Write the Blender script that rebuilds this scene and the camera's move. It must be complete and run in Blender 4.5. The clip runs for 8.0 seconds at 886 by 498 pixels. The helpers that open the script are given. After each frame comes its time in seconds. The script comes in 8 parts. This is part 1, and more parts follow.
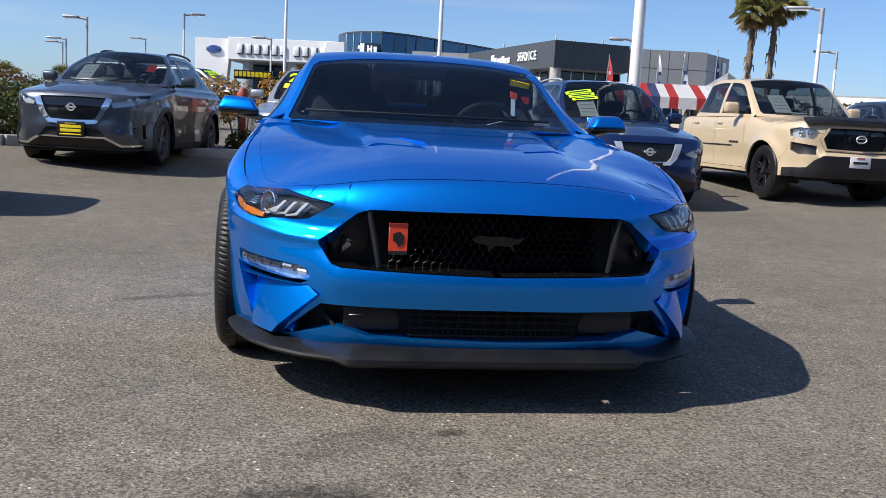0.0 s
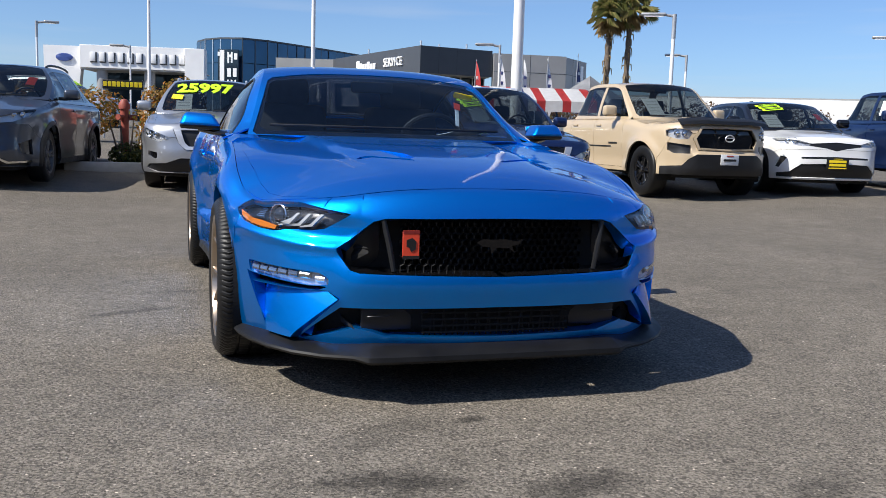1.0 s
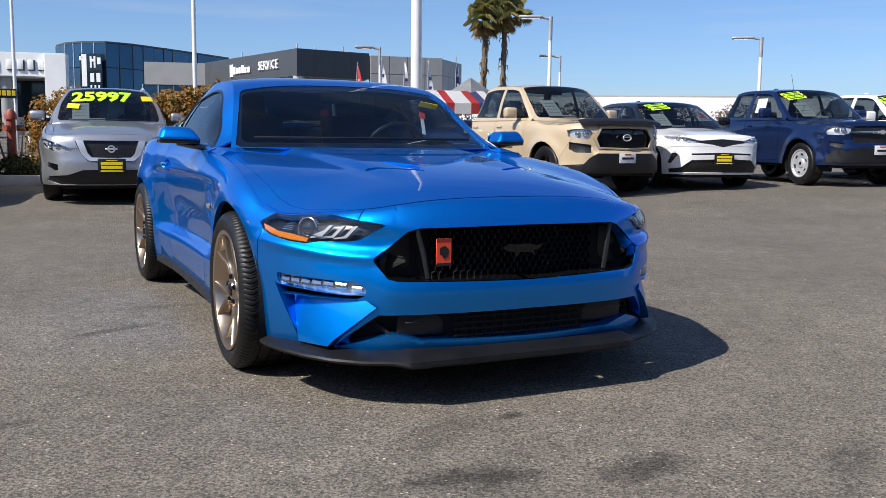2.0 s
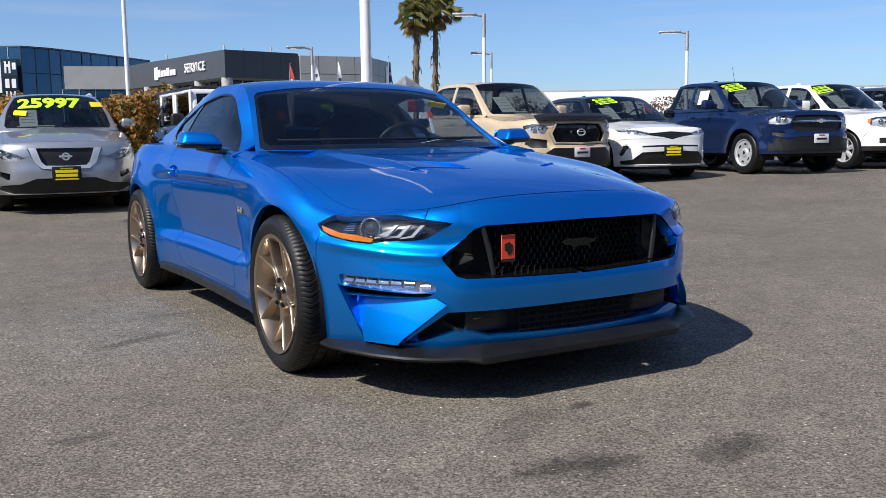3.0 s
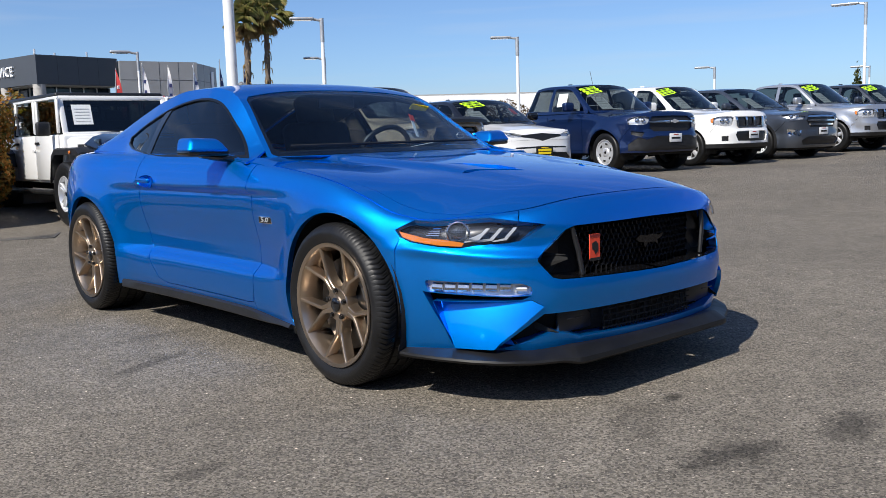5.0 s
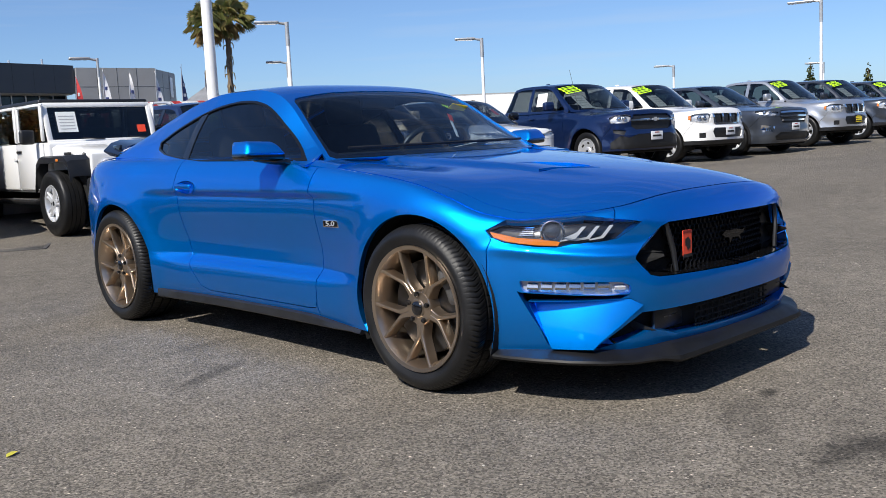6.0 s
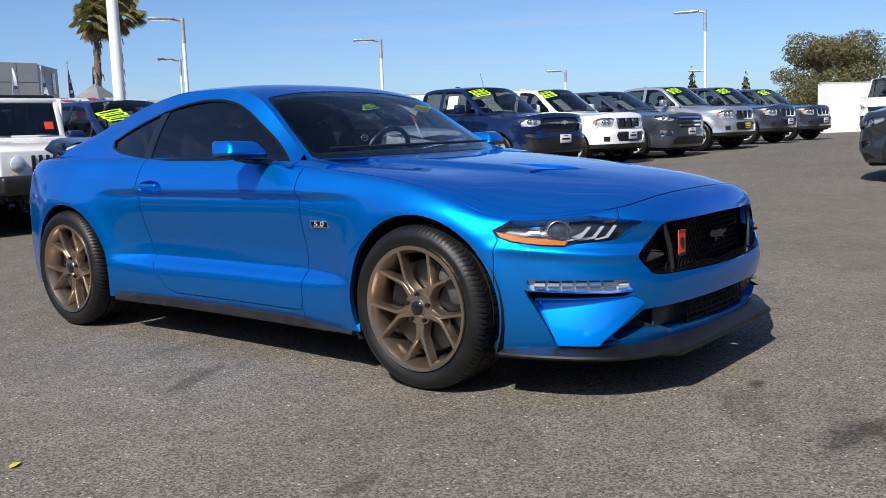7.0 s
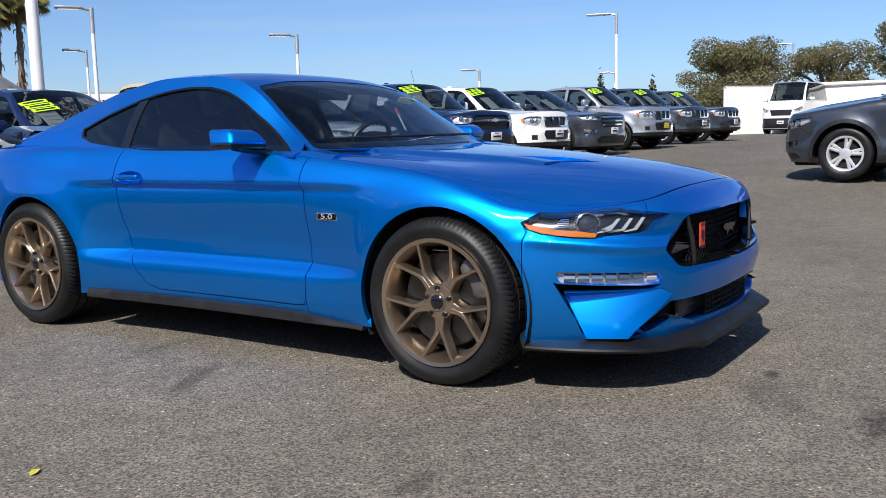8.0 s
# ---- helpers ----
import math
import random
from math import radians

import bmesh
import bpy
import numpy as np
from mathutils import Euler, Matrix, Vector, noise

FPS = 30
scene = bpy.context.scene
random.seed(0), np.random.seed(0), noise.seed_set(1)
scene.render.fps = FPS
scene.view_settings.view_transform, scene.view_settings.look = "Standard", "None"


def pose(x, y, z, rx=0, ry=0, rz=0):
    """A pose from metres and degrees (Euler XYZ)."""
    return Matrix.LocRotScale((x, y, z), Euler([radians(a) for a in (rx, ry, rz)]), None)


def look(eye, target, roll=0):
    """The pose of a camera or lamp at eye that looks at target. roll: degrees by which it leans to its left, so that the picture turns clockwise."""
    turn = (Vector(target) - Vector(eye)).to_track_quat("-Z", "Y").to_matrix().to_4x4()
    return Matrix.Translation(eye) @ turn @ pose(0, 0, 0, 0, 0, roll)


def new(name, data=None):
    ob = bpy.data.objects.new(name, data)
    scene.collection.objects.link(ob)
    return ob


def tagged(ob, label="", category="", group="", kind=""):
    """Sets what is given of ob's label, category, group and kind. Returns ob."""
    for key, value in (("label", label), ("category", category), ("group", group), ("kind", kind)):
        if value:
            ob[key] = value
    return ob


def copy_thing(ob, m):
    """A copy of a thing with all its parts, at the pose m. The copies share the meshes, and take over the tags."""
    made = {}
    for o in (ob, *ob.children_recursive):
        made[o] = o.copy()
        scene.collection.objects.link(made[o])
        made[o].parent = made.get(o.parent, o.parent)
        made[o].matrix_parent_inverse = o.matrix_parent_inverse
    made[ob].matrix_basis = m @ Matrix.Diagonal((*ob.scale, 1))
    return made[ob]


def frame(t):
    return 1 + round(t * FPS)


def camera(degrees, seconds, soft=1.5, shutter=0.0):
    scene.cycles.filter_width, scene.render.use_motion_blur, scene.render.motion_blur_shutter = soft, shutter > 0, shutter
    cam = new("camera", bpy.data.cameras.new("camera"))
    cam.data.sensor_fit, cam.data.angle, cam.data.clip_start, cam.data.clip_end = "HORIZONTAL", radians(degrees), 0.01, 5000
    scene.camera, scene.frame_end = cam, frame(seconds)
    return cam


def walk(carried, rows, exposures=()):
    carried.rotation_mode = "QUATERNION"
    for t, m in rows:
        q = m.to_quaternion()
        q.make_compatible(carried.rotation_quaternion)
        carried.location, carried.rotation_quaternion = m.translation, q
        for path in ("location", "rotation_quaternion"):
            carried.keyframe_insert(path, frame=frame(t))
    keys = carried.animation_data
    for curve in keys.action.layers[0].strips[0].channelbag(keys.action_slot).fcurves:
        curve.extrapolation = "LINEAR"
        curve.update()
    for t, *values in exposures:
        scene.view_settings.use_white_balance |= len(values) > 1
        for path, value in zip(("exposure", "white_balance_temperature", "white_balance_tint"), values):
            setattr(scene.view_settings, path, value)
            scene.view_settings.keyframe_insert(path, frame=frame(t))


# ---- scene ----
cam = camera(51.5, 8.0, soft=0.8)
PATH = [
    (0, (-0.636, -3.903, 0.974), (-0.325, -1.946, 0.704), 3.0),
    (0.5, (-0.934, -4.039, 0.992), (-0.455, -2.115, 0.729), 2.4),
    (1, (-1.188, -4.063, 0.987), (-0.592, -2.17, 0.739), 1.8),
    (1.5, (-1.482, -4.049, 1.007), (-0.693, -2.226, 0.771), 2.0),
    (2.8, (-2.197, -3.845, 1.018), (-1.275, -2.088, 0.774), -1.1),
    (3, (-2.277, -3.802, 1.019), (-1.287, -2.081, 0.775), -0.8),
    (3.5, (-2.518, -3.696, 1.026), (-1.375, -2.073, 0.782), -0.6),
    (4, (-2.707, -3.543, 1.033), (-1.545, -1.933, 0.791), -1.6),
    (4.5, (-2.902, -3.33, 1.023), (-1.686, -1.761, 0.778), -1.8),
    (4.7, (-2.973, -3.264, 1.025), (-1.705, -1.736, 0.782), -1.5),
    (6, (-3.408, -2.76, 1.034), (-2.034, -1.328, 0.794), -2.8),
    (6.5, (-3.559, -2.593, 1.042), (-2.085, -1.264, 0.797), -2.3),
    (7, (-3.741, -2.453, 1.052), (-2.204, -1.197, 0.805), -2.2),
    (7.5, (-3.848, -2.265, 1.037), (-2.238, -1.104, 0.787), -1.9),
    (8, (-3.954, -2.037, 1.034), (-2.299, -0.944, 0.777), -1.5),
]
walk(cam, [(t, look(eye, target, roll)) for t, eye, target, roll in PATH], [(0, 0.44), (1.5, 0.38), (3, 0.33), (8, 0.30)])

# world: clear winter sky and a low sun from the car's right-hand side
SUN_DIR = Vector((-0.678, -0.132, 0.710)).normalized()
SUN_EL = math.asin(SUN_DIR.z)
SUN_AZ = math.atan2(SUN_DIR.x, SUN_DIR.y)
world = bpy.data.worlds.new("world")
scene.world = world
world.use_nodes = True
wn = world.node_tree
sky = wn.nodes.new("ShaderNodeTexSky")
sky.sky_type = 'NISHITA'
sky.sun_disc = False
sky.sun_elevation = SUN_EL
sky.sun_rotation = SUN_AZ
sky.air_density, sky.dust_density, sky.ozone_density = 0.80, 0.75, 4.5
background = wn.nodes["Background"]
# the phone's colours lean to blue
tint = wn.nodes.new("ShaderNodeMixRGB")
tint.blend_type = 'MULTIPLY'
tint.inputs[0].default_value = 1.0
tint.inputs[2].default_value = (0.90, 1.00, 1.14, 1)
wn.links.new(sky.outputs[0], tint.inputs[1])
# thin high cloud, drawn out in streaks
coord = wn.nodes.new("ShaderNodeTexCoord")
stretch = wn.nodes.new("ShaderNodeMapping")
stretch.inputs["Rotation"].default_value = (0.05, -0.06, 0.5)
stretch.inputs["Scale"].default_value = (1.2, 1.2, 16.0)
cirrus = wn.nodes.new("ShaderNodeTexNoise")
cirrus.inputs["Scale"].default_value, cirrus.inputs["Detail"].default_value = 2.0, 7
veil = wn.nodes.new("ShaderNodeMapRange")
veil.inputs[1].default_value, veil.inputs[2].default_value, veil.inputs[3].default_value, veil.inputs[4].default_value = 0.52, 0.78, 0.0, 0.30
cloud = wn.nodes.new("ShaderNodeMixRGB")
cloud.inputs[2].default_value = (5.2, 5.6, 6.2, 1)
wn.links.new(coord.outputs["Generated"], stretch.inputs[0])
wn.links.new(stretch.outputs[0], cirrus.inputs["Vector"])
wn.links.new(cirrus.outputs[0], veil.inputs[0])
wn.links.new(veil.outputs[0], cloud.inputs[0])
wn.links.new(tint.outputs[0], cloud.inputs[1])
wn.links.new(cloud.outputs[0], background.inputs[0])
background.inputs[1].default_value = 0.098
sun_data = bpy.data.lights.new("sun", 'SUN')
sun_data.energy, sun_data.angle, sun_data.color = 4.8, radians(0.53), (1.0, 0.95, 0.87)
sun = new("sun", sun_data)
sun.matrix_world = look(SUN_DIR * 100, (0, 0, 0))


# ---- mesh helpers ----
def link_mesh(name, bm, material, parent=None, label="", smooth=True, sharp=40):
    bmesh.ops.recalc_face_normals(bm, faces=bm.faces) if sharp else None
    me = bpy.data.meshes.new(name)
    bm.to_mesh(me)
    bm.free()
    if smooth:
        me.polygons.foreach_set("use_smooth", [True] * len(me.polygons))
        if sharp:
            me.set_sharp_from_angle(angle=radians(sharp))
    for m in (material if isinstance(material, (list, tuple)) else [material]):
        me.materials.append(m)
    ob = new(name, me)
    if parent:
        ob.parent = parent
    if label:
        ob["label"] = label
    return ob


def part(name, bm, material, parent, label="", sharp=40):
    return link_mesh(name, bm, material, parent, label, True, sharp)


def box_bm(cx, cy, cz, sx, sy, sz, bevel=0.0, segs=2, bm=None, m=None):
    bm = bm or bmesh.new()
    got = bmesh.ops.create_cube(bm, size=1.0)["verts"]
    bmesh.ops.scale(bm, vec=(sx, sy, sz), verts=got)
    if bevel > 0:
        edges = list({e for v in got for e in v.link_edges})
        got = list({v for f in bmesh.ops.bevel(bm, geom=edges, offset=bevel, segments=segs, profile=0.5, affect='EDGES')["faces"] for v in f.verts} | {v for v in got if v.is_valid})
    bmesh.ops.translate(bm, vec=(cx, cy, cz), verts=got)
    if m is not None:
        bmesh.ops.transform(bm, matrix=m, verts=got)
    return bm


def tube_bm(points, radii, n=12, bm=None, cap=True):
    """A tube along points, with a radius at each."""
    bm = bm or bmesh.new()
    pts = [Vector(p) for p in points]
    if not isinstance(radii, (list, tuple)):
        radii = [radii] * len(pts)
    rings, side = [], None
    for i, p in enumerate(pts):
        d = (pts[min(i + 1, len(pts) - 1)] - pts[max(i - 1, 0)]).normalized()
        if side is None:
            side = d.orthogonal().normalized()
        side = (side - d * side.dot(d)).normalized()
        up = d.cross(side)
        rings.append([bm.verts.new(p + radii[i] * (math.cos(a) * side + math.sin(a) * up)) for a in (2 * math.pi * k / n for k in range(n))])
    for a, b in zip(rings, rings[1:]):
        for k in range(n):
            bm.faces.new((a[k], a[(k + 1) % n], b[(k + 1) % n], b[k]))
    if cap:
        bm.faces.new(rings[0][::-1])
        bm.faces.new(rings[-1])
    return bm


def prism_bm(poly, z0, z1, bm=None, m=None):
    """A closed polygon in xy, carried from z0 up to z1."""
    bm = bm or bmesh.new()
    lo = [bm.verts.new((x, y, z0)) for x, y in poly]
    hi = [bm.verts.new((x, y, z1)) for x, y in poly]
    n = len(poly)
    bm.faces.new(lo[::-1])
    bm.faces.new(hi)
    for i in range(n):
        bm.faces.new((lo[i], lo[(i + 1) % n], hi[(i + 1) % n], hi[i]))
    if m is not None:
        bmesh.ops.transform(bm, matrix=m, verts=lo + hi)
    return bm


def lathe_bm(profile, n=48, axis='X', bm=None):
    """A ring of the profile (radius, along) turned round the axis."""
    bm = bm or bmesh.new()
    rings = []
    for k in range(n):
        a = 2 * math.pi * k / n
        c, s = math.cos(a), math.sin(a)
        rings.append([bm.verts.new((h, r * c, r * s) if axis == 'X' else (r * c, r * s, h)) for r, h in profile])
    for k in range(n):
        a, b = rings[k], rings[(k + 1) % n]
        for i in range(len(profile) - 1):
            if profile[i][0] < 1e-6 and profile[i + 1][0] < 1e-6:
                continue
            bm.faces.new((a[i], a[i + 1], b[i + 1], b[i]))
    bmesh.ops.remove_doubles(bm, verts=bm.verts, dist=1e-5)
    return bm


def empty(name, m=None, label="", category="", group=""):
    ob = new(name)
    if m is not None:
        ob.matrix_world = m
    return tagged(ob, label, category, group)


def ground_z(x, y):
    """The lot lies level round the blue car and rises gently towards the back."""
    def ease(v, a, b):
        k = min(max((v - a) / (b - a), 0.0), 1.0)
        return k * k * (3 - 2 * k)
    dx = 0.9 * max(0.0, x - 2.0) + 1.5 * max(0.0, -1.0 - x) * ease(y, 1.0, 7.0)
    d = math.hypot(dx, 0.75 * max(0.0, y - 3.0))
    back = min(max(y - 9.5, 0.0), 30.0)
    return 0.27 * ease(d, 3.0, 9.5) + 0.16 * ease(x, 14.0, 23.0) + 0.030 * back * back / (back + 1.5) * (1 - ease(x, 4.0, 14.0))


# ---- materials ----
def material(name, colour=(0.5, 0.5, 0.5), rough=0.5, metal=0.0, coat=0.0, coat_rough=0.03, vary=0.0, vary_scale=3.0, bump=0.0, bump_scale=60.0, ior=1.5, spec=0.5):
    m = bpy.data.materials.new(name)
    m.use_nodes = True
    nt = m.node_tree
    b = nt.nodes["Principled BSDF"]
    b.inputs["Base Color"].default_value = (*colour, 1)
    b.inputs["Roughness"].default_value = rough
    b.inputs["Metallic"].default_value = metal
    b.inputs["IOR"].default_value = ior
    b.inputs["Specular IOR Level"].default_value = spec
    b.inputs["Coat Weight"].default_value = coat
    b.inputs["Coat Roughness"].default_value = coat_rough
    tc = nt.nodes.new("ShaderNodeTexCoord")
    if vary:
        n = nt.nodes.new("ShaderNodeTexNoise")
        n.inputs["Scale"].default_value = vary_scale
        n.inputs["Detail"].default_value = 6
        nt.links.new(tc.outputs["Object"], n.inputs["Vector"])
        mix = nt.nodes.new("ShaderNodeMixRGB")
        mix.blend_type = 'MULTIPLY'
        mix.inputs[0].default_value = 1.0
        mix.inputs[1].default_value = (*colour, 1)
        r = nt.nodes.new("ShaderNodeMapRange")
        r.inputs[1].default_value, r.inputs[2].default_value = 0.3, 0.7
        r.inputs[3].default_value, r.inputs[4].default_value = 1 - vary, 1 + vary
        nt.links.new(n.outputs[0], r.inputs[0])
        nt.links.new(r.outputs[0], mix.inputs[2])
        nt.links.new(mix.outputs[0], b.inputs["Base Color"])
        rr = nt.nodes.new("ShaderNodeMapRange")
        rr.inputs[1].default_value, rr.inputs[2].default_value = 0.3, 0.7
        rr.inputs[3].default_value, rr.inputs[4].default_value = max(0.02, rough - 0.08), min(1, rough + 0.08)
        nt.links.new(n.outputs[0], rr.inputs[0])
        nt.links.new(rr.outputs[0], b.inputs["Roughness"])
    if bump:
        n2 = nt.nodes.new("ShaderNodeTexNoise")
        n2.inputs["Scale"].default_value = bump_scale
        n2.inputs["Detail"].default_value = 4
        nt.links.new(tc.outputs["Object"], n2.inputs["Vector"])
        bp = nt.nodes.new("ShaderNodeBump")
        bp.inputs["Strength"].default_value = bump
        bp.inputs["Distance"].default_value = 0.01
        nt.links.new(n2.outputs[0], bp.inputs["Height"])
        nt.links.new(bp.outputs[0], b.inputs["Normal"])
    return m


def paint(name, colour, metal=0.55, rough=0.32):
    """Car paint: a flaked base under a clear coat, with a faint film of dust."""
    m = material(name, colour, rough, metal, coat=1.0, coat_rough=0.02)
    nt = m.node_tree
    b = nt.nodes["Principled BSDF"]
    tc = nt.nodes.new("ShaderNodeTexCoord")
    fl = nt.nodes.new("ShaderNodeTexNoise")
    fl.inputs["Scale"].default_value = 900
    fl.inputs["Detail"].default_value = 1
    nt.links.new(tc.outputs["Object"], fl.inputs["Vector"])
    bp = nt.nodes.new("ShaderNodeBump")
    bp.inputs["Strength"].default_value = 0.12
    bp.inputs["Distance"].default_value = 0.002
    nt.links.new(fl.outputs[0], bp.inputs["Height"])
    nt.links.new(bp.outputs[0], b.inputs["Normal"])
    du = nt.nodes.new("ShaderNodeTexNoise")
    du.inputs["Scale"].default_value = 2.3
    du.inputs["Detail"].default_value = 8
    nt.links.new(tc.outputs["Object"], du.inputs["Vector"])
    rr = nt.nodes.new("ShaderNodeMapRange")
    rr.inputs[1].default_value, rr.inputs[2].default_value = 0.35, 0.75
    rr.inputs[3].default_value, rr.inputs[4].default_value = 0.015, 0.07
    nt.links.new(du.outputs[0], rr.inputs[0])
    nt.links.new(rr.outputs[0], b.inputs["Coat Roughness"])
    return m


def glass(name, tint=(0.8, 0.85, 0.85), rough=0.0, see=0.5, gloss=0.065):
    """Thin tinted pane: a mirror-like face over a tint that lets some of the light through."""
    m = bpy.data.materials.new(name)
    m.use_nodes = True
    nt = m.node_tree
    nt.nodes.remove(nt.nodes["Principled BSDF"])
    out = nt.nodes["Material Output"]
    tr = nt.nodes.new("ShaderNodeBsdfTransparent")
    tr.inputs[0].default_value = (*[c * see for c in tint], 1)
    gl = nt.nodes.new("ShaderNodeBsdfGlossy")
    gl.inputs["Roughness"].default_value = rough
    lw = nt.nodes.new("ShaderNodeLayerWeight")
    lw.inputs[0].default_value = 0.5
    pw = nt.nodes.new("ShaderNodeMath")
    pw.operation = 'POWER'
    pw.inputs[1].default_value = 5.0
    fr = nt.nodes.new("ShaderNodeMapRange")
    fr.inputs[3].default_value, fr.inputs[4].default_value = gloss, 1.0
    mx = nt.nodes.new("ShaderNodeMixShader")
    nt.links.new(lw.outputs["Facing"], pw.inputs[0])
    nt.links.new(pw.outputs[0], fr.inputs[0])
    nt.links.new(fr.outputs[0], mx.inputs[0])
    nt.links.new(tr.outputs[0], mx.inputs[1])
    nt.links.new(gl.outputs[0], mx.inputs[2])
    nt.links.new(mx.outputs[0], out.inputs[0])
    return m


def asphalt_material():
    m = bpy.data.materials.new("asphalt")
    m.use_nodes = True
    nt = m.node_tree
    b = nt.nodes["Principled BSDF"]
    L = nt.links.new
    tc = nt.nodes.new("ShaderNodeTexCoord")

    def noise_node(scale, detail=4, rough=0.6):
        n = nt.nodes.new("ShaderNodeTexNoise")
        n.inputs["Scale"].default_value, n.inputs["Detail"].default_value, n.inputs["Roughness"].default_value = scale, detail, rough
        L(tc.outputs["Object"], n.inputs["Vector"])
        return n

    def remap(src, a, c, lo, hi):
        r = nt.nodes.new("ShaderNodeMapRange")
        r.inputs[1].default_value, r.inputs[2].default_value, r.inputs[3].default_value, r.inputs[4].default_value = a, c, lo, hi
        L(src, r.inputs[0])
        return r.outputs[0]

    def mult(x, y):
        n = nt.nodes.new("ShaderNodeMath")
        n.operation = 'MULTIPLY'
        L(x, n.inputs[0])
        L(y, n.inputs[1])
        return n.outputs[0]

    # stones of the mix
    vo = nt.nodes.new("ShaderNodeTexVoronoi")
    vo.inputs["Scale"].default_value = 135
    L(tc.outputs["Object"], vo.inputs["Vector"])
    sep = nt.nodes.new("ShaderNodeSeparateColor")
    L(vo.outputs["Color"], sep.inputs[0])
    stone = remap(sep.outputs[0], 0.0, 1.0, 0.40, 1.72)
    vo2 = nt.nodes.new("ShaderNodeTexVoronoi")
    vo2.inputs["Scale"].default_value = 52
    L(tc.outputs["Object"], vo2.inputs["Vector"])
    sep2 = nt.nodes.new("ShaderNodeSeparateColor")
    L(vo2.outputs["Color"], sep2.inputs[0])
    pale = remap(sep2.outputs[1], 0.87, 0.96, 1.0, 3.2)
    near = remap(vo2.outputs["Distance"], 0.16, 0.30, 1.0, 0.0)
    spot = nt.nodes.new("ShaderNodeMix")
    spot.data_type = 'FLOAT'
    L(near, spot.inputs[0])
    spot.inputs[2].default_value = 1.0
    L(pale, spot.inputs[3])
    blot = remap(noise_node(0.55, 6).outputs[0], 0.3, 0.7, 0.84, 1.16)
    mid = remap(noise_node(5.0, 8, 0.75).outputs[0], 0.3, 0.7, 0.78, 1.22)
    # oil and water stains
    st = noise_node(0.9, 5, 0.7)
    stain = remap(st.outputs[0], 0.62, 0.74, 1.0, 0.75)
    wob = noise_node(14, 5, 0.7)
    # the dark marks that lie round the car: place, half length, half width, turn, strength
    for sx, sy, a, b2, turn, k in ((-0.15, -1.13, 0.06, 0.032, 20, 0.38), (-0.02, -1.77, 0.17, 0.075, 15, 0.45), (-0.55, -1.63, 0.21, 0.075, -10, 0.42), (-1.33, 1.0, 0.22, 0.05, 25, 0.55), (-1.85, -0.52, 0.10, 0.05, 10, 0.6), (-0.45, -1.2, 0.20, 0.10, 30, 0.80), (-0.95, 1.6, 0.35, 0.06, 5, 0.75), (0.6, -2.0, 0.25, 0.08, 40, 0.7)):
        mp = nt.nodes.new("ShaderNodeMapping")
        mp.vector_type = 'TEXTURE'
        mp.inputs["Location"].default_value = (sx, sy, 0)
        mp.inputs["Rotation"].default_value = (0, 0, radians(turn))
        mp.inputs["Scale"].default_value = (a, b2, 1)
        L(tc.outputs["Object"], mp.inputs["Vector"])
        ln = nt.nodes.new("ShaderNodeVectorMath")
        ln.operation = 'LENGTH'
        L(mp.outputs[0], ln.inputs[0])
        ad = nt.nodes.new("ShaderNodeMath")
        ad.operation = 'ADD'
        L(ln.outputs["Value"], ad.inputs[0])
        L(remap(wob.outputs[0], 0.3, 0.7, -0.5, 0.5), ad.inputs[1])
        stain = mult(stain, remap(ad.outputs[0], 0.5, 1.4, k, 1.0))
    v = mult(mult(mult(stone, spot.outputs[0]), mult(blot, mid)), stain)
    col = nt.nodes.new("ShaderNodeMixRGB")
    col.blend_type = 'MULTIPLY'
    col.inputs[0].default_value = 1.0
    col.inputs[1].default_value = (0.158, 0.139, 0.113, 1)
    L(v, col.inputs[2])
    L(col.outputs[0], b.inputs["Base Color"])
    b.inputs["Roughness"].default_value = 0.85
    b.inputs["Specular IOR Level"].default_value = 0.3
    bp = nt.nodes.new("ShaderNodeBump")
    bp.inputs["Strength"].default_value = 0.8
    bp.inputs["Distance"].default_value = 0.006
    L(mult(stone, remap(noise_node(60, 3).outputs[0], 0.3, 0.7, 0.6, 1.4)), bp.inputs["Height"])
    L(bp.outputs[0], b.inputs["Normal"])
    return m


BLUE = paint("bright_blue", (0.0, 0.250, 0.82), 0.93, 0.43)
blue_shader = BLUE.node_tree.nodes["Principled BSDF"]
blue_shader.inputs["Specular Tint"].default_value = (0.03, 0.42, 1.0, 1)
blue_shader.inputs["Coat IOR"].default_value = 1.4
ASPHALT = asphalt_material()
RUBBER = material("tyre_rubber", (0.009, 0.009, 0.0095), 0.46, vary=0.25, vary_scale=9, bump=0.10, bump_scale=220, spec=0.35)
BLACK = material("black_plastic", (0.012, 0.012, 0.013), 0.42, vary=0.15, vary_scale=8)
GLOSS_BLACK = material("gloss_black", (0.006, 0.006, 0.007), 0.12, coat=0.6)
SATIN_BLACK = material("satin_grey_plastic", (0.011, 0.0115, 0.013), 0.45, vary=0.12, vary_scale=12)
WELL = material("wheel_well_liner", (0.008, 0.008, 0.008), 0.95, bump=0.3)
CHROME = material("chrome", (0.82, 0.83, 0.84), 0.09, 1.0)
SILVER = material("silver_alloy", (0.68, 0.69, 0.71), 0.33, 0.55, vary=0.06)
BRONZE = material("bronze_alloy", (0.47, 0.375, 0.285), 0.29, 0.95, coat=0.3, coat_rough=0.08)
SPLITTER = material("splitter_black", (0.007, 0.0072, 0.008), 0.48, vary=0.12, vary_scale=12, spec=0.35)
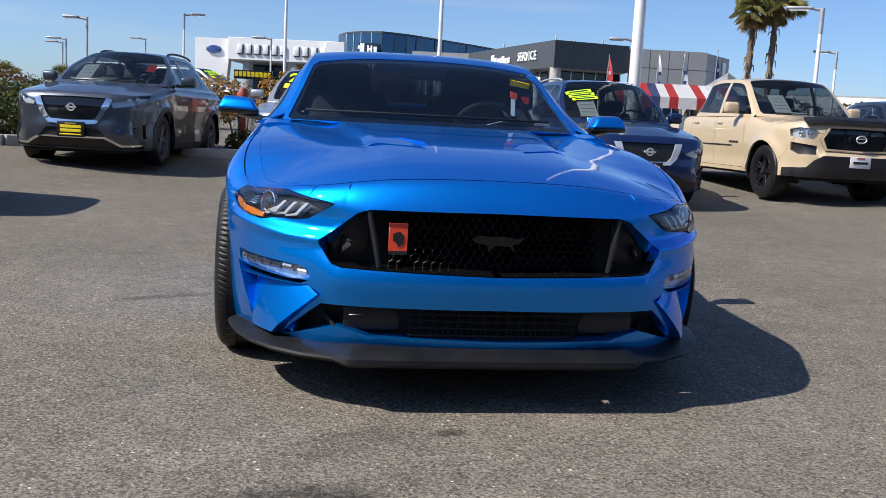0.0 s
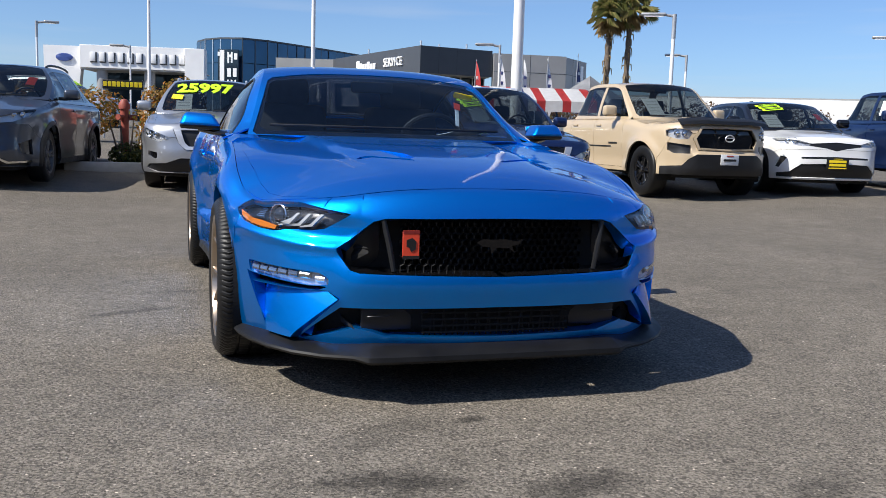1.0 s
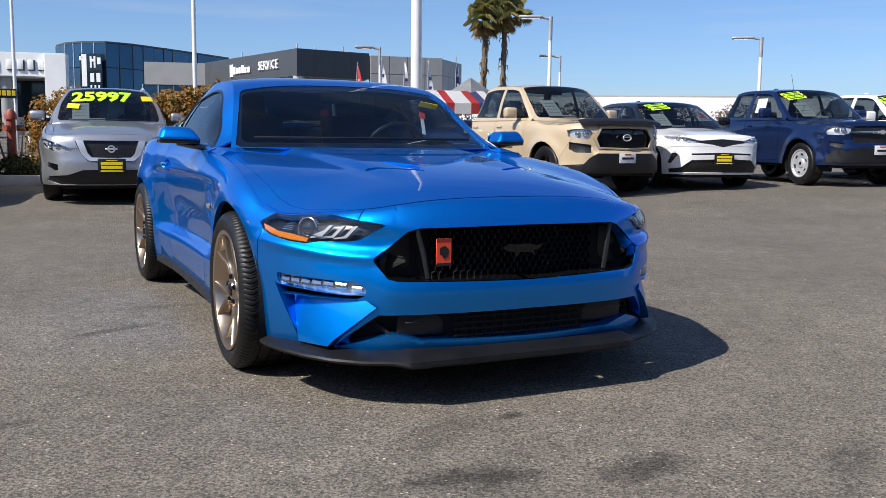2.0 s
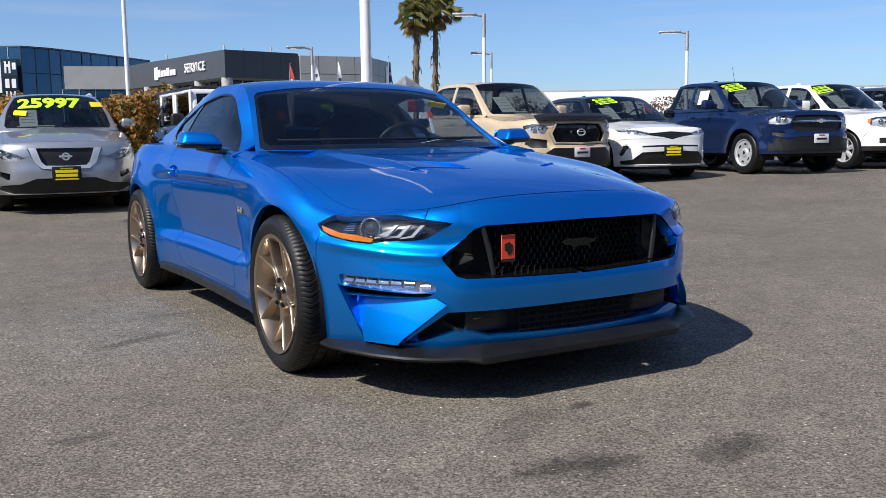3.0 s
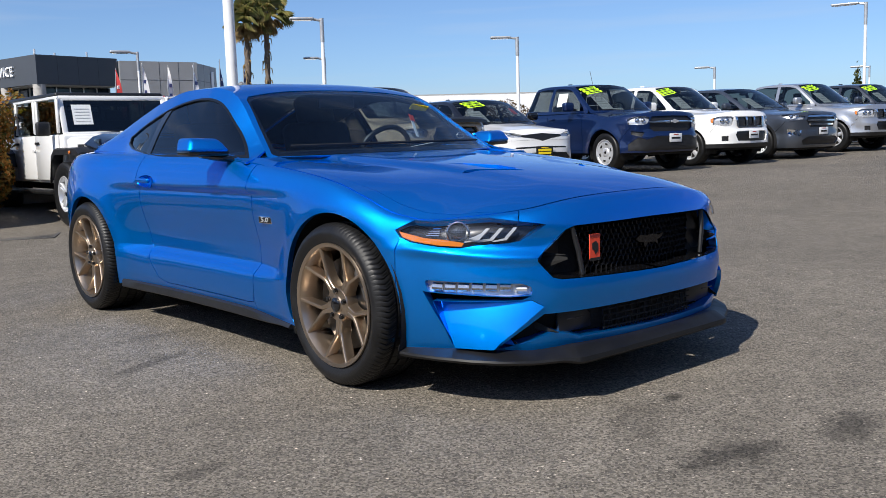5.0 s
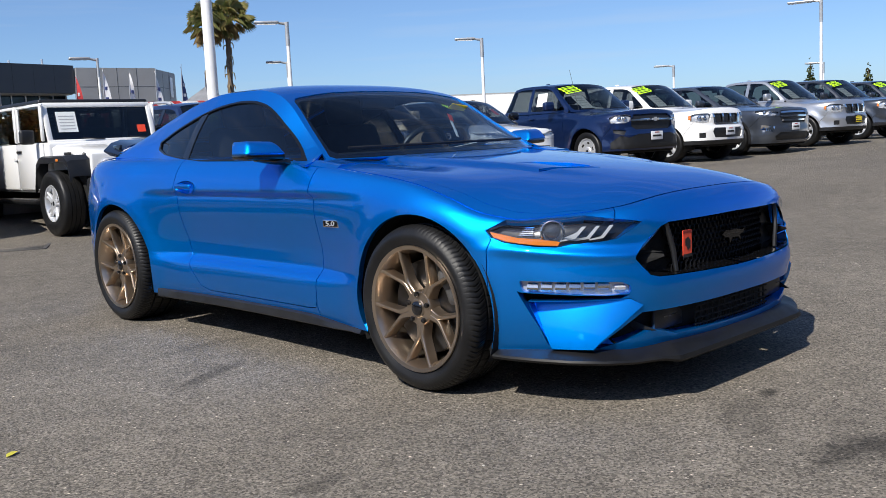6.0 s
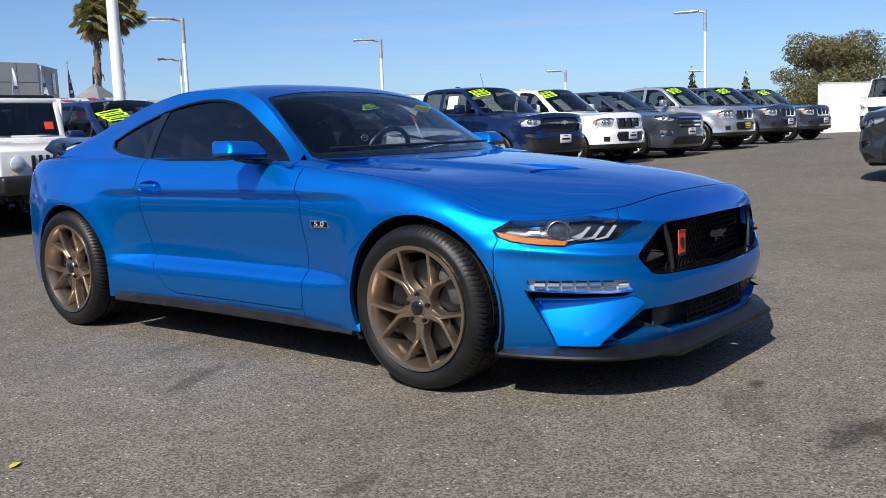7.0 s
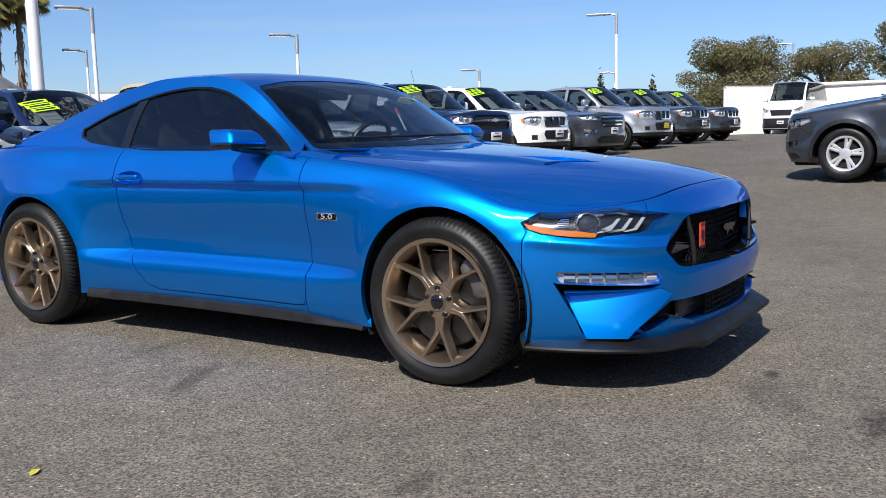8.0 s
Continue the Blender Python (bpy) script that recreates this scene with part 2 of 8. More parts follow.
TRIM_BLACK = material("window_trim_black", (0.004, 0.004, 0.0045), 0.30)
STEEL = material("brake_steel", (0.10, 0.097, 0.094), 0.35, 1.0, vary=0.15, vary_scale=20)
CALIPER = material("caliper_metal", (0.13, 0.127, 0.124), 0.45, 0.6, vary=0.15, vary_scale=30)
LENS_GREY = material("projector_glass", (0.05, 0.056, 0.065), 0.06, 0.5, coat=1.0)
BOWL = material("lamp_bowl_grey", (0.014, 0.015, 0.018), 0.28, 0.2)
AMBER = material("amber_lens", (0.62, 0.19, 0.03), 0.16, coat=1.0)
RED_LENS = material("red_lens", (0.35, 0.01, 0.01), 0.1, coat=1.0)
LENS = glass("clear_lens", (0.98, 0.99, 1.0), 0.0, 0.93)
WHITE_LENS = material("white_light_bar", (0.75, 0.77, 0.8), 0.2, 0.3, coat=1.0)
FOG_CELL = material("fog_reflector", (0.55, 0.57, 0.60), 0.16, 1.0)
BAR_LENS = material("frosted_light_bar", (0.40, 0.42, 0.45), 0.25, 0.0, coat=0.6)
HERO_GLASS = glass("tinted_glass", (0.82, 0.90, 0.95), 0.0, 0.45, 0.13)
PRIVACY_GLASS = glass("privacy_glass", (0.75, 0.85, 0.95), 0.0, 0.08, 0.13)
SCREEN_GLASS = glass("windscreen_glass", (0.78, 0.90, 1.0), 0.0, 0.84)
MESH_BLACK = material("grille_mesh_black", (0.007, 0.007, 0.008), 0.38)
PRINT_GREY = material("grey_print", (0.42, 0.43, 0.44), 0.7)
CAR_GLASS = glass("car_glass", (0.8, 0.88, 0.9), 0.0, 0.46)
CLOTH = material("seat_cloth", (0.05, 0.05, 0.056), 0.8, vary=0.2, vary_scale=20)
TAN_CLOTH = material("pale_seat_cloth", (0.32, 0.29, 0.25), 0.85, vary=0.15, vary_scale=20)
ORANGE = material("orange_card", (0.85, 0.075, 0.03), 0.5)
PAPER = material("paper_sheet", (0.80, 0.82, 0.80), 0.7, vary=0.04, vary_scale=30)
LIME = material("lime_vinyl", (0.55, 0.95, 0.02), 0.5)
YELLOW = material("yellow_vinyl", (0.95, 0.72, 0.02), 0.5)
INK = material("black_ink", (0.012, 0.012, 0.012), 0.6)
PLATE_BLACK = material("black_plate", (0.012, 0.012, 0.012), 0.35)
PLATE_WHITE = material("white_plate", (0.75, 0.76, 0.76), 0.35)
PLATE_BLUE = material("plate_blue", (0.05, 0.09, 0.30), 0.4)


# ---- the blue coupe: its surfaces (half body, x counted from the middle outwards, y = 0 at the front axle) ----
def spline(points):
    """A smooth curve through (t, value...) rows, no overshoot (monotone cubic for each value)."""
    ts = [p[0] for p in points]
    k = len(points[0]) - 1
    n = len(ts)
    tang = []
    for c in range(1, k + 1):
        d = [(points[i + 1][c] - points[i][c]) / (ts[i + 1] - ts[i]) for i in range(n - 1)]
        m = [d[0]] + [0 if d[i - 1] * d[i] <= 0 else 2 * d[i - 1] * d[i] / (d[i - 1] + d[i]) for i in range(1, n - 1)] + [d[-1]]
        tang.append(m)

    def at(t):
        if t <= ts[0]:
            i, u = 0, 0.0
        elif t >= ts[-1]:
            i, u = n - 2, 1.0
        else:
            i = 0
            while ts[i + 1] < t:
                i += 1
            u = (t - ts[i]) / (ts[i + 1] - ts[i])
        h = ts[i + 1] - ts[i]
        a, b, c2, d2 = 2 * u ** 3 - 3 * u * u + 1, u ** 3 - 2 * u * u + u, -2 * u ** 3 + 3 * u * u, u ** 3 - u * u
        out = [a * points[i][c] + b * h * tang[c - 1][i] + c2 * points[i + 1][c] + d2 * h * tang[c - 1][i + 1] for c in range(1, k + 1)]
        return out[0] if k == 1 else out
    return at


def smooth01(x, a, b):
    t = min(max((x - a) / (b - a), 0.0), 1.0)
    return t * t * (3 - 2 * t)


def bell(x, c, w):
    return math.exp(-((x - c) / w) ** 2)


class Shell:
    """Body shell of a car: a band round the body in (s, z) and a top in (x, y)."""

    def __init__(self, plan, low, front_in, side_in, middle, drop, round_r=0.11, round_in=0.06):
        # plan: (x, y) round half the body from the nose's middle to the tail's middle
        self.low, self.front_in, self.side_in, self.middle, self.drop = low, front_in, side_in, middle, drop
        self.round_r, self.round_in = round_r, round_in
        dense = []
        n = len(plan)
        for i in range(n - 1):
            p0, p1, p2, p3 = plan[max(i - 1, 0)], plan[i], plan[i + 1], plan[min(i + 2, n - 1)]
            if i == 0:
                p0 = (-plan[1][0], plan[1][1])
            if i == n - 2:
                p3 = (-plan[-2][0], plan[-2][1])
            # centripetal Catmull-Rom
            def kt(a, b):
                return max(math.hypot(b[0] - a[0], b[1] - a[1]), 1e-6) ** 0.5
            t0 = 0
            t1 = t0 + kt(p0, p1)
            t2 = t1 + kt(p1, p2)
            t3 = t2 + kt(p2, p3)
            for j in range(24):
                t = t1 + (t2 - t1) * j / 24
                q = []
                for c in (0, 1):
                    a1 = (t1 - t) / (t1 - t0) * p0[c] + (t - t0) / (t1 - t0) * p1[c]
                    a2 = (t2 - t) / (t2 - t1) * p1[c] + (t - t1) / (t2 - t1) * p2[c]
                    a3 = (t3 - t) / (t3 - t2) * p2[c] + (t - t2) / (t3 - t2) * p3[c]
                    b1 = (t2 - t) / (t2 - t0) * a1 + (t - t0) / (t2 - t0) * a2
                    b2 = (t3 - t) / (t3 - t1) * a2 + (t - t1) / (t3 - t1) * a3
                    q.append((t2 - t) / (t2 - t1) * b1 + (t - t1) / (t2 - t1) * b2)
                dense.append(tuple(q))
        dense.append(plan[-1])
        self.pts = dense
        self.len = [0.0]
        for a, b in zip(dense, dense[1:]):
            self.len.append(self.len[-1] + math.hypot(b[0] - a[0], b[1] - a[1]))
        self.size = self.len[-1]
        self.i_side = max(range(len(dense)), key=lambda i: dense[i][0])
        self.cache = {}

    def plan_at(self, s):
        s = min(max(s, 0.0), self.size)
        lo, hi = 0, len(self.len) - 1
        while hi - lo > 1:
            mid = (lo + hi) // 2
            if self.len[mid] <= s:
                lo = mid
            else:
                hi = mid
        u = (s - self.len[lo]) / (self.len[hi] - self.len[lo])
        a, b = self.pts[lo], self.pts[hi]
        pa, pb = self.pts[max(lo - 2, 0)], self.pts[min(hi + 2, len(self.pts) - 1)]
        tx, ty = pb[0] - pa[0], pb[1] - pa[1]
        if lo < 2 or hi > len(self.pts) - 3:
            tx, ty = (1.0, 0.0) if lo < 2 else (-1.0, 0.0)
        k = math.hypot(tx, ty)
        return a[0] + u * (b[0] - a[0]), a[1] + u * (b[1] - a[1]), ty / k, -tx / k

    def s_of_x(self, x, front=True):
        """s on the nose (or tail) where the plan is x from the middle."""
        rng = range(self.i_side) if front else range(len(self.pts) - 2, self.i_side, -1)
        for i in rng:
            a, b = (self.pts[i], self.pts[i + 1])
            if min(a[0], b[0]) <= x <= max(a[0], b[0]):
                return self.len[i] + (x - a[0]) / (b[0] - a[0] + 1e-12) * (self.len[i + 1] - self.len[i])
        return self.len[self.i_side]

    def s_of_y(self, y):
        for i in range(3, len(self.pts) - 1):
            a, b = self.pts[i], self.pts[i + 1]
            if a[1] <= y <= b[1]:
                return self.len[i] + (y - a[1]) / (b[1] - a[1] + 1e-12) * (self.len[i + 1] - self.len[i])
        return self.size

    def inset(self, s, z, zt):
        x, y, nx, ny = self.plan_at(s)
        wf = max(0.0, -ny) ** 2
        wr = max(0.0, ny) ** 2
        ws = nx * nx
        i = self.front_in(z) * wf + self.front_in(z) * wr * 0.6 + self.side_in(y, z) * ws
        u = min(max((self.round_r - (zt - z)) / self.round_r, 0.0), 1.0)
        return i + self.round_in * (1 - math.sqrt(max(0.0, 1 - u * u)))

    def zt(self, s):
        """Height of the shoulder over s."""
        key = round(s, 5)
        if key not in self.cache:
            x, y, nx, ny = self.plan_at(s)
            z = self.top(x, y)
            for _ in range(3):
                i = self.inset(s, z, z)
                z = self.top(x - nx * i, y - ny * i)
            self.cache[key] = z
        return self.cache[key]

    def band(self, s, z):
        x, y, nx, ny = self.plan_at(s)
        i = self.inset(s, z, self.zt(s))
        return Vector((max(x - nx * i, 0.0) if s > 1e-6 and s < self.size - 1e-6 else 0.0, y - ny * i, z))

    def top(self, x, y):
        return self.middle(y) - self.drop(x, y)

    def top_point(self, x, y):
        return Vector((x, y, self.top(x, y)))


hero_mid = spline([(-1.0, 0.69), (-0.93, 0.715), (-0.88, 0.755), (-0.80, 0.792), (-0.6, 0.846), (-0.3, 0.888), (0.0, 0.915), (0.4, 0.945), (0.8, 0.972), (1.0, 0.985), (2.0, 1.0), (3.2, 1.03), (3.6, 1.04), (3.75, 1.0)])
hero_edge = spline([(-0.95, 0.012), (-0.88, 0.045), (-0.76, 0.088), (-0.6, 0.125), (-0.45, 0.145), (-0.33, 0.135), (-0.15, 0.085), (0.05, 0.05), (0.3, 0.032), (0.6, 0.022), (0.9, 0.018), (2.0, 0.02), (2.9, 0.03), (3.6, 0.08), (3.9, 0.1)])
hero_halfw = spline([(-0.95, 0.42), (-0.88, 0.50), (-0.76, 0.62), (-0.6, 0.73), (-0.45, 0.79), (-0.3, 0.82), (0.0, 0.83), (0.5, 0.80), (0.9, 0.80), (2.0, 0.80), (2.7, 0.83), (3.5, 0.75), (3.9, 0.5)])


def hero_drop(x, y):
    t = abs(x) / hero_halfw(y)
    d = hero_edge(y) * (t ** 2.6)
    # raised middle of the bonnet between two creases, fading to the nose
    crease = 0.46 - 0.16 * smooth01(-y, -0.9, 0.8)
    k = smooth01(y, -0.75, 0.1) * (1 - smooth01(y, 0.85, 1.1))
    d += 0.021 * k * smooth01(x, crease - 0.025, crease + 0.045)
    # crest of the wing
    d -= 0.012 * bell(t, 0.9, 0.16) * smooth01(y, -0.4, 0.1) * (1 - smooth01(y, 2.0, 2.4))
    return d


hero_front = spline([(0.15, 0.07), (0.22, 0.03), (0.30, 0.015), (0.42, 0.0), (0.50, 0.004), (0.56, 0.022), (0.68, 0.035), (0.74, 0.05), (0.95, 0.12)])
door_in = spline([(0.15, 0.06), (0.22, 0.02), (0.30, 0.0), (0.37, 0.0), (0.40, 0.006), (0.455, 0.058), (0.52, 0.058), (0.62, 0.038), (0.70, 0.021), (0.76, 0.018), (0.780, 0.021), (0.788, 0.016), (0.810, -0.010), (0.818, -0.013), (0.86, -0.002), (0.98, 0.035)])
wing_in = spline([(0.15, 0.05), (0.25, 0.02), (0.35, 0.008), (0.6, 0.0), (0.72, 0.0), (0.85, 0.02), (1.0, 0.06)])


def hero_side(y, z):
    w = smooth01(y, 0.25, 0.85) * (1 - smooth01(y, 1.95, 2.45))
    i = (1 - w) * wing_in(z) + w * door_in(z)
    # flares round the wheels
    for yc in (0.0, 2.72):
        r = math.hypot(y - yc, z - 0.345)
        i -= 0.013 * bell(r, 0.40, 0.07) * (1 if z > 0.2 else 0.3)
    return i


HERO_PLAN = [(0, -0.935), (0.16, -0.932), (0.32, -0.915), (0.46, -0.886), (0.56, -0.846), (0.66, -0.775), (0.74, -0.69), (0.80, -0.60), (0.845, -0.51), (0.878, -0.40), (0.905, -0.26), (0.922, -0.1), (0.927, 0.1), (0.917, 0.4),
             (0.902, 0.65), (0.888, 1.0), (0.88, 1.5), (0.885, 1.9), (0.91, 2.25), (0.938, 2.55), (0.945, 2.75), (0.928, 2.98), (0.885, 3.2), (0.81, 3.40), (0.68, 3.56), (0.50, 3.66), (0.25, 3.72), (0, 3.735)]
hero = Shell(HERO_PLAN, lambda s: 0.2, hero_front, hero_side, hero_mid, hero_drop)

# cabin: the line of the pillars and roof rails, and the middle line of glass and roof
HERO_RAIL = spline([(0.0, 0.735, 0.80, 0.955), (0.16, 0.675, 1.02, 1.10), (0.34, 0.612, 1.27, 1.262), (0.42, 0.585, 1.42, 1.315), (0.5, 0.57, 1.62, 1.342), (0.6, 0.565, 1.92, 1.345), (0.7, 0.565, 2.25, 1.305), (0.8, 0.575, 2.58, 1.225), (0.9, 0.60, 2.93, 1.12), (1.0, 0.63, 3.3, 1.02)])
HERO_ROOF = spline([(0.0, 0.60, 0.955), (0.10, 0.78, 1.05), (0.25, 1.08, 1.215), (0.34, 1.28, 1.305), (0.42, 1.47, 1.357), (0.5, 1.66, 1.376), (0.6, 1.95, 1.383), (0.7, 2.27, 1.352), (0.8, 2.6, 1.282), (0.9, 2.98, 1.175), (1.0, 3.4, 1.05)])


def hero_cabin(a, b):
    """a along the car, b from the middle (0) to the rail (1)."""
    rx, ry, rz = HERO_RAIL(a)
    my, mz = HERO_ROOF(a)
    k = b * b
    q = abs(b) ** 3.2
    return Vector((rx * b, my + (ry - my) * k, mz + (rz - mz) * (0.35 * k + 0.65 * q)))


HERO_BELT = spline([(0.7, 0.80, 0.945), (0.9, 0.812, 0.957), (1.5, 0.822, 0.968), (2.0, 0.815, 0.978), (2.3, 0.775, 0.99), (2.6, 0.715, 1.0), (3.0, 0.67, 1.02), (3.3, 0.64, 1.02)])
HERO_RAIL_Y = spline([(HERO_RAIL(i / 60)[1], HERO_RAIL(i / 60)[0], HERO_RAIL(i / 60)[2]) for i in range(61)])


def hero_flank(y, z):
    """Side of the cabin between belt and rail."""
    bx, bz = HERO_BELT(y)
    rx, rz = HERO_RAIL_Y(y)
    t = (z - bz) / max(rz - bz, 0.02)
    return Vector((bx + (rx - bx) * t + 0.02 * math.sin(math.pi * min(max(t, 0), 1)), y, z))


# ---- panels cut out of a surface ----
def inside(poly, x, y):
    hit = False
    j = len(poly) - 1
    for i in range(len(poly)):
        xi, yi = poly[i]
        xj, yj = poly[j]
        if (yi > y) != (yj > y) and x < (xj - xi) * (y - yi) / (yj - yi) + xi:
            hit = not hit
        j = i
    return hit


def densify(poly, step, closed=True):
    out = []
    n = len(poly)
    for i in range(n if closed else n - 1):
        a, b = poly[i], poly[(i + 1) % n]
        k = max(1, int(math.hypot(b[0] - a[0], b[1] - a[1]) / step))
        out += [(a[0] + (b[0] - a[0]) * j / k, a[1] + (b[1] - a[1]) * j / k) for j in range(k)]
    if not closed:
        out.append(poly[-1])
    return out


def rounded(poly, r, n=4):
    """The polygon with its corners rounded off."""
    out = []
    m = len(poly)
    for i in range(m):
        p, a, b = Vector(poly[i]), Vector(poly[i - 1]), Vector(poly[(i + 1) % m])
        d = min(r, (a - p).length * 0.45, (b - p).length * 0.45)
        q0, q1 = p + (a - p).normalized() * d, p + (b - p).normalized() * d
        for k in range(n + 1):
            t = k / n
            out.append(tuple((1 - t) ** 2 * q0 + 2 * t * (1 - t) * p + t * t * q1))
    return out


def circle_poly(cx, cy, r, n=48):
    return [(cx + r * math.cos(2 * math.pi * i / n), cy + r * math.sin(2 * math.pi * i / n)) for i in range(n)]


def cut_patch(outer, regions, us, vs, step):
    """Triangles of the region outer in the (u, v) plane, sorted by the first region that holds them ('' for the rest)."""
    from mathutils.geometry import delaunay_2d_cdt
    verts, edges = [], []

    def add(poly):
        d = densify(poly, step)
        k = len(verts)
        verts.extend(Vector(p) for p in d)
        edges.extend((k + i, k + (i + 1) % len(d)) for i in range(len(d)))
    add(outer)
    for _, poly in regions:
        add(poly)
    taken = [p for p in verts]
    cell = {}
    for p in taken:
        cell.setdefault((int(p.x / step), int(p.y / step)), []).append(p)
    for u in us:
        for v in vs(u):
            if inside(outer, u, v):
                c = (int(u / step), int(v / step))
                near = any((q.x - u) ** 2 + (q.y - v) ** 2 < (0.25 * step) ** 2 for i in (-1, 0, 1) for j in (-1, 0, 1) for q in cell.get((c[0] + i, c[1] + j), ()))
                if not near:
                    verts.append(Vector((u, v)))
    co, _, faces, *_ = delaunay_2d_cdt(verts, edges, [], 0, 1e-6)
    out = {}
    for f in faces:
        cx = sum(co[i].x for i in f) / len(f)
        cy = sum(co[i].y for i in f) / len(f)
        if not inside(outer, cx, cy):
            continue
        name = ''
        for n, poly in regions:
            if inside(poly, cx, cy):
                name = n
                break
        out.setdefault(name, []).append(tuple(f))
    return co, out


def panel_bm(co, faces, func, gap=0.002, lip=0.02, push=0.0, mirror=False, both=False, normal_of=None):
    """One panel in space: its faces, drawn in by a gap, with a lip turned inwards round its edge."""
    bm = bmesh.new()
    e = 1e-4
    place, norm = {}, {}
    for f in faces:
        for i in f:
            if i not in place:
                u, v = co[i]
                p = func(u, v)
                n = (func(u + e, v) - func(u - e, v)).cross(func(u, v + e) - func(u, v - e))
                n = n.normalized() if n.length > 1e-12 else Vector((0, 0, 1))
                place[i], norm[i] = Vector(p), n
    count = {}
    for f in faces:
        for a, b in zip(f, f[1:] + f[:1]):
            k = (min(a, b), max(a, b))
            count[k] = count.get(k, 0) + 1
    # outward: away from a point inside the body
    for i, n in norm.items():
        p = place[i]
        o = normal_of(p) if normal_of else Vector((p.x, 0, p.z - 0.5))
        if n.dot(o) < 0:
            norm[i] = -n
    shift = {}
    for f in faces:
        c = sum((place[i] for i in f), Vector()) / len(f)
        for a, b in zip(f, f[1:] + f[:1]):
            if count[(min(a, b), max(a, b))] == 1:
                t = (place[b] - place[a]).normalized()
                w = c - place[a]
                w = (w - t * w.dot(t))
                if w.length > 1e-9:
                    w.normalize()
                    for i in (a, b):
                        shift[i] = shift.get(i, Vector()) + w
    edge_ids = set(shift)
    mids = {i for i in edge_ids if abs(place[i].x) < 1e-4}
    vs = {}
    for i, p in place.items():
        q = p + norm[i] * push
        if i in shift and gap and shift[i].length > 1e-6:
            d = shift[i].normalized() * gap
            if i in mids:
                d.x = 0
            q = q + d
        vs[i] = bm.verts.new(q)
    for f in faces:
        try:
            fc = bm.faces.new([vs[i] for i in f])
        except ValueError:
            continue
        fc.normal_update()
        if fc.normal.dot(norm[f[0]]) < 0:
            fc.normal_flip()
    if lip:
        low = {i: bm.verts.new(vs[i].co - norm[i] * lip) for i in edge_ids}
        for a, b in [k for k, c in count.items() if c == 1]:
            if a in mids and b in mids:
                continue
            try:
                bm.faces.new((vs[a], vs[b], low[b], low[a]))
            except ValueError:
                pass
    if both:
        geo = bmesh.ops.duplicate(bm, geom=bm.verts[:] + bm.edges[:] + bm.faces[:])["geom"]
        gv = [g for g in geo if isinstance(g, bmesh.types.BMVert)]
        for v in gv:
            v.co.x = -v.co.x
        bmesh.ops.reverse_faces(bm, faces=[g for g in geo if isinstance(g, bmesh.types.BMFace)])
        bmesh.ops.remove_doubles(bm, verts=[v for v in bm.verts if abs(v.co.x) < 1e-4], dist=2e-4)
    elif mirror:
        for v in bm.verts:
            v.co.x = -v.co.x
        bmesh.ops.reverse_faces(bm, faces=bm.faces)
    return bm


def panel(name, co, faces, func, mat, parent, label="", sharp=32, **kw):
    return link_mesh(name, panel_bm(co, faces, func, **kw), mat, parent, label, True, 0) if sharp == 0 else finish_panel(name, panel_bm(co, faces, func, **kw), mat, parent, label, sharp)


def finish_panel(name, bm, mat, parent, label, sharp):
    me = bpy.data.meshes.new(name)
    bm.to_mesh(me)
    bm.free()
    me.polygons.foreach_set("use_smooth", [True] * len(me.polygons))
    me.set_sharp_from_angle(angle=radians(sharp))
    me.materials.append(mat)
    ob = new(name, me)
    ob.parent = parent
    if label:
        ob["label"] = label
    return ob


def mirror_bm(bm):
    for v in bm.verts:
        v.co.x = -v.co.x
    bmesh.ops.reverse_faces(bm, faces=bm.faces)
    return bm


def frange(a, b, step):
    n = max(1, int(round((b - a) / step)))
    return [a + (b - a) * i / n for i in range(n + 1)]


# ---- wheels ----
def tyre_bm(R, rim, width, grooves=True, n=480):
    """Tyre round the x axis, its outer face towards -x at x = 0; shoulder blocks and three grooves."""
    w = width
    prof = [(rim - 0.012, 0.012), (rim + 0.004, 0.004), (rim + 0.02, -0.004), (rim + 0.45 * (R - rim), -0.009), (R - 0.032, -0.004), (R - 0.014, 0.008), (R - 0.004, 0.024)]
    if grooves:
        g = [0.30, 0.5, 0.70]
        x = 0.034
        for k in g:
            c = k * w
            prof += [(R, x + 0.004), (R, c - 0.007), (R - 0.009, c - 0.005), (R - 0.009, c + 0.005), (R, c + 0.007)]
            x = c + 0.01
        prof += [(R, w - 0.034)]
    prof += [(R - 0.004, w - 0.024), (R - 0.014, w - 0.008), (R - 0.032, w + 0.004), (rim + 0.02, w + 0.004), (rim - 0.012, w - 0.012)]
    bm = bmesh.new()
    rings = []
    for k in range(n):
        a = 2 * math.pi * k / n
        ring = []
        for r, h in prof:
            rr, aa = r, a
            if grooves and r > R - 0.006:
                edge = min(h, w - h)
                if edge < 0.30 * w - 0.012:
                    if k % 5 == 0:
                        rr -= 0.006
                    aa += 0.05 * (1 if h < w / 2 else -1) * (edge / (0.3 * w))
                elif r == R:
                    if k % 10 == (3 if h < w / 2 else 7):
                        rr -= 0.004
                    aa += 0.12 * (h / w - 0.5)
            ring.append(bm.verts.new((h, rr * math.cos(aa), rr * math.sin(aa))))
        rings.append(ring)
    for k in range(n):
        a, b = rings[k], rings[(k + 1) % n]
        for i in range(len(prof) - 1):
            bm.faces.new((a[i], a[i + 1], b[i + 1], b[i]))
    return bm


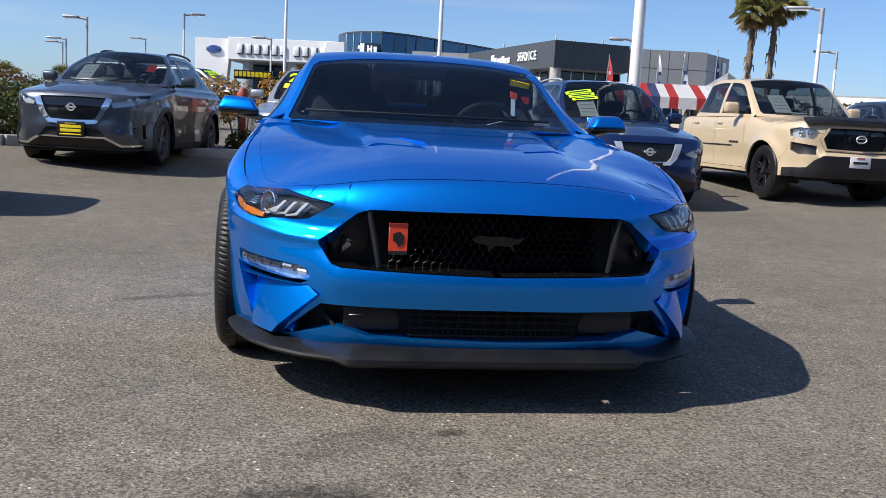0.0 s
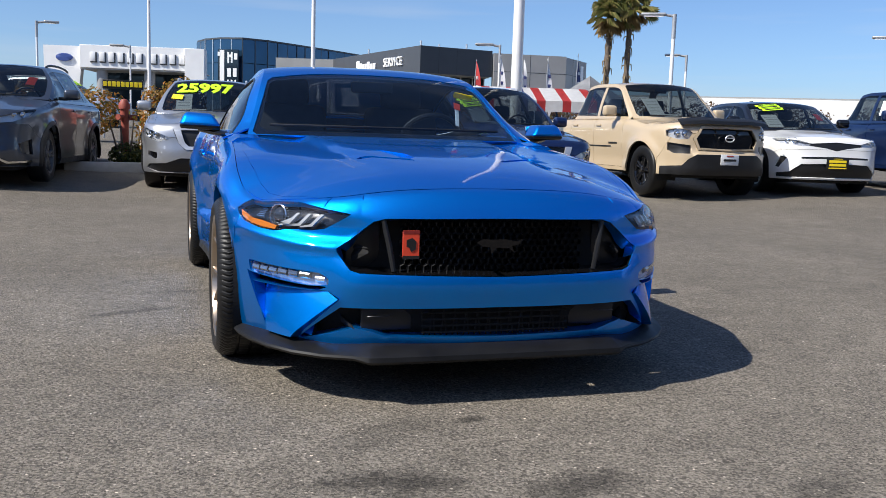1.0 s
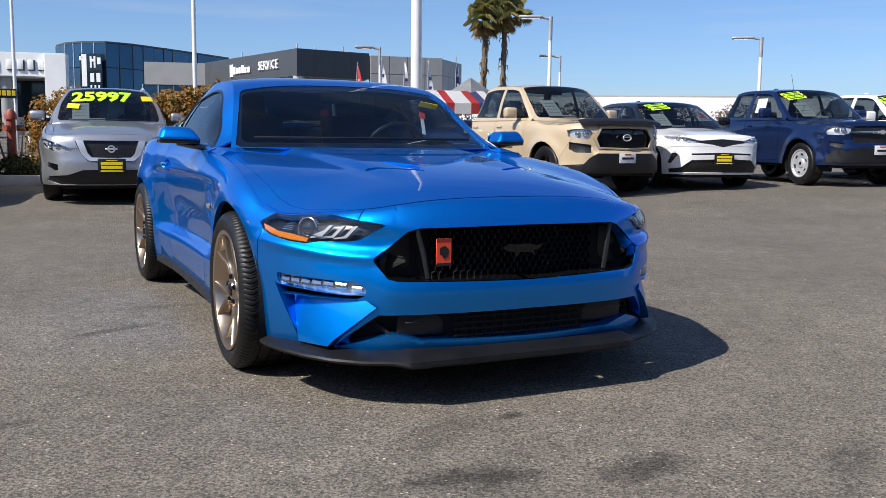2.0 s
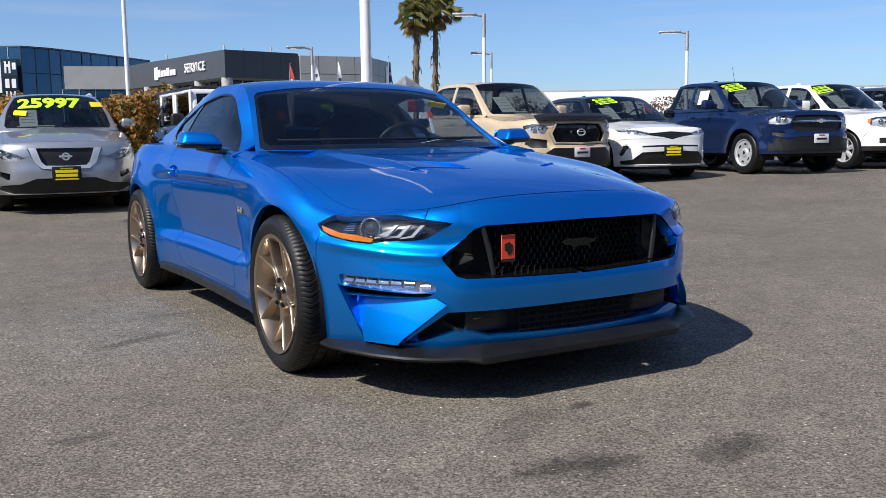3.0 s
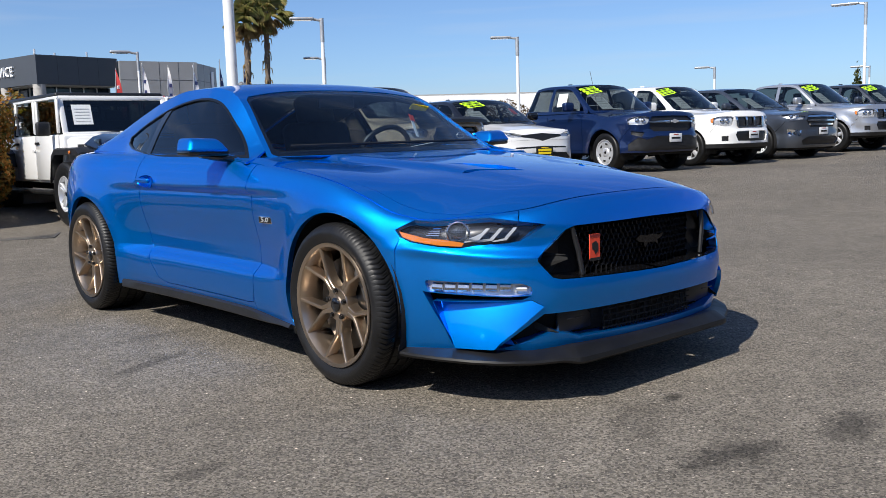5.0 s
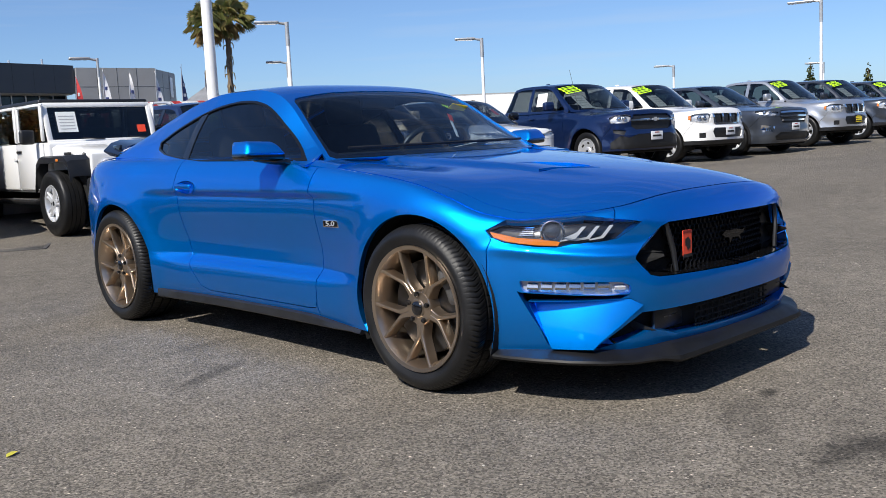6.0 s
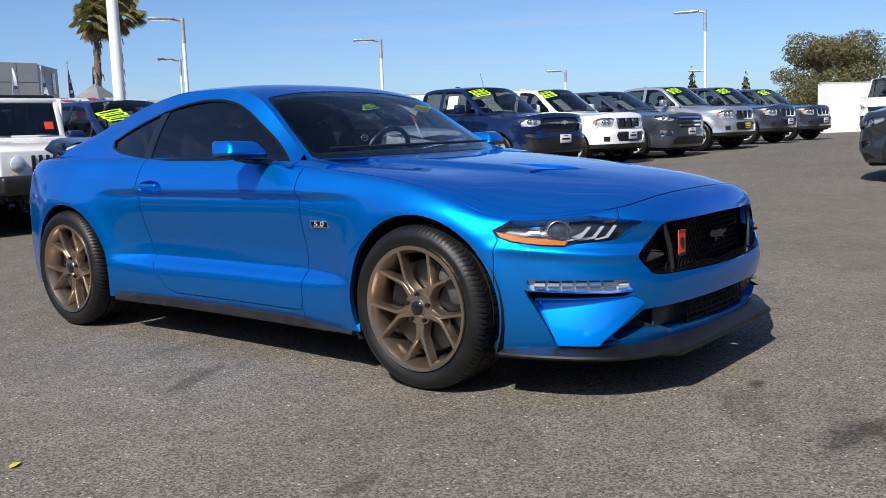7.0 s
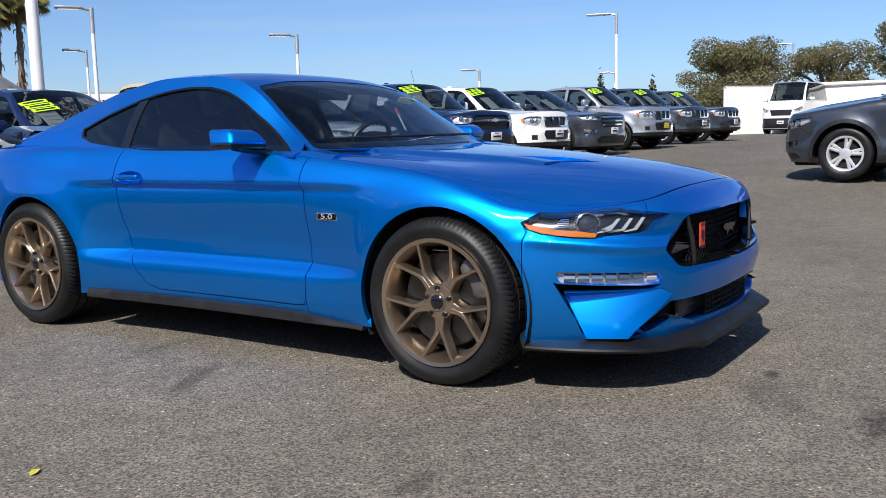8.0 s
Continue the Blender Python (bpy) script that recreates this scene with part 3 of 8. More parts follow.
def spoke_bm(r0, r1, half_in, half_out, x_in, x_out, depth, ang=0.0, bm=None, bend=0.0):
    """One bar from radius r0 to r1, bevelled on its face; x is the face, depth behind it."""
    bm = bm or bmesh.new()
    rows = []
    n = 5
    for i in range(n + 1):
        t = i / n
        r = r0 + (r1 - r0) * t
        h = half_in + (half_out - half_in) * t
        x = x_in + (x_out - x_in) * (t ** 1.4)
        off = bend * t
        sec = [(x + depth, -h * 1.25), (x + 0.009, -h), (x, -h * 0.45), (x, h * 0.45), (x + 0.009, h), (x + depth, h * 1.25)]
        row = []
        for sx, st in sec:
            y, z = st + off, r
            c, s = math.cos(ang), math.sin(ang)
            row.append(bm.verts.new((sx, y * c - z * s, y * s + z * c)))
        rows.append(row)
    for a, b in zip(rows, rows[1:]):
        for i in range(5):
            bm.faces.new((a[i], a[i + 1], b[i + 1], b[i]))
        bm.faces.new((a[5], a[0], b[0], b[5]))
    bm.faces.new(rows[0])
    bm.faces.new(rows[-1][::-1])
    return bm


def arm_bm(way, depth, ang, bm):
    """A bar along way, rows of (radius, sideways, face, half width), with a flat face and bevelled edges."""
    rows = []
    c, s = math.cos(ang), math.sin(ang)
    for i, (r, t, x, h) in enumerate(way):
        a, b = way[max(i - 1, 0)], way[min(i + 1, len(way) - 1)]
        d = Vector((b[1] - a[1], b[0] - a[0])).normalized()
        q = Vector((d.y, -d.x))
        row = []
        for dx, k in ((depth, -1.35), (0.012, -1.0), (0.003, -0.80), (0.0, -0.55), (0.0, 0.55), (0.003, 0.80), (0.012, 1.0), (depth, 1.35)):
            y, z = t + q.x * h * k, r + q.y * h * k
            row.append(bm.verts.new((x + dx, y * c - z * s, y * s + z * c)))
        rows.append(row)
    for a, b in zip(rows, rows[1:]):
        for i in range(8):
            bm.faces.new((a[i], a[(i + 1) % 8], b[(i + 1) % 8], b[i]))
    bm.faces.new(rows[0])
    bm.faces.new(rows[-1][::-1])


def wheel(parent, x, y, z, R, rim, width, mat, style, left, turn=0.0, spin=0.0, cap=None, rotor=True, name="wheel", n=480, grooves=True):
    """A wheel with its outer face at |x| = x; built facing -x, turned about for the other side."""
    hub = new(name)
    hub.parent = parent
    hub.matrix_local = (pose(x, y, z, 0, 0, 180 + turn) if left else pose(-x, y, z, 0, 0, turn)) @ pose(0, 0, 0, spin, 0, 0)
    part("tyre", tyre_bm(R, rim, width, grooves, n), RUBBER, hub, "", sharp=50)
    # barrel and lip
    barrel = lathe_bm([(rim - 0.004, -0.002), (rim - 0.002, 0.004), (rim - 0.014, 0.010), (rim - 0.022, 0.03), (rim - 0.03, width * 0.5), (rim - 0.012, width - 0.01), (rim - 0.016, width), (rim - 0.045, width * 0.5), (rim - 0.034, 0.03), (rim - 0.02, 0.002), (rim - 0.004, -0.002)], n=64)
    part("rim", barrel, mat, hub, "", sharp=30)
    if style == "y5":
        for k in range(5):
            a = 2 * math.pi * k / 5
            bm = bmesh.new()
            tip = rim - 0.008
            for sg in (-1, 1):
                arm_bm([(0.050, sg * 0.0130, 0.033, 0.0160), (0.090, sg * 0.0090, 0.030, 0.0135), (0.118, sg * 0.0095, 0.028, 0.0115), (0.134, sg * 0.0155, 0.026, 0.0100), (0.150, sg * 0.0245, 0.023, 0.0090),
                        (0.180, sg * 0.0425, 0.016, 0.0082), (0.215, sg * 0.0620, 0.009, 0.0080), (tip * 0.948, sg * tip * 0.318, 0.002, 0.0088)], 0.046, a, bm)
            part("spoke", bm, mat, hub, "", sharp=30)
        part("hub", lathe_bm([(0.0, 0.022), (0.036, 0.022), (0.040, 0.028), (0.070, 0.030), (0.074, 0.036), (0.074, 0.09), (0.0, 0.09)], 32), mat, hub)
        for k in range(5):
            a = 2 * math.pi * (k + 0.5) / 5
            bm = lathe_bm([(0.0, 0.016), (0.009, 0.016), (0.011, 0.02), (0.011, 0.04)], 6)
            bmesh.ops.translate(bm, vec=(0, 0.058 * math.sin(a), 0.058 * math.cos(a)), verts=bm.verts)
            part("lug_nut", bm, GLOSS_BLACK, hub)
    elif style == "split":
        for k in range(5):
            a = 2 * math.pi * k / 5
            bm = spoke_bm(0.04, rim - 0.01, 0.024, 0.016, 0.022, 0.008, 0.03, a - 0.16)
            spoke_bm(0.04, rim - 0.01, 0.024, 0.016, 0.022, 0.008, 0.03, a + 0.16, bm)
            part("spoke", bm, mat, hub, "", sharp=30)
        part("hub", lathe_bm([(0.0, 0.018), (0.05, 0.018), (0.07, 0.024), (0.07, 0.07), (0.0, 0.07)], 24), mat, hub)
    elif style == "cover":
        for k in range(5):
            a = 2 * math.pi * k / 5
            bm = spoke_bm(0.04, rim - 0.012, 0.018, 0.019, 0.016, 0.010, 0.02, a - 0.20, bend=-0.012)
            spoke_bm(0.04, rim - 0.012, 0.018, 0.019, 0.016, 0.010, 0.02, a + 0.20, bm, bend=0.012)
            part("spoke", bm, mat, hub, "", sharp=30)
        part("hub", lathe_bm([(0.0, 0.012), (0.05, 0.012), (0.075, 0.018), (0.075, 0.07), (0.0, 0.07)], 24), mat, hub)
        part("outer_ring", lathe_bm([(rim - 0.002, 0.004), (rim - 0.004, -0.002), (rim - 0.03, 0.004), (rim - 0.036, 0.02)], 48), mat, hub)
    elif style == "steel":
        bm = lathe_bm([(0.0, 0.02), (0.05, 0.016), (0.075, 0.02), (0.09, 0.035), (0.14, 0.03), (rim - 0.05, 0.016), (rim - 0.014, 0.028), (rim - 0.014, 0.04), (0.0, 0.05)], 36)
        part("disc", bm, mat, hub, "", sharp=40)
        for k in range(6):
            a = 2 * math.pi * k / 6
            bm = box_bm(0, 0, 0, 0.012, 0.07, 0.04, 0.005, 1)
            bmesh.ops.transform(bm, matrix=pose(0.026, 0, 0) @ Matrix.Rotation(a, 4, 'X') @ pose(0, 0, rim * 0.66), verts=bm.verts)
            part("slot", bm, WELL, hub)
    else:
        k_n = 6 if style == "six" else 5
        for k in range(k_n):
            a = 2 * math.pi * k / k_n
            part("spoke", spoke_bm(0.03, rim - 0.01, 0.034, 0.040, 0.020, 0.010, 0.035, a), mat, hub, "", sharp=30)
        part("hub", lathe_bm([(0.0, 0.012), (0.045, 0.012), (0.06, 0.02), (0.06, 0.07), (0.0, 0.07)], 24), mat, hub)
    part("centre_cap", lathe_bm([(0.0, 0.012), (0.024, 0.013), (0.03, 0.018), (0.03, 0.03)], 20), cap or GLOSS_BLACK, hub)
    if rotor:
        part("brake_disc", lathe_bm([(0.06, 0.085), (rim - 0.075, 0.085), (rim - 0.07, 0.09), (rim - 0.07, 0.11), (0.06, 0.11)], 40), STEEL, hub)
        bm = bmesh.new()
        rings = []
        for k in range(10):
            a = 1.2 + 0.095 * k
            taper = 0.75 if k in (0, 9) else 1.0
            rings.append([bm.verts.new((0.085 + dx * taper, -(rim - 0.080 + dr * taper) * math.sin(a), (rim - 0.080 + dr * taper) * math.cos(a))) for dx, dr in ((-0.034, -0.022), (-0.026, -0.032), (0.034, -0.032), (0.034, 0.032), (-0.026, 0.032), (-0.034, 0.022))])
        for a, b in zip(rings, rings[1:]):
            for i in range(6):
                bm.faces.new((a[i], a[(i + 1) % 6], b[(i + 1) % 6], b[i]))
        bm.faces.new(rings[0])
        bm.faces.new(rings[-1])
        part("caliper", bm, CALIPER, hub, "", sharp=35)
    else:
        part("drum", lathe_bm([(0.0, 0.06), (rim * 0.78, 0.06), (rim * 0.8, 0.09), (rim * 0.8, 0.13), (0.0, 0.13)], 24), WELL, hub)
    return hub


def text_bm(text, size, depth=0.004, bold=0.0):
    """Letters in the built-in font, middle at the origin, in the xy plane."""
    cu = bpy.data.curves.new("letters", 'FONT')
    cu.body, cu.size, cu.extrude, cu.align_x, cu.align_y = text, size, depth, 'CENTER', 'CENTER'
    cu.resolution_u, cu.offset = 2, bold
    ob = bpy.data.objects.new("letters", cu)
    me = bpy.data.meshes.new_from_object(ob)
    bm = bmesh.new()
    bm.from_mesh(me)
    bpy.data.objects.remove(ob)
    bpy.data.curves.remove(cu)
    bpy.data.meshes.remove(me)
    return bm


# ---- the blue coupe: panels, glass, lamps, wheels ----
def hero_car():
    car = empty("coupe_car", pose(0, 0, 0), "glossy bright blue two-door sports coupe with bronze wheels on the asphalt", "car")
    S = hero
    band = S.band
    out_band = lambda p: Vector((p.x, p.y - min(max(p.y, -0.5), 3.4), 0))
    up = lambda p: Vector((0, 0, 1))
    zt = S.zt
    sy, sx = S.s_of_y, S.s_of_x
    floor_z = 0.200
    us = frange(0, 1.32, 0.022) + frange(1.36, S.size, 0.04)
    s_list = us + [S.size]
    outer = [(s, floor_z) for s in s_list] + [(s, zt(s) - 0.0005) for s in reversed(s_list)]
    cap = lambda poly: [(s, min(z, zt(s) - 0.006)) for s, z in poly]
    grille = [(-0.02, 0.682), (0.41, 0.677), (0.455, 0.665), (0.588, 0.568), (0.588, 0.555), (0.535, 0.494), (0.50, 0.485), (-0.02, 0.474)]
    lamp = cap([(0.545, 0.690), (0.66, 0.706), (0.78, 0.722), (0.92, 0.73), (1.02, 0.728), (1.10, 0.712), (1.172, 0.676), (1.150, 0.650), (1.10, 0.632), (0.98, 0.617), (0.89, 0.612), (0.82, 0.622), (0.70, 0.628), (0.655, 0.634)])
    fog = rounded([(1.035, 0.487), (0.655, 0.474), (0.618, 0.458), (0.618, 0.434), (0.70, 0.430), (1.02, 0.447)], 0.012)
    slit = [(1.045, 0.447), (1.03, 0.441), (0.70, 0.424), (0.622, 0.427), (0.66, 0.413), (1.006, 0.411), (0.932, 0.240), (0.921, 0.240)]
    fin = [(1.003, 0.409), (0.62, 0.411), (0.575, 0.386), (0.74, 0.255), (0.765, 0.2285), (0.920, 0.2285)]
    intake = [(-0.02, 0.356), (0.57, 0.353), (0.752, 0.227), (0.735, 0.227), (0.60, 0.262), (0.52, 0.284), (0.455, 0.27), (0.40, 0.252), (-0.02, 0.247)]
    arch_f = [(sy(y), z) for y, z in circle_poly(0.0, 0.345, 0.387, 64)]
    arch_r = [(sy(y), z) for y, z in circle_poly(2.715, 0.345, 0.380, 64)]
    door = [(sy(y), z) for y, z in ((0.728, 1.2), (0.728, 0.30), (0.745, 0.268), (0.80, 0.262), (1.74, 0.262), (1.83, 0.285), (1.92, 0.37), (1.985, 0.46), (2.02, 0.60), (2.035, 0.78), (2.02, 0.88), (1.98, 1.2))]
    bump = [(-0.1, -0.1), (sy(-0.372), -0.1), (sy(-0.372), 0.60), (1.150, 0.64), (1.172, 0.676), (1.10, 0.70), (0.9, 0.70), (0.66, 0.706), (0.60, 0.9), (-0.1, 0.9)]
    fend = [(sy(-0.40), -0.1), (sy(0.728), -0.1), (sy(0.728), 1.4), (0.5, 1.4), (0.5, 0.66)]
    rbump = [(sy(3.15), -0.1), (S.size + 0.1, -0.1), (S.size + 0.1, 0.72), (sy(3.3), 0.72), (sy(3.15), 0.45)]
    tail = [(sy(3.42), 0.92), (S.size - 0.25, 0.92), (S.size - 0.25, 0.80), (sy(3.42), 0.82)]

    def rows(s):
        t = zt(s)
        fine = [0.385, 0.397, 0.408, 0.45, 0.46, 0.472] + [z for z in (0.768, 0.779, 0.788, 0.799, 0.810, 0.818, 0.826) if z < t - 0.02] if 1.6 < s < 4.0 else []
        if s < 1.3:
            fine = frange(0.556, min(0.655, t - 0.09), 0.009)
        return frange(floor_z, t - 0.11, 0.028) + fine + [t - 0.085, t - 0.062, t - 0.042, t - 0.026, t - 0.014, t - 0.007, t - 0.003]
    cup_s = sy(1.90)
    cup = [(cup_s + 0.098 * math.cos(a), 0.829 + 0.034 * math.sin(a)) for a in frange(0, 6.2, 0.22)]
    regions = [("cup", cup), ("grille", grille), ("lamp", lamp), ("fog", fog), ("fin", fin), ("slit", slit), ("intake", intake), ("arch_f", arch_f), ("arch_r", arch_r), ("tail", tail), ("door", door), ("bumper", bump), ("fender", fend), ("rear_bumper", rbump)]
    co, got = cut_patch(outer, regions, us, rows, 0.025)

    def bandp(s, z):
        """Bumper with the ridge that runs from under the lamp to the grille's corner."""
        p = band(s, z)
        if s < 1.35:
            ridge = 0.568 + 0.035 * smooth01(s, 0.6, 1.15)
            k = smooth01(s, 0.40, 0.60) * (1 - smooth01(s, 1.0, 1.25))
            if z > ridge - 0.03:
                d = -0.020 * smooth01(z, ridge, ridge + 0.045) * (1 - smooth01(z, 0.64, 0.71)) + 0.008 * bell(z, ridge, 0.018)
                x, y, nx, ny = S.plan_at(s)
                p = p + Vector((nx, ny, 0)) * d * k
            # lower bar of the bumper stands proud, its underside cut back
            k2 = 1 - smooth01(s, 0.5, 0.62)
            p.y -= 0.012 * bell(z, 0.44, 0.05) * k2
        return p

    def cup_face(s, z):
        x, y, nx, ny = S.plan_at(s)
        r2 = ((s - cup_s) / 0.098) ** 2 + ((z - 0.829) / 0.034) ** 2
        return band(s, z) - Vector((nx, ny, 0)) * 0.034 * math.sqrt(max(0.0, 1 - r2))

    def fin_face(s, z):
        """The fin leans back from the splitter, up and out towards the wheel."""
        x, y, nx, ny = S.plan_at(s)
        inset = -0.028 + 0.16 * (s - 0.78) + 0.36 * (z - 0.255)
        return band(s, z) - Vector((nx, ny, 0)) * inset

    kw = dict(normal_of=out_band)
    panel("front_bumper", co, got["bumper"], bandp, BLUE, car, "", both=True, lip=0.045, **kw)
    for side, mir in (("right", True), ("left", False)):
        panel("front_fender", co, got["fender"], bandp, BLUE, car, mirror=mir, lip=0.025, **kw)
        dr = panel("door", co, got["door"], band, BLUE, car, mirror=mir, lip=0.025, gap=0.003, **kw)
        panel("quarter_panel", co, got[""], band, BLUE, car, mirror=mir, lip=0.025, **kw)
        sgn = -1 if mir else 1
        # door handle in its cup
        bm = bmesh.new()
        base = band(sy(1.90), 0.828)
        box_bm(sgn * (base.x + 0.012), 1.90, 0.836, 0.020, 0.165, 0.026, 0.009, 3, bm=bm)
        part("door_handle", bm, BLUE, dr)
        panel("handle_cup", co, got["cup"], cup_face, BLUE, dr, mirror=mir, gap=0.0, lip=0.0, **kw)
        # fin and pocket of the bumper corner
        panel("bumper_fin", co, got["fin"], fin_face, BLUE, car, mirror=mir, push=0.0, gap=0.0, lip=0.05, **kw)
        panel("corner_duct", co, got["slit"], band, WELL, car, mirror=mir, push=-0.10, gap=-0.004, lip=0, **kw)
        panel("fog_housing", co, got["fog"], band, SILVER, car, mirror=mir, push=-0.022, gap=-0.003, lip=0, **kw)
        fl = panel("fog_lamp", co, got["fog"], band, LENS, car, "clear fog lamp strip", mirror=mir, push=-0.003, gap=0.003, lip=0.01, **kw)
        fl.visible_shadow = False
        for i in range(6):
            s0 = 1.0 - 0.052 * i
            p, q = band(s0, 0.464), band(s0 - 0.046, 0.4625)
            d = (q - p)
            bm = tube_bm([p + Vector((-0.012, 0.012, 0)), p + d * 0.92 + Vector((-0.012, 0.012, 0))], 0.0155, 8)
            part("led_cell", mirror_bm(bm) if mir else bm, FOG_CELL, fl)
        p, q = band(0.675, 0.453), band(0.632, 0.452)
        bm = tube_bm([p + Vector((-0.015, 0.018, 0)), q + Vector((-0.01, 0.016, 0))], 0.013, 8)
        part("marker_lens", mirror_bm(bm) if mir else bm, SILVER, fl)
        # headlamp
        hl = panel("headlight", co, got["lamp"], band, LENS, car, "clear headlight with amber corner", mirror=mir, push=0.0, gap=0.003, lip=0.008, **kw)
        hl.visible_shadow = False
        panel("lamp_bowl", co, got["lamp"], band, BOWL, hl, mirror=mir, push=-0.045, gap=-0.006, lip=0, **kw)

        def lamp_piece(name, poly, mat, push, thick=0.012):
            c2, g2 = cut_patch(cap(poly), [], [], lambda u: [], 0.02)
            panel(name, c2, [f for fs in g2.values() for f in fs], band, mat, hl, mirror=mir, push=push, gap=0, lip=thick, **kw)
        lamp_piece("amber_reflector", [(1.160, 0.674), (1.142, 0.652), (1.09, 0.636), (0.97, 0.621), (0.885, 0.617), (0.875, 0.632), (0.96, 0.645), (1.03, 0.650), (1.10, 0.662)], AMBER, -0.012)
        for i in range(3):
            s0 = 0.655 + 0.056 * i
            lamp_piece("light_bar", [(s0 + 0.008, 0.692), (s0 + 0.024, 0.692), (s0 + 0.063, 0.648), (s0 + 0.110, 0.638), (s0 + 0.108, 0.633), (s0 + 0.053, 0.640)], BAR_LENS, -0.02)
        for i in range(5):
            z0 = 0.664 + 0.009 * i
            lamp_piece("led_tick", [(0.985, z0), (1.045 - 0.006 * i, z0), (1.045 - 0.006 * i, z0 + 0.0035), (0.985, z0 + 0.0035)], CHROME, -0.028, 0.004)
        c = band(0.905, 0.668)
        nrm = Vector((0.80, -0.60, 0.12)).normalized()
        rot = nrm.to_track_quat('X', 'Z').to_matrix().to_4x4()
        m = Matrix.Translation(c - nrm * 0.055) @ rot
        for nm, prof, mat in (("projector_ring", [(0.036, 0.0), (0.041, 0.010), (0.045, 0.018), (0.041, 0.020), (0.037, 0.012), (0.033, 0.0)], CHROME), ("projector_lens", [(0.0, 0.024), (0.012, 0.0228), (0.024, 0.019), (0.032, 0.010), (0.034, 0.0)], LENS_GREY)):
            bm = lathe_bm(prof, 28)
            bmesh.ops.transform(bm, matrix=m, verts=bm.verts)
            part(nm, mirror_bm(bm) if mir else bm, mat, hl)
        bm = bmesh.new()
        for k in range(28):
            a = 2 * math.pi * k / 28
            box_bm(0.012, 0, 0.049, 0.003, 0.003, 0.004, 0, bm=bm, m=m @ Matrix.Rotation(a, 4, 'X'))
        tagged(part("ring_lights", mirror_bm(bm) if mir else bm, BAR_LENS, hl), kind="stuff")
        panel("tail_light", co, got["tail"], band, RED_LENS, car, "dark red tail light", mirror=mir, push=-0.002, gap=0.002, lip=0.02, **kw)
        # wheel wells
        for yc in (0.0, 2.715):
            bm = bmesh.new()
            n = 24
            rings = []
            for xx, rr in ((0.93, 0.402), (0.90, 0.41), (0.62, 0.41), (0.58, 0.30)):
                rings.append([bm.verts.new((sgn * xx, yc + rr * math.cos(-0.45 + (math.pi + 0.9) * k / n), 0.345 + rr * math.sin(-0.45 + (math.pi + 0.9) * k / n))) for k in range(n + 1)])
            for a, b in zip(rings[1:], rings[2:]):
                for k in range(n):
                    bm.faces.new((a[k], a[k + 1], b[k + 1], b[k]))
            part("wheel_liner", bm, WELL, car)
        # side skirt
        bm = bmesh.new()
        ys = frange(0.40, 2.30, 0.1)
        sec = []
        for y in ys:
            x0 = band(sy(y), 0.24).x
            dz = 0.034 * (1 - smooth01(y, 0.42, 0.85))
            w = 0.012 if 0.5 < y < 2.2 else 0.002
            sec.append([bm.verts.new((sgn * px, y, pz)) for px, pz in ((x0 - 0.03, 0.240 - dz), (x0 - 0.004, 0.236 - dz), (x0 + w, 0.226 - dz), (x0 + w + 0.005, 0.190), (x0 + w - 0.008, 0.182), (x0 - 0.08, 0.184))])
        for a, b in zip(sec, sec[1:]):
            for i in range(5):
                bm.faces.new((a[i], a[i + 1], b[i + 1], b[i]))
        bm.faces.new(sec[0])
        bm.faces.new(sec[-1])
        part("side_skirt", bm, SATIN_BLACK, car, "dark grey plastic side skirt")
        # mirror
        bm = box_bm(0, 0, 0, 0.226, 0.150, 0.078, 0.026, 5)
        for v in bm.verts:
            k = v.co.z / 0.078 + 0.5
            lean = v.co.x / 0.226 + 0.5
            # flat underside, both ends leaning in towards the top, a front that falls back
            if v.co.z < -0.013:
                v.co.z = -0.013 - 0.62 * (-0.013 - v.co.z)
            v.co.x += k * (0.052 * (1 - lean) - 0.036 * lean)
            v.co.y += 0.040 * k * k + 0.030 * lean
            v.co.z += 0.006 * lean
            v.co = Vector((sgn * (0.962 + v.co.x), 1.015 + v.co.y, 1.018 + v.co.z))
        mirror_ob = part("door_mirror", bm, BLUE, car, sharp=60)
        bm = box_bm(0, 0, 0, 0.205, 0.130, 0.030, 0.012, 3)
        for v in bm.verts:
            lean = v.co.x / 0.205 + 0.5
            v.co = Vector((sgn * (0.962 + v.co.x), 1.018 + v.co.y + 0.030 * lean, 0.984 + v.co.z + 0.006 * lean))
        part("mirror_base", bm, GLOSS_BLACK, mirror_ob)
        bm = tube_bm([(sgn * 0.795, 0.985, 0.948), (sgn * 0.84, 0.995, 0.953), (sgn * 0.90, 1.01, 0.965), (sgn * 0.97, 1.02, 0.974)], [0.013, 0.017, 0.019, 0.012], 10)
        for v in bm.verts:
            v.co.y = 1.0 + (v.co.y - 1.0) * 2.4
        part("mirror_arm", bm, GLOSS_BLACK, mirror_ob)
        bm = box_bm(sgn * 0.962, 1.118, 1.016, 0.165, 0.006, 0.070, 0.002, 1)
        part("mirror_glass", bm, CHROME, mirror_ob)
        # wing badge
        b0 = band(sy(0.585), 0.672)
        bd = part("wing_badge", box_bm(sgn * (b0.x + 0.003), 0.585, 0.672, 0.008, 0.118, 0.034, 0.0035, 2), CHROME, car, "chrome wing badge with black insert")
        part("badge_insert", box_bm(sgn * (b0.x + 0.0065), 0.585, 0.672, 0.004, 0.104, 0.026, 0.0015, 1), GLOSS_BLACK, bd)
        bm = text_bm("5.0", 0.032, 0.003)
        turn = Matrix(((0, 0, sgn), (sgn, 0, 0), (0, 1, 0))).to_4x4()
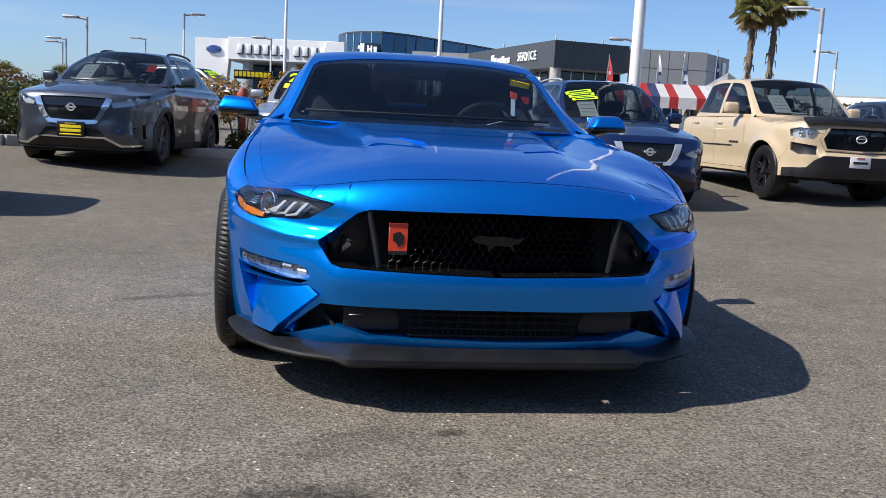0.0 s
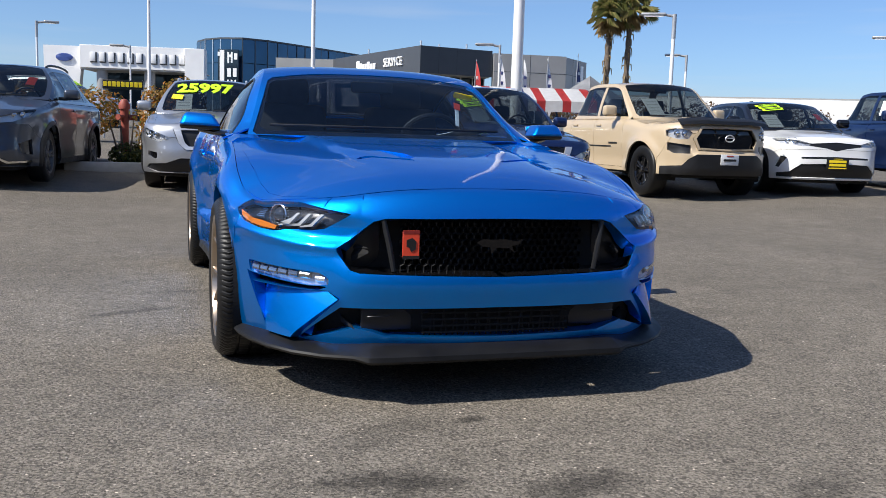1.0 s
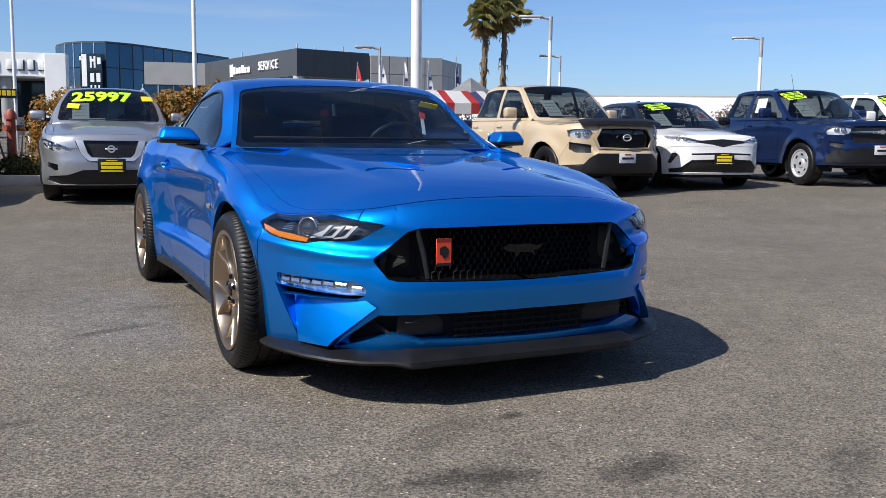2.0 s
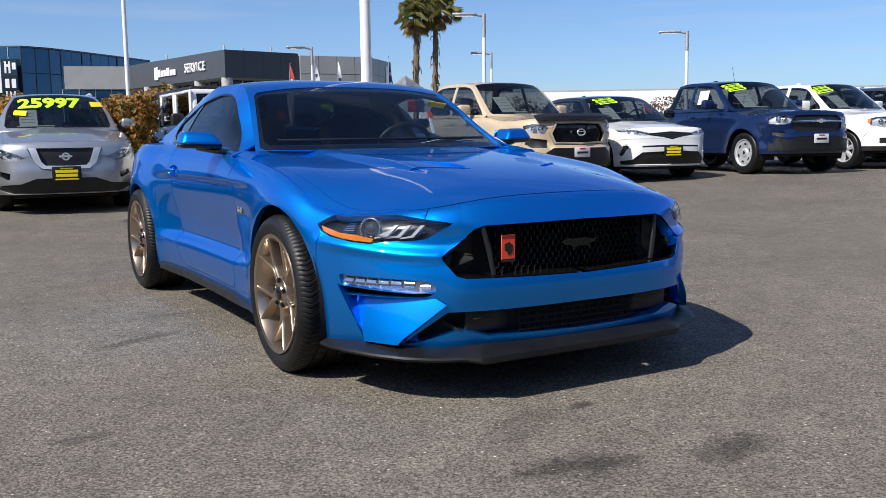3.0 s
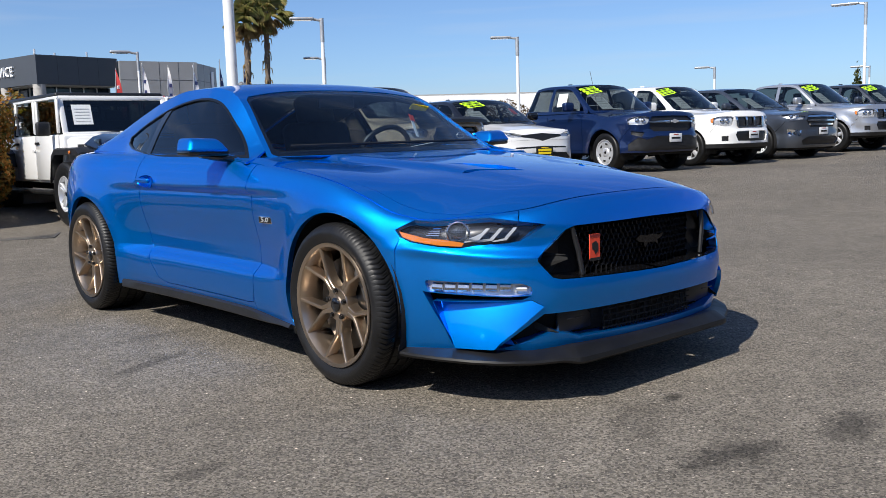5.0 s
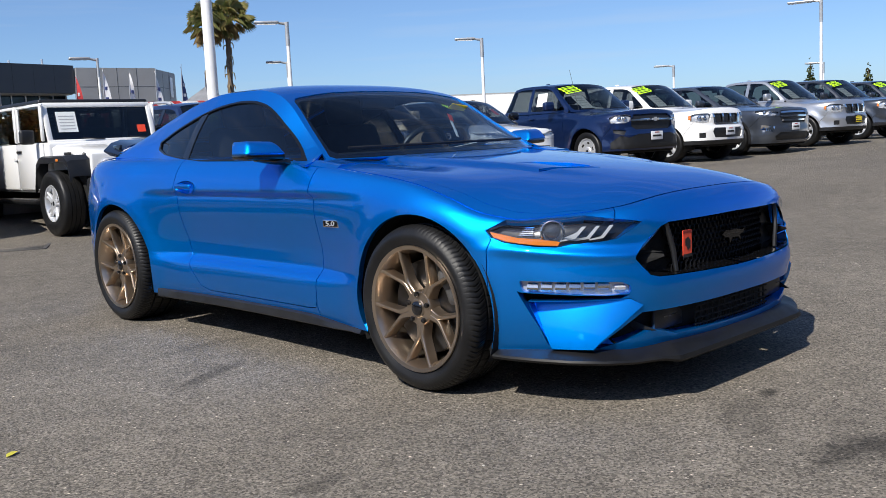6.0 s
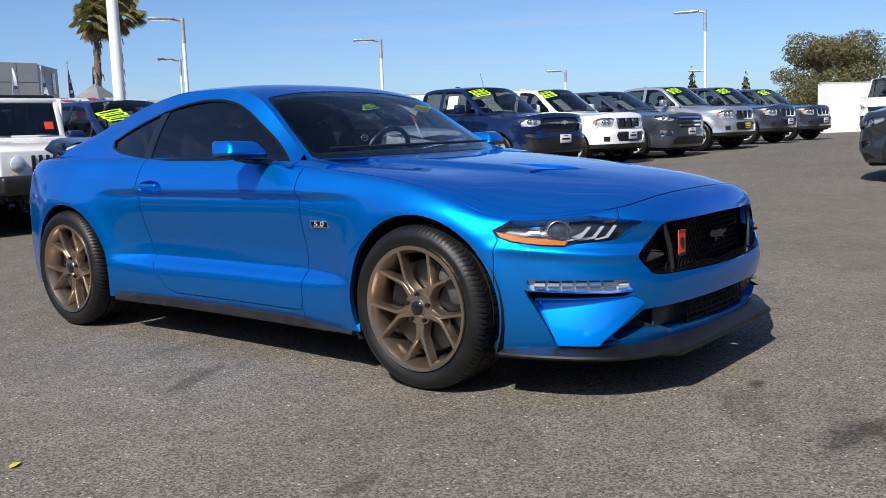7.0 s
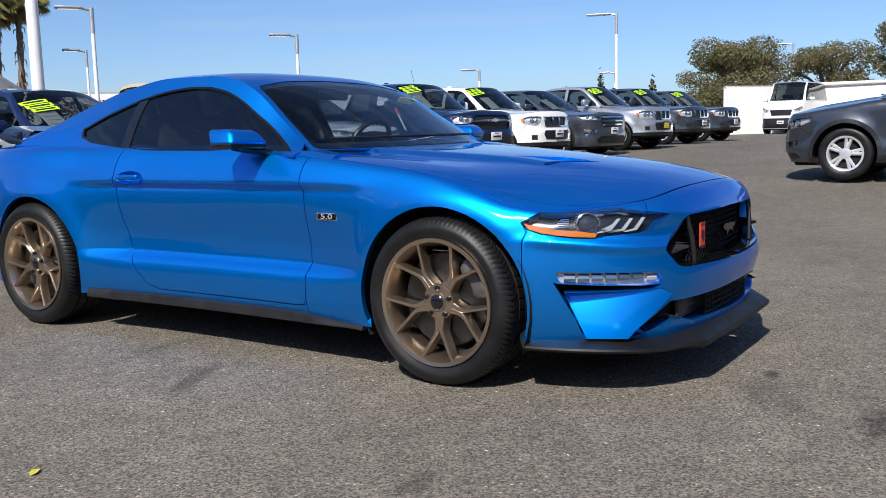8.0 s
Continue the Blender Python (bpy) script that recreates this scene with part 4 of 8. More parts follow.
        turn.translation = (sgn * (b0.x + 0.0085), 0.585, 0.672)
        bmesh.ops.transform(bm, matrix=turn @ Matrix.Diagonal((1.75, 1, 1, 1)), verts=bm.verts)
        part("badge_digits", bm, SILVER, bd)
        # wheels
        wheel(car, 0.945, 0.0, 0.345, 0.345, 0.266, 0.262, BRONZE, "y5", not mir, spin=-36)
        wheel(car, 0.955, 2.72, 0.345, 0.345, 0.266, 0.285, BRONZE, "y5", not mir, spin=-36)
    panel("rear_bumper", co, got["rear_bumper"], band, BLUE, car, both=True, lip=0.03, **kw)

    # bonnet, cowl and boot lid out of the top
    edge = [(p.x, p.y) for p in (band(s, zt(s)) for s in s_list)]
    edge[0], edge[-1] = (0.0, edge[0][1]), (0.0, edge[-1][1])
    edge = edge + [(-0.02, edge[-1][1]), (-0.02, edge[0][1])]
    edge = [p for i, p in enumerate(edge) if i == 0 or math.hypot(p[0] - edge[i - 1][0], p[1] - edge[i - 1][1]) > 1e-5]
    outer_t = [(max(x, 0.0), y) for x, y in edge[:-2]]
    cowl = [(-0.1, 0.618), (0.2, 0.632), (0.45, 0.675), (0.62, 0.728), (0.705, 0.778)]
    hood = [(-0.1, -1.2), (0.4, -1.2), (0.62, -0.9)] + [(0.60, -0.72), (0.72, -0.555), (0.765, -0.42), (0.785, -0.27), (0.803, -0.05), (0.808, 0.2), (0.79, 0.45), (0.755, 0.70)] + cowl[::-1]
    slot = [(0.355, -0.20), (0.19, -0.345), (0.175, -0.375), (0.185, -0.385), (0.36, -0.235), (0.375, -0.215)]
    scoop = [(0.392, 0.02), (0.385, -0.16), (0.358, -0.197), (0.192, -0.342), (0.165, -0.31), (0.165, -0.20), (0.24, -0.06)]
    pit = [(-0.1, 0.90), (0.55, 1.02), (0.70, 1.15), (0.72, 2.0), (0.62, 2.5), (0.50, 2.75), (-0.1, 2.75)]
    cot, gott = cut_patch(outer_t, [("slot", slot), ("scoop", scoop), ("hood", hood), ("pit", pit), ("tray", [(-0.1, 0.55), (0.69, 0.55), (0.69, 0.90), (0.60, 1.10), (-0.1, 1.10)])], frange(0, 0.9, 0.03), lambda u: frange(-0.95, 3.9, 0.03), 0.025)

    def scoop_top(x, y):
        p = S.top_point(x, y)
        p.z -= 0.010 * smooth01(y + 0.55 * (x - 0.27), 0.02, -0.28)
        return p

    def slot_top(x, y):
        p = S.top_point(x, y)
        p.z -= 0.022
        return p
    panel("bonnet", cot, gott["hood"], S.top_point, BLUE, car, both=True, normal_of=up, gap=0.0013)
    for mir in (True, False):
        panel("bonnet_vent", cot, gott["scoop"], scoop_top, BLUE, car, mirror=mir, normal_of=up, gap=-0.001, lip=0)
        panel("vent_slot", cot, gott["slot"], slot_top, GLOSS_BLACK, car, mirror=mir, normal_of=up, gap=-0.006, lip=0)
    panel("cowl_tray", cot, gott["tray"], S.top_point, BLACK, car, both=True, normal_of=up, gap=-0.004, push=-0.012, lip=0)
    panel("rear_deck", cot, gott[""], S.top_point, BLUE, car, both=True, normal_of=up, gap=0.0005)
    panel("wing_flange", cot, gott[""], S.top_point, BLUE, car, both=True, normal_of=up, gap=-0.006, push=-0.005, lip=0)
    # cabin: screen, roof, rear glass
    wind = [(0.004, -0.1), (0.004, 0.94), (0.018, 0.970), (0.16, 0.962), (0.325, 0.945), (0.346, 0.91), (0.354, 0.5), (0.357, -0.1)]
    back = [(0.66, -0.1), (0.665, 0.78), (0.68, 0.83), (0.93, 0.83), (0.95, 0.78), (0.96, -0.1)]
    coc, gotc = cut_patch([(0, 0), (1, 0), (1, 1), (0, 1)], [("wind", wind), ("back", back)], frange(0, 1, 0.018), lambda u: frange(0, 1, 0.05), 0.02)
    out_c = lambda p: Vector((p.x * 0.6, (p.y - 1.9) * 0.4, p.z - 0.5))
    panel("roof", coc, gotc[""], hero_cabin, BLUE, car, both=True, normal_of=out_c, gap=0.0, lip=0.015)
    panel("headliner", coc, gotc[""], hero_cabin, WELL, car, both=True, normal_of=out_c, gap=0.0, push=-0.022, lip=0)
    g = panel("windscreen", coc, gotc["wind"], hero_cabin, SCREEN_GLASS, car, "dark tinted windscreen", both=True, normal_of=out_c, gap=0.002, push=-0.003, lip=0.004)
    g2 = panel("rear_window", coc, gotc["back"], hero_cabin, PRIVACY_GLASS, car, "dark tinted rear window", both=True, normal_of=out_c, gap=0.002, push=-0.003, lip=0.004)
    # black band round the screen's edge
    cof, gotf = cut_patch([(0.004, 0.0), (0.357, 0.0), (0.354, 0.5), (0.346, 0.91), (0.325, 0.945), (0.16, 0.962), (0.018, 0.970), (0.004, 0.94)], [("in", [(0.035, -0.1), (0.035, 0.89), (0.06, 0.935), (0.31, 0.92), (0.328, 0.88), (0.335, -0.1)])], frange(0, 1, 0.02), lambda u: frange(0, 1, 0.05), 0.02)
    panel("screen_border", cof, gotf[""], hero_cabin, GLOSS_BLACK, car, both=True, normal_of=out_c, gap=0.003, push=-0.009, lip=0)
    # flanks
    ys = frange(0.80, 3.25, 0.05)
    dom = [(y, HERO_BELT(y)[1] - 0.015) for y in ys] + [(y, HERO_RAIL_Y(y)[1]) for y in reversed(ys) if HERO_RAIL_Y(y)[1] > HERO_BELT(y)[1]]
    arch = spline([(0.86, 0.956), (1.13, 1.112), (1.33, 1.214), (1.45, 1.254), (1.58, 1.276), (1.70, 1.281), (1.85, 1.271), (2.06, 1.231), (2.30, 1.164), (2.53, 1.085)])
    dlo = rounded([(0.905, 0.970)] + [(y, arch(y) - 0.004) for y in frange(0.94, 2.52, 0.04)] + [(2.50, 1.05), (2.38, 1.022), (1.90, 0.978)], 0.008)
    trim = rounded([(0.850, 0.956)] + [(y, arch(y) + 0.007) for y in frange(0.94, 2.54, 0.04)] + [(2.525, 1.043), (2.39, 1.014), (1.90, 0.970)], 0.008)
    cod, gotd = cut_patch(dom, [("glass_out", [(-1, -1)] * 3), ("pillar", [(1.992, 0.982), (2.065, 0.99), (2.085, 1.228), (2.01, 1.243)]), ("dlo", dlo), ("trim", trim)], frange(0.8, 3.25, 0.04), lambda u: frange(0.9, 1.36, 0.03), 0.03)
    glass_f = [f for f in gotd["dlo"] if sum(cod[i].x for i in f) / 3 < 2.03]
    glass_r = [f for f in gotd["dlo"] if sum(cod[i].x for i in f) / 3 >= 2.03]
    out_f = lambda p: Vector((1, 0, 0.2))
    for mir in (True, False):
        panel("roof_pillar", cod, gotd[""], hero_flank, BLUE, car, mirror=mir, normal_of=out_f, gap=0.0, lip=0.01)
        bm = bmesh.new()
        grid = []
        for y in frange(0.60, 1.02, 0.03):
            k = smooth01(y, 0.60, 0.80)
            row = []
            for i in range(9):
                x = 0.690 + (0.838 - 0.690) * i / 8
                z = S.top(x, y) + 0.0035 - 0.006 * (1 - k)
                row.append(bm.verts.new((x, y, max(z, 0.9575 - 0.9 * max(0.0, x - 0.805) - 0.02 * (1 - k)))))
            grid.append(row)
        for p, q in zip(grid, grid[1:]):
            for i in range(8):
                bm.faces.new((p[i], p[i + 1], q[i + 1], q[i]))
        ext = bmesh.ops.extrude_face_region(bm, geom=bm.faces[:])["geom"]
        bmesh.ops.translate(bm, vec=(0, 0, -0.03), verts=[v for v in ext if isinstance(v, bmesh.types.BMVert)])
        part("pillar_foot", mirror_bm(bm) if mir else bm, BLUE, car, sharp=60)
        panel("pillar_lining", cod, gotd[""], hero_flank, WELL, car, mirror=mir, normal_of=out_f, gap=0.0, push=-0.02, lip=0)
        panel("window_trim", cod, gotd["trim"], hero_flank, TRIM_BLACK, car, mirror=mir, normal_of=out_f, gap=0.0, push=0.002, lip=0.01)
        panel("window_post", cod, gotd["pillar"], hero_flank, GLOSS_BLACK, car, mirror=mir, normal_of=out_f, gap=0.0, push=-0.002, lip=0.01)
        panel("door_window", cod, glass_f, hero_flank, HERO_GLASS, car, "tinted door window", mirror=mir, normal_of=out_f, gap=0.0, push=-0.006, lip=0.004)
        panel("quarter_window", cod, glass_r, hero_flank, PRIVACY_GLASS, car, "tinted quarter window", mirror=mir, normal_of=out_f, gap=0.0, push=-0.006, lip=0.004)

    # grille: dark tray, honeycomb, two struts, emblem and card
    panel("grille_tray", co, got["grille"], band, WELL, car, both=True, push=-0.10, gap=-0.01, lip=0, **kw)
    bm = bmesh.new()
    ring = [p for p in densify(grille, 0.03) if p[0] >= 0]
    for sgn in (-1, 1):
        prev = None
        for s, z in ring:
            p = band(s, z)
            a = bm.verts.new((sgn * p.x, p.y + 0.002, p.z))
            b = bm.verts.new((sgn * p.x * 0.97, p.y + 0.10, 0.58 + (p.z - 0.58) * 0.9))
            if prev and (prev[0].co - a.co).length < 0.2:
                bm.faces.new((prev[0], a, b, prev[1]))
            prev = (a, b)
    part("grille_frame", bm, GLOSS_BLACK, car)
    bm = bmesh.new()
    hexr, wall = 0.0155, 0.0035
    dx, dz = hexr * math.sqrt(3), hexr * 1.5
    for j in range(-1, 12):
        for i in range(-13, 14):
            cx = dx * (i + 0.5 * (j % 2))
            cz = 0.495 + dz * j
            if abs(cx) > 0.335 or not 0.485 < cz < 0.675:
                continue
            y0 = -0.850 + 0.22 * cx * cx
            o = [bm.verts.new((cx + (hexr - 0.0005) * math.cos(a), y0, cz + (hexr - 0.0005) * math.sin(a))) for a in (math.pi / 6 + math.pi / 3 * k for k in range(6))]
            q = [bm.verts.new((cx + (hexr - wall) * math.cos(a), y0 - 0.003, cz + (hexr - wall) * math.sin(a))) for a in (math.pi / 6 + math.pi / 3 * k for k in range(6))]
            w = [bm.verts.new((cx + (hexr - wall) * math.cos(a), y0 + 0.022, cz + (hexr - wall) * math.sin(a))) for a in (math.pi / 6 + math.pi / 3 * k for k in range(6))]
            for k in range(6):
                bm.faces.new((o[k], o[(k + 1) % 6], q[(k + 1) % 6], q[k]))
                bm.faces.new((q[k], q[(k + 1) % 6], w[(k + 1) % 6], w[k]))
    tagged(link_mesh("grille_mesh", bm, MESH_BLACK, car, "", True, 25), kind="stuff")
    for sgn in (-1, 1):
        part("grille_strut", tube_bm([(sgn * 0.405, -0.853, 0.672), (sgn * 0.385, -0.868, 0.58), (sgn * 0.368, -0.872, 0.488)], [0.010, 0.011, 0.009], 8), SATIN_BLACK, car)
        part("grille_cheek", box_bm(sgn * 0.465, -0.765, 0.575, 0.13, 0.03, 0.17, 0.01, 2), MESH_BLACK, car)
    # plain running shape of the emblem
    shape = [(-0.085, 0.010), (-0.06, 0.024), (-0.03, 0.020), (0.02, 0.022), (0.06, 0.014), (0.085, 0.022), (0.07, 0.002), (0.045, -0.004), (0.055, -0.03), (0.035, -0.012), (-0.01, -0.010), (-0.03, -0.032), (-0.035, -0.008), (-0.065, -0.004)]
    bm = prism_bm(shape, 0, 0.012, m=pose(0.0, -0.884, 0.585, 90, 0, 0))
    part("grille_emblem", bm, material("smoked_chrome", (0.045, 0.045, 0.05), 0.2, 1.0), car, "smoked chrome emblem")
    tag = part("grille_card", box_bm(-0.312, -0.884, 0.590, 0.058, 0.004, 0.098, 0.001, 1, m=None), ORANGE, car, "orange card with black print")
    part("card_print", prism_bm([(-0.016, 0.018), (0.004, 0.026), (0.018, 0.012), (0.016, -0.016), (0.0, -0.026), (-0.006, -0.010), (-0.016, -0.006)], 0, 0.001, m=pose(-0.312, -0.8865, 0.586, 90, 0, 0)), INK, tag)
    part("card_base", box_bm(-0.312, -0.8865, 0.5405, 0.058, 0.001, 0.012, 0), INK, tag)
    part("card_top", box_bm(-0.312, -0.8865, 0.633, 0.058, 0.001, 0.012, 0), material("dark_red_card", (0.25, 0.02, 0.015), 0.5), tag)

    # lower intake and splitter
    panel("intake_tray", co, got["intake"], band, WELL, car, both=True, push=-0.06, gap=-0.01, lip=0, **kw)
    bm = bmesh.new()
    for k in range(4):
        z = 0.262 + 0.024 * k
        tube_bm([(-0.27, -0.885, z), (0, -0.896, z), (0.27, -0.885, z)], 0.004, 6, bm)
    for k in range(27):
        x = -0.26 + 0.02 * k
        tube_bm([(x, -0.893 + 0.15 * x * x, 0.25), (x + (0.01 if k % 2 else -0.01), -0.893 + 0.15 * x * x, 0.35)], 0.003, 4, bm)
    tagged(link_mesh("intake_mesh", bm, WELL, car, "", True, 40), kind="stuff")
    for sgn in (-1, 1):
        part("intake_blank", box_bm(sgn * 0.385, -0.835, 0.308, 0.19, 0.02, 0.085, 0.008, 2, m=None), BLACK, car)
        # slim metal bar added in place of a highlight on the intake
        part("intake_trim", box_bm(sgn * 0.42, -0.875, 0.325, 0.085, 0.006, 0.004, 0.0015, 1), STEEL, car)
    sp = [(0.0, -0.955), (0.25, -0.954), (0.42, -0.950), (0.462, -0.946), (0.474, -0.938), (0.515, -0.905), (0.62, -0.856), (0.72, -0.785), (0.80, -0.685), (0.855, -0.56), (0.883, -0.45), (0.892, -0.372)]
    bm = bmesh.new()
    rows_ = []
    full = [(-x, y) for x, y in reversed(sp[1:])] + sp
    for x, y in full:
        ax = abs(x)
        dip = 0.009 * (1 - smooth01(ax, 0.462, 0.512))
        inn = 0.90
        ix, iy = x * inn, y + 0.10 - 0.04 * smooth01(ax, 0.6, 0.88)
        zz = 0.192 + 0.012 * smooth01(ax, 0.6, 0.89)
        top = 0.029 - 0.020 * smooth01(ax, 0.48, 0.60)
        rows_.append([bm.verts.new(p) for p in ((x * (0.955 + 0.02 * smooth01(ax, 0.50, 0.60)), y + 0.045 - 0.020 * smooth01(ax, 0.50, 0.60), zz + top), (x, y, zz - 0.004), (x * 1.003, y - 0.003, zz - 0.012 - dip), (x * 0.997, y + 0.006, zz - 0.022 - dip), (ix, iy, zz - 0.020), (ix, iy, zz + 0.034))])
    for a, b in zip(rows_, rows_[1:]):
        for i in range(6):
            bm.faces.new((a[i], a[(i + 1) % 6], b[(i + 1) % 6], b[i]))
    bm.faces.new(rows_[0])
    bm.faces.new(rows_[-1])
    part("front_splitter", bm, SPLITTER, car, "dark grey plastic front splitter", sharp=35)
    part("underbody", box_bm(0, 1.58, 0.235, 1.36, 3.9, 0.10, 0.03, 2), WELL, car)
    part("undertray", prism_bm([(-0.80, -0.30), (0.80, -0.30), (0.74, -0.50), (0.60, -0.68), (0.44, -0.80), (-0.44, -0.80), (-0.60, -0.68), (-0.74, -0.50)], 0.196, 0.208), WELL, car)
    # wipers
    for x0, x1, y0 in ((-0.62, 0.02, 0.80), (-0.02, 0.56, 0.70)):
        pts = []
        for k in range(7):
            x = x0 + (x1 - x0) * k / 6
            b = abs(x) / 0.735
            q = hero_cabin(0.045, min(b, 0.95))
            pts.append((x, q.y - 0.035, q.z + 0.012))
        part("wiper", tube_bm(pts, 0.007, 6), SATIN_BLACK, car)
    # aerial fin, rear spoiler
    bm = bmesh.new()
    ring = []
    for k in range(15):
        x = -0.66 + 1.32 * k / 14
        t = abs(x) / 0.66
        yy, zz = 3.42 - 0.22 * t ** 3, 1.095 - 0.07 * max(0, t - 0.8) / 0.2
        ring.append([bm.verts.new((x, yy + a, zz + b)) for a, b in ((0.0, 0.0), (0.10, 0.016), (0.22, 0.036), (0.225, 0.028), (0.12, -0.004), (0.02, -0.014))])
    for a, b in zip(ring, ring[1:]):
        for i in range(6):
            bm.faces.new((a[i], a[(i + 1) % 6], b[(i + 1) % 6], b[i]))
    bm.faces.new(ring[0])
    bm.faces.new(ring[-1])
    part("rear_spoiler", bm, GLOSS_BLACK, car, "gloss black rear spoiler blade")
    for sgn in (-1, 1):
        part("spoiler_post", box_bm(sgn * 0.60, 3.33, 1.055, 0.018, 0.11, 0.075, 0.006, 2), GLOSS_BLACK, car)
    # interior
    part("dashboard", box_bm(0, 1.03, 0.90, 1.36, 0.42, 0.16, 0.05, 3), SATIN_BLACK, car)
    part("cabin_floor", box_bm(0, 1.95, 0.42, 1.5, 2.2, 0.10, 0.03, 2), WELL, car)
    for sgn in (-1, 1):
        part("seat_base", box_bm(sgn * 0.36, 1.62, 0.56, 0.50, 0.52, 0.18, 0.05, 3), CLOTH, car)
        bm = box_bm(0, 0, 0.31, 0.48, 0.13, 0.62, 0.055, 3, m=pose(sgn * 0.36, 1.92, 0.56, -18, 0, 0))
        sb = part("seat_back", bm, CLOTH, car)
        bm = box_bm(0, 0, 0.70, 0.27, 0.09, 0.19, 0.04, 3, m=pose(sgn * 0.36, 1.92, 0.56, -16, 0, 0))
        part("headrest", bm, CLOTH, sb)
        part("door_card", box_bm(sgn * 0.79, 1.4, 0.68, 0.05, 1.2, 0.5, 0.02, 2), SATIN_BLACK, car)
    part("parcel_shelf", box_bm(0, 2.92, 0.93, 1.2, 0.75, 0.06, 0.02, 2), WELL, car)
    part("rear_seat", box_bm(0, 2.5, 0.72, 1.2, 0.14, 0.5, 0.05, 3), CLOTH, car)
    bm = bmesh.new()
    n = 28
    loop = [(0.36 + 0.185 * math.cos(2 * math.pi * k / n), 1.36 - 0.07 * math.sin(2 * math.pi * k / n), 0.93 + 0.170 * math.sin(2 * math.pi * k / n)) for k in range(n + 1)]
    tube_bm(loop, 0.016, 8, bm, cap=False)
    box_bm(0.36, 1.37, 0.92, 0.16, 0.05, 0.10, 0.02, 2, bm=bm)
    box_bm(0.36, 1.37, 0.925, 0.35, 0.02, 0.03, 0.006, 1, bm=bm)
    part("steering_wheel", bm, BLACK, car)
    part("inner_mirror", box_bm(0.0, 1.30, 1.245, 0.23, 0.03, 0.065, 0.014, 3), SATIN_BLACK, car)
    tagstrip = part("hanging_tag", box_bm(0, 0, 0, 0.026, 0.003, 0.15, 0.001, 1, m=pose(0.47, 1.20, 1.10, -30, 14, 12)), PAPER, car, "white paper tag hanging inside the windscreen")
    part("tag_head", box_bm(0, -0.004, 0.06, 0.045, 0.003, 0.045, 0.001, 1, m=pose(0.47, 1.20, 1.10, -30, 14, 12)), ORANGE, tagstrip)
    part("paper_sheet", box_bm(0, 0, 0, 0.20, 0.28, 0.003, 0.001, 1, m=pose(0.40, 1.0, 0.985, -8, 0, 15)), PAPER, car, "white paper sheet on the dashboard")
    part("screen_sticker", box_bm(0, 0, 0, 0.11, 0.002, 0.05, 0, m=pose(0.495, 1.180, 1.212, 57, 10, -14)), YELLOW, car, "yellow sticker inside the windscreen")
    # the body is a little broader than its plan: each half moves outwards
    def broad(x):
        return x + (0.03 if x > 0 else -0.03) * min(1.0, abs(x) / 0.35)
    for o in car.children_recursive:
        if o.type == 'EMPTY':
            o.location.x = broad(o.location.x)
        elif o.parent.type == 'MESH' or o.parent == car:
            for v in o.data.vertices:
                v.co.x = broad(v.co.x)
    car.matrix_world = pose(0.03, 0, 0)
    return car


hero_car()


# ---- parked cars ----
PAINTS = {}


def body_paint(name, colour, metal=0.5, rough=0.32):
    if name not in PAINTS:
        PAINTS[name] = paint(name, colour, metal, rough)
    return PAINTS[name]


def plate(parent, y, z, kind, tilt=0):
    """Number plate or dealer plate: plain bars stand for the print."""
    if kind == "dealer":
        p = part("dealer_plate", box_bm(0, y, z, 0.36, 0.012, 0.20, 0.008, 2), PLATE_BLACK, parent, "black dealer plate with yellow print")
        for dz, w, h in ((0.035, 0.28, 0.040), (-0.018, 0.27, 0.040), (-0.068, 0.29, 0.018), (0.075, 0.15, 0.010)):
            part("print_bar", box_bm(0, y - 0.008, z + dz, w, 0.004, h, 0.003, 1), YELLOW, p)
    else:
        p = part("number_plate", box_bm(0, y, z, 0.31, 0.012, 0.16, 0.008, 2), PLATE_WHITE, parent, "white number plate")
        part("print_bar", box_bm(0, y - 0.008, z - 0.005, 0.22, 0.004, 0.034, 0.003, 1), INK, p)
        part("print_bar", box_bm(0, y - 0.008, z + 0.058, 0.12, 0.004, 0.018, 0.003, 1), material("plate_red", (0.5, 0.06, 0.04), 0.5) if "plate_red" not in bpy.data.materials else bpy.data.materials["plate_red"], p)


class Cabin:
    def __init__(self, rail, roof, belt):
        self.rail, self.roof = spline(rail), spline(roof)
        self.belt = belt
        pts = [(self.rail(i / 50)[1], self.rail(i / 50)[0], self.rail(i / 50)[2]) for i in range(51)]
        keep = [pts[0]]
        for p in pts[1:]:
            if p[0] > keep[-1][0] + 1e-4:
                keep.append(p)
        self.rail_y = spline(keep)

    def top(self, a, b):
        rx, ry, rz = self.rail(a)
        my, mz = self.roof(a)
        k = b * b
        return Vector((rx * b, my + (ry - my) * k, mz + (rz - mz) * (0.4 * k + 0.6 * abs(b) ** 3.4)))

    def flank(self, y, z):
        bx, bz = self.belt(y)
        rx, rz = self.rail_y(y)
        t = (z - bz) / max(rz - bz, 0.03)
        return Vector((bx + (rx - bx) * t + 0.02 * math.sin(math.pi * min(max(t, 0), 1)), y, z))


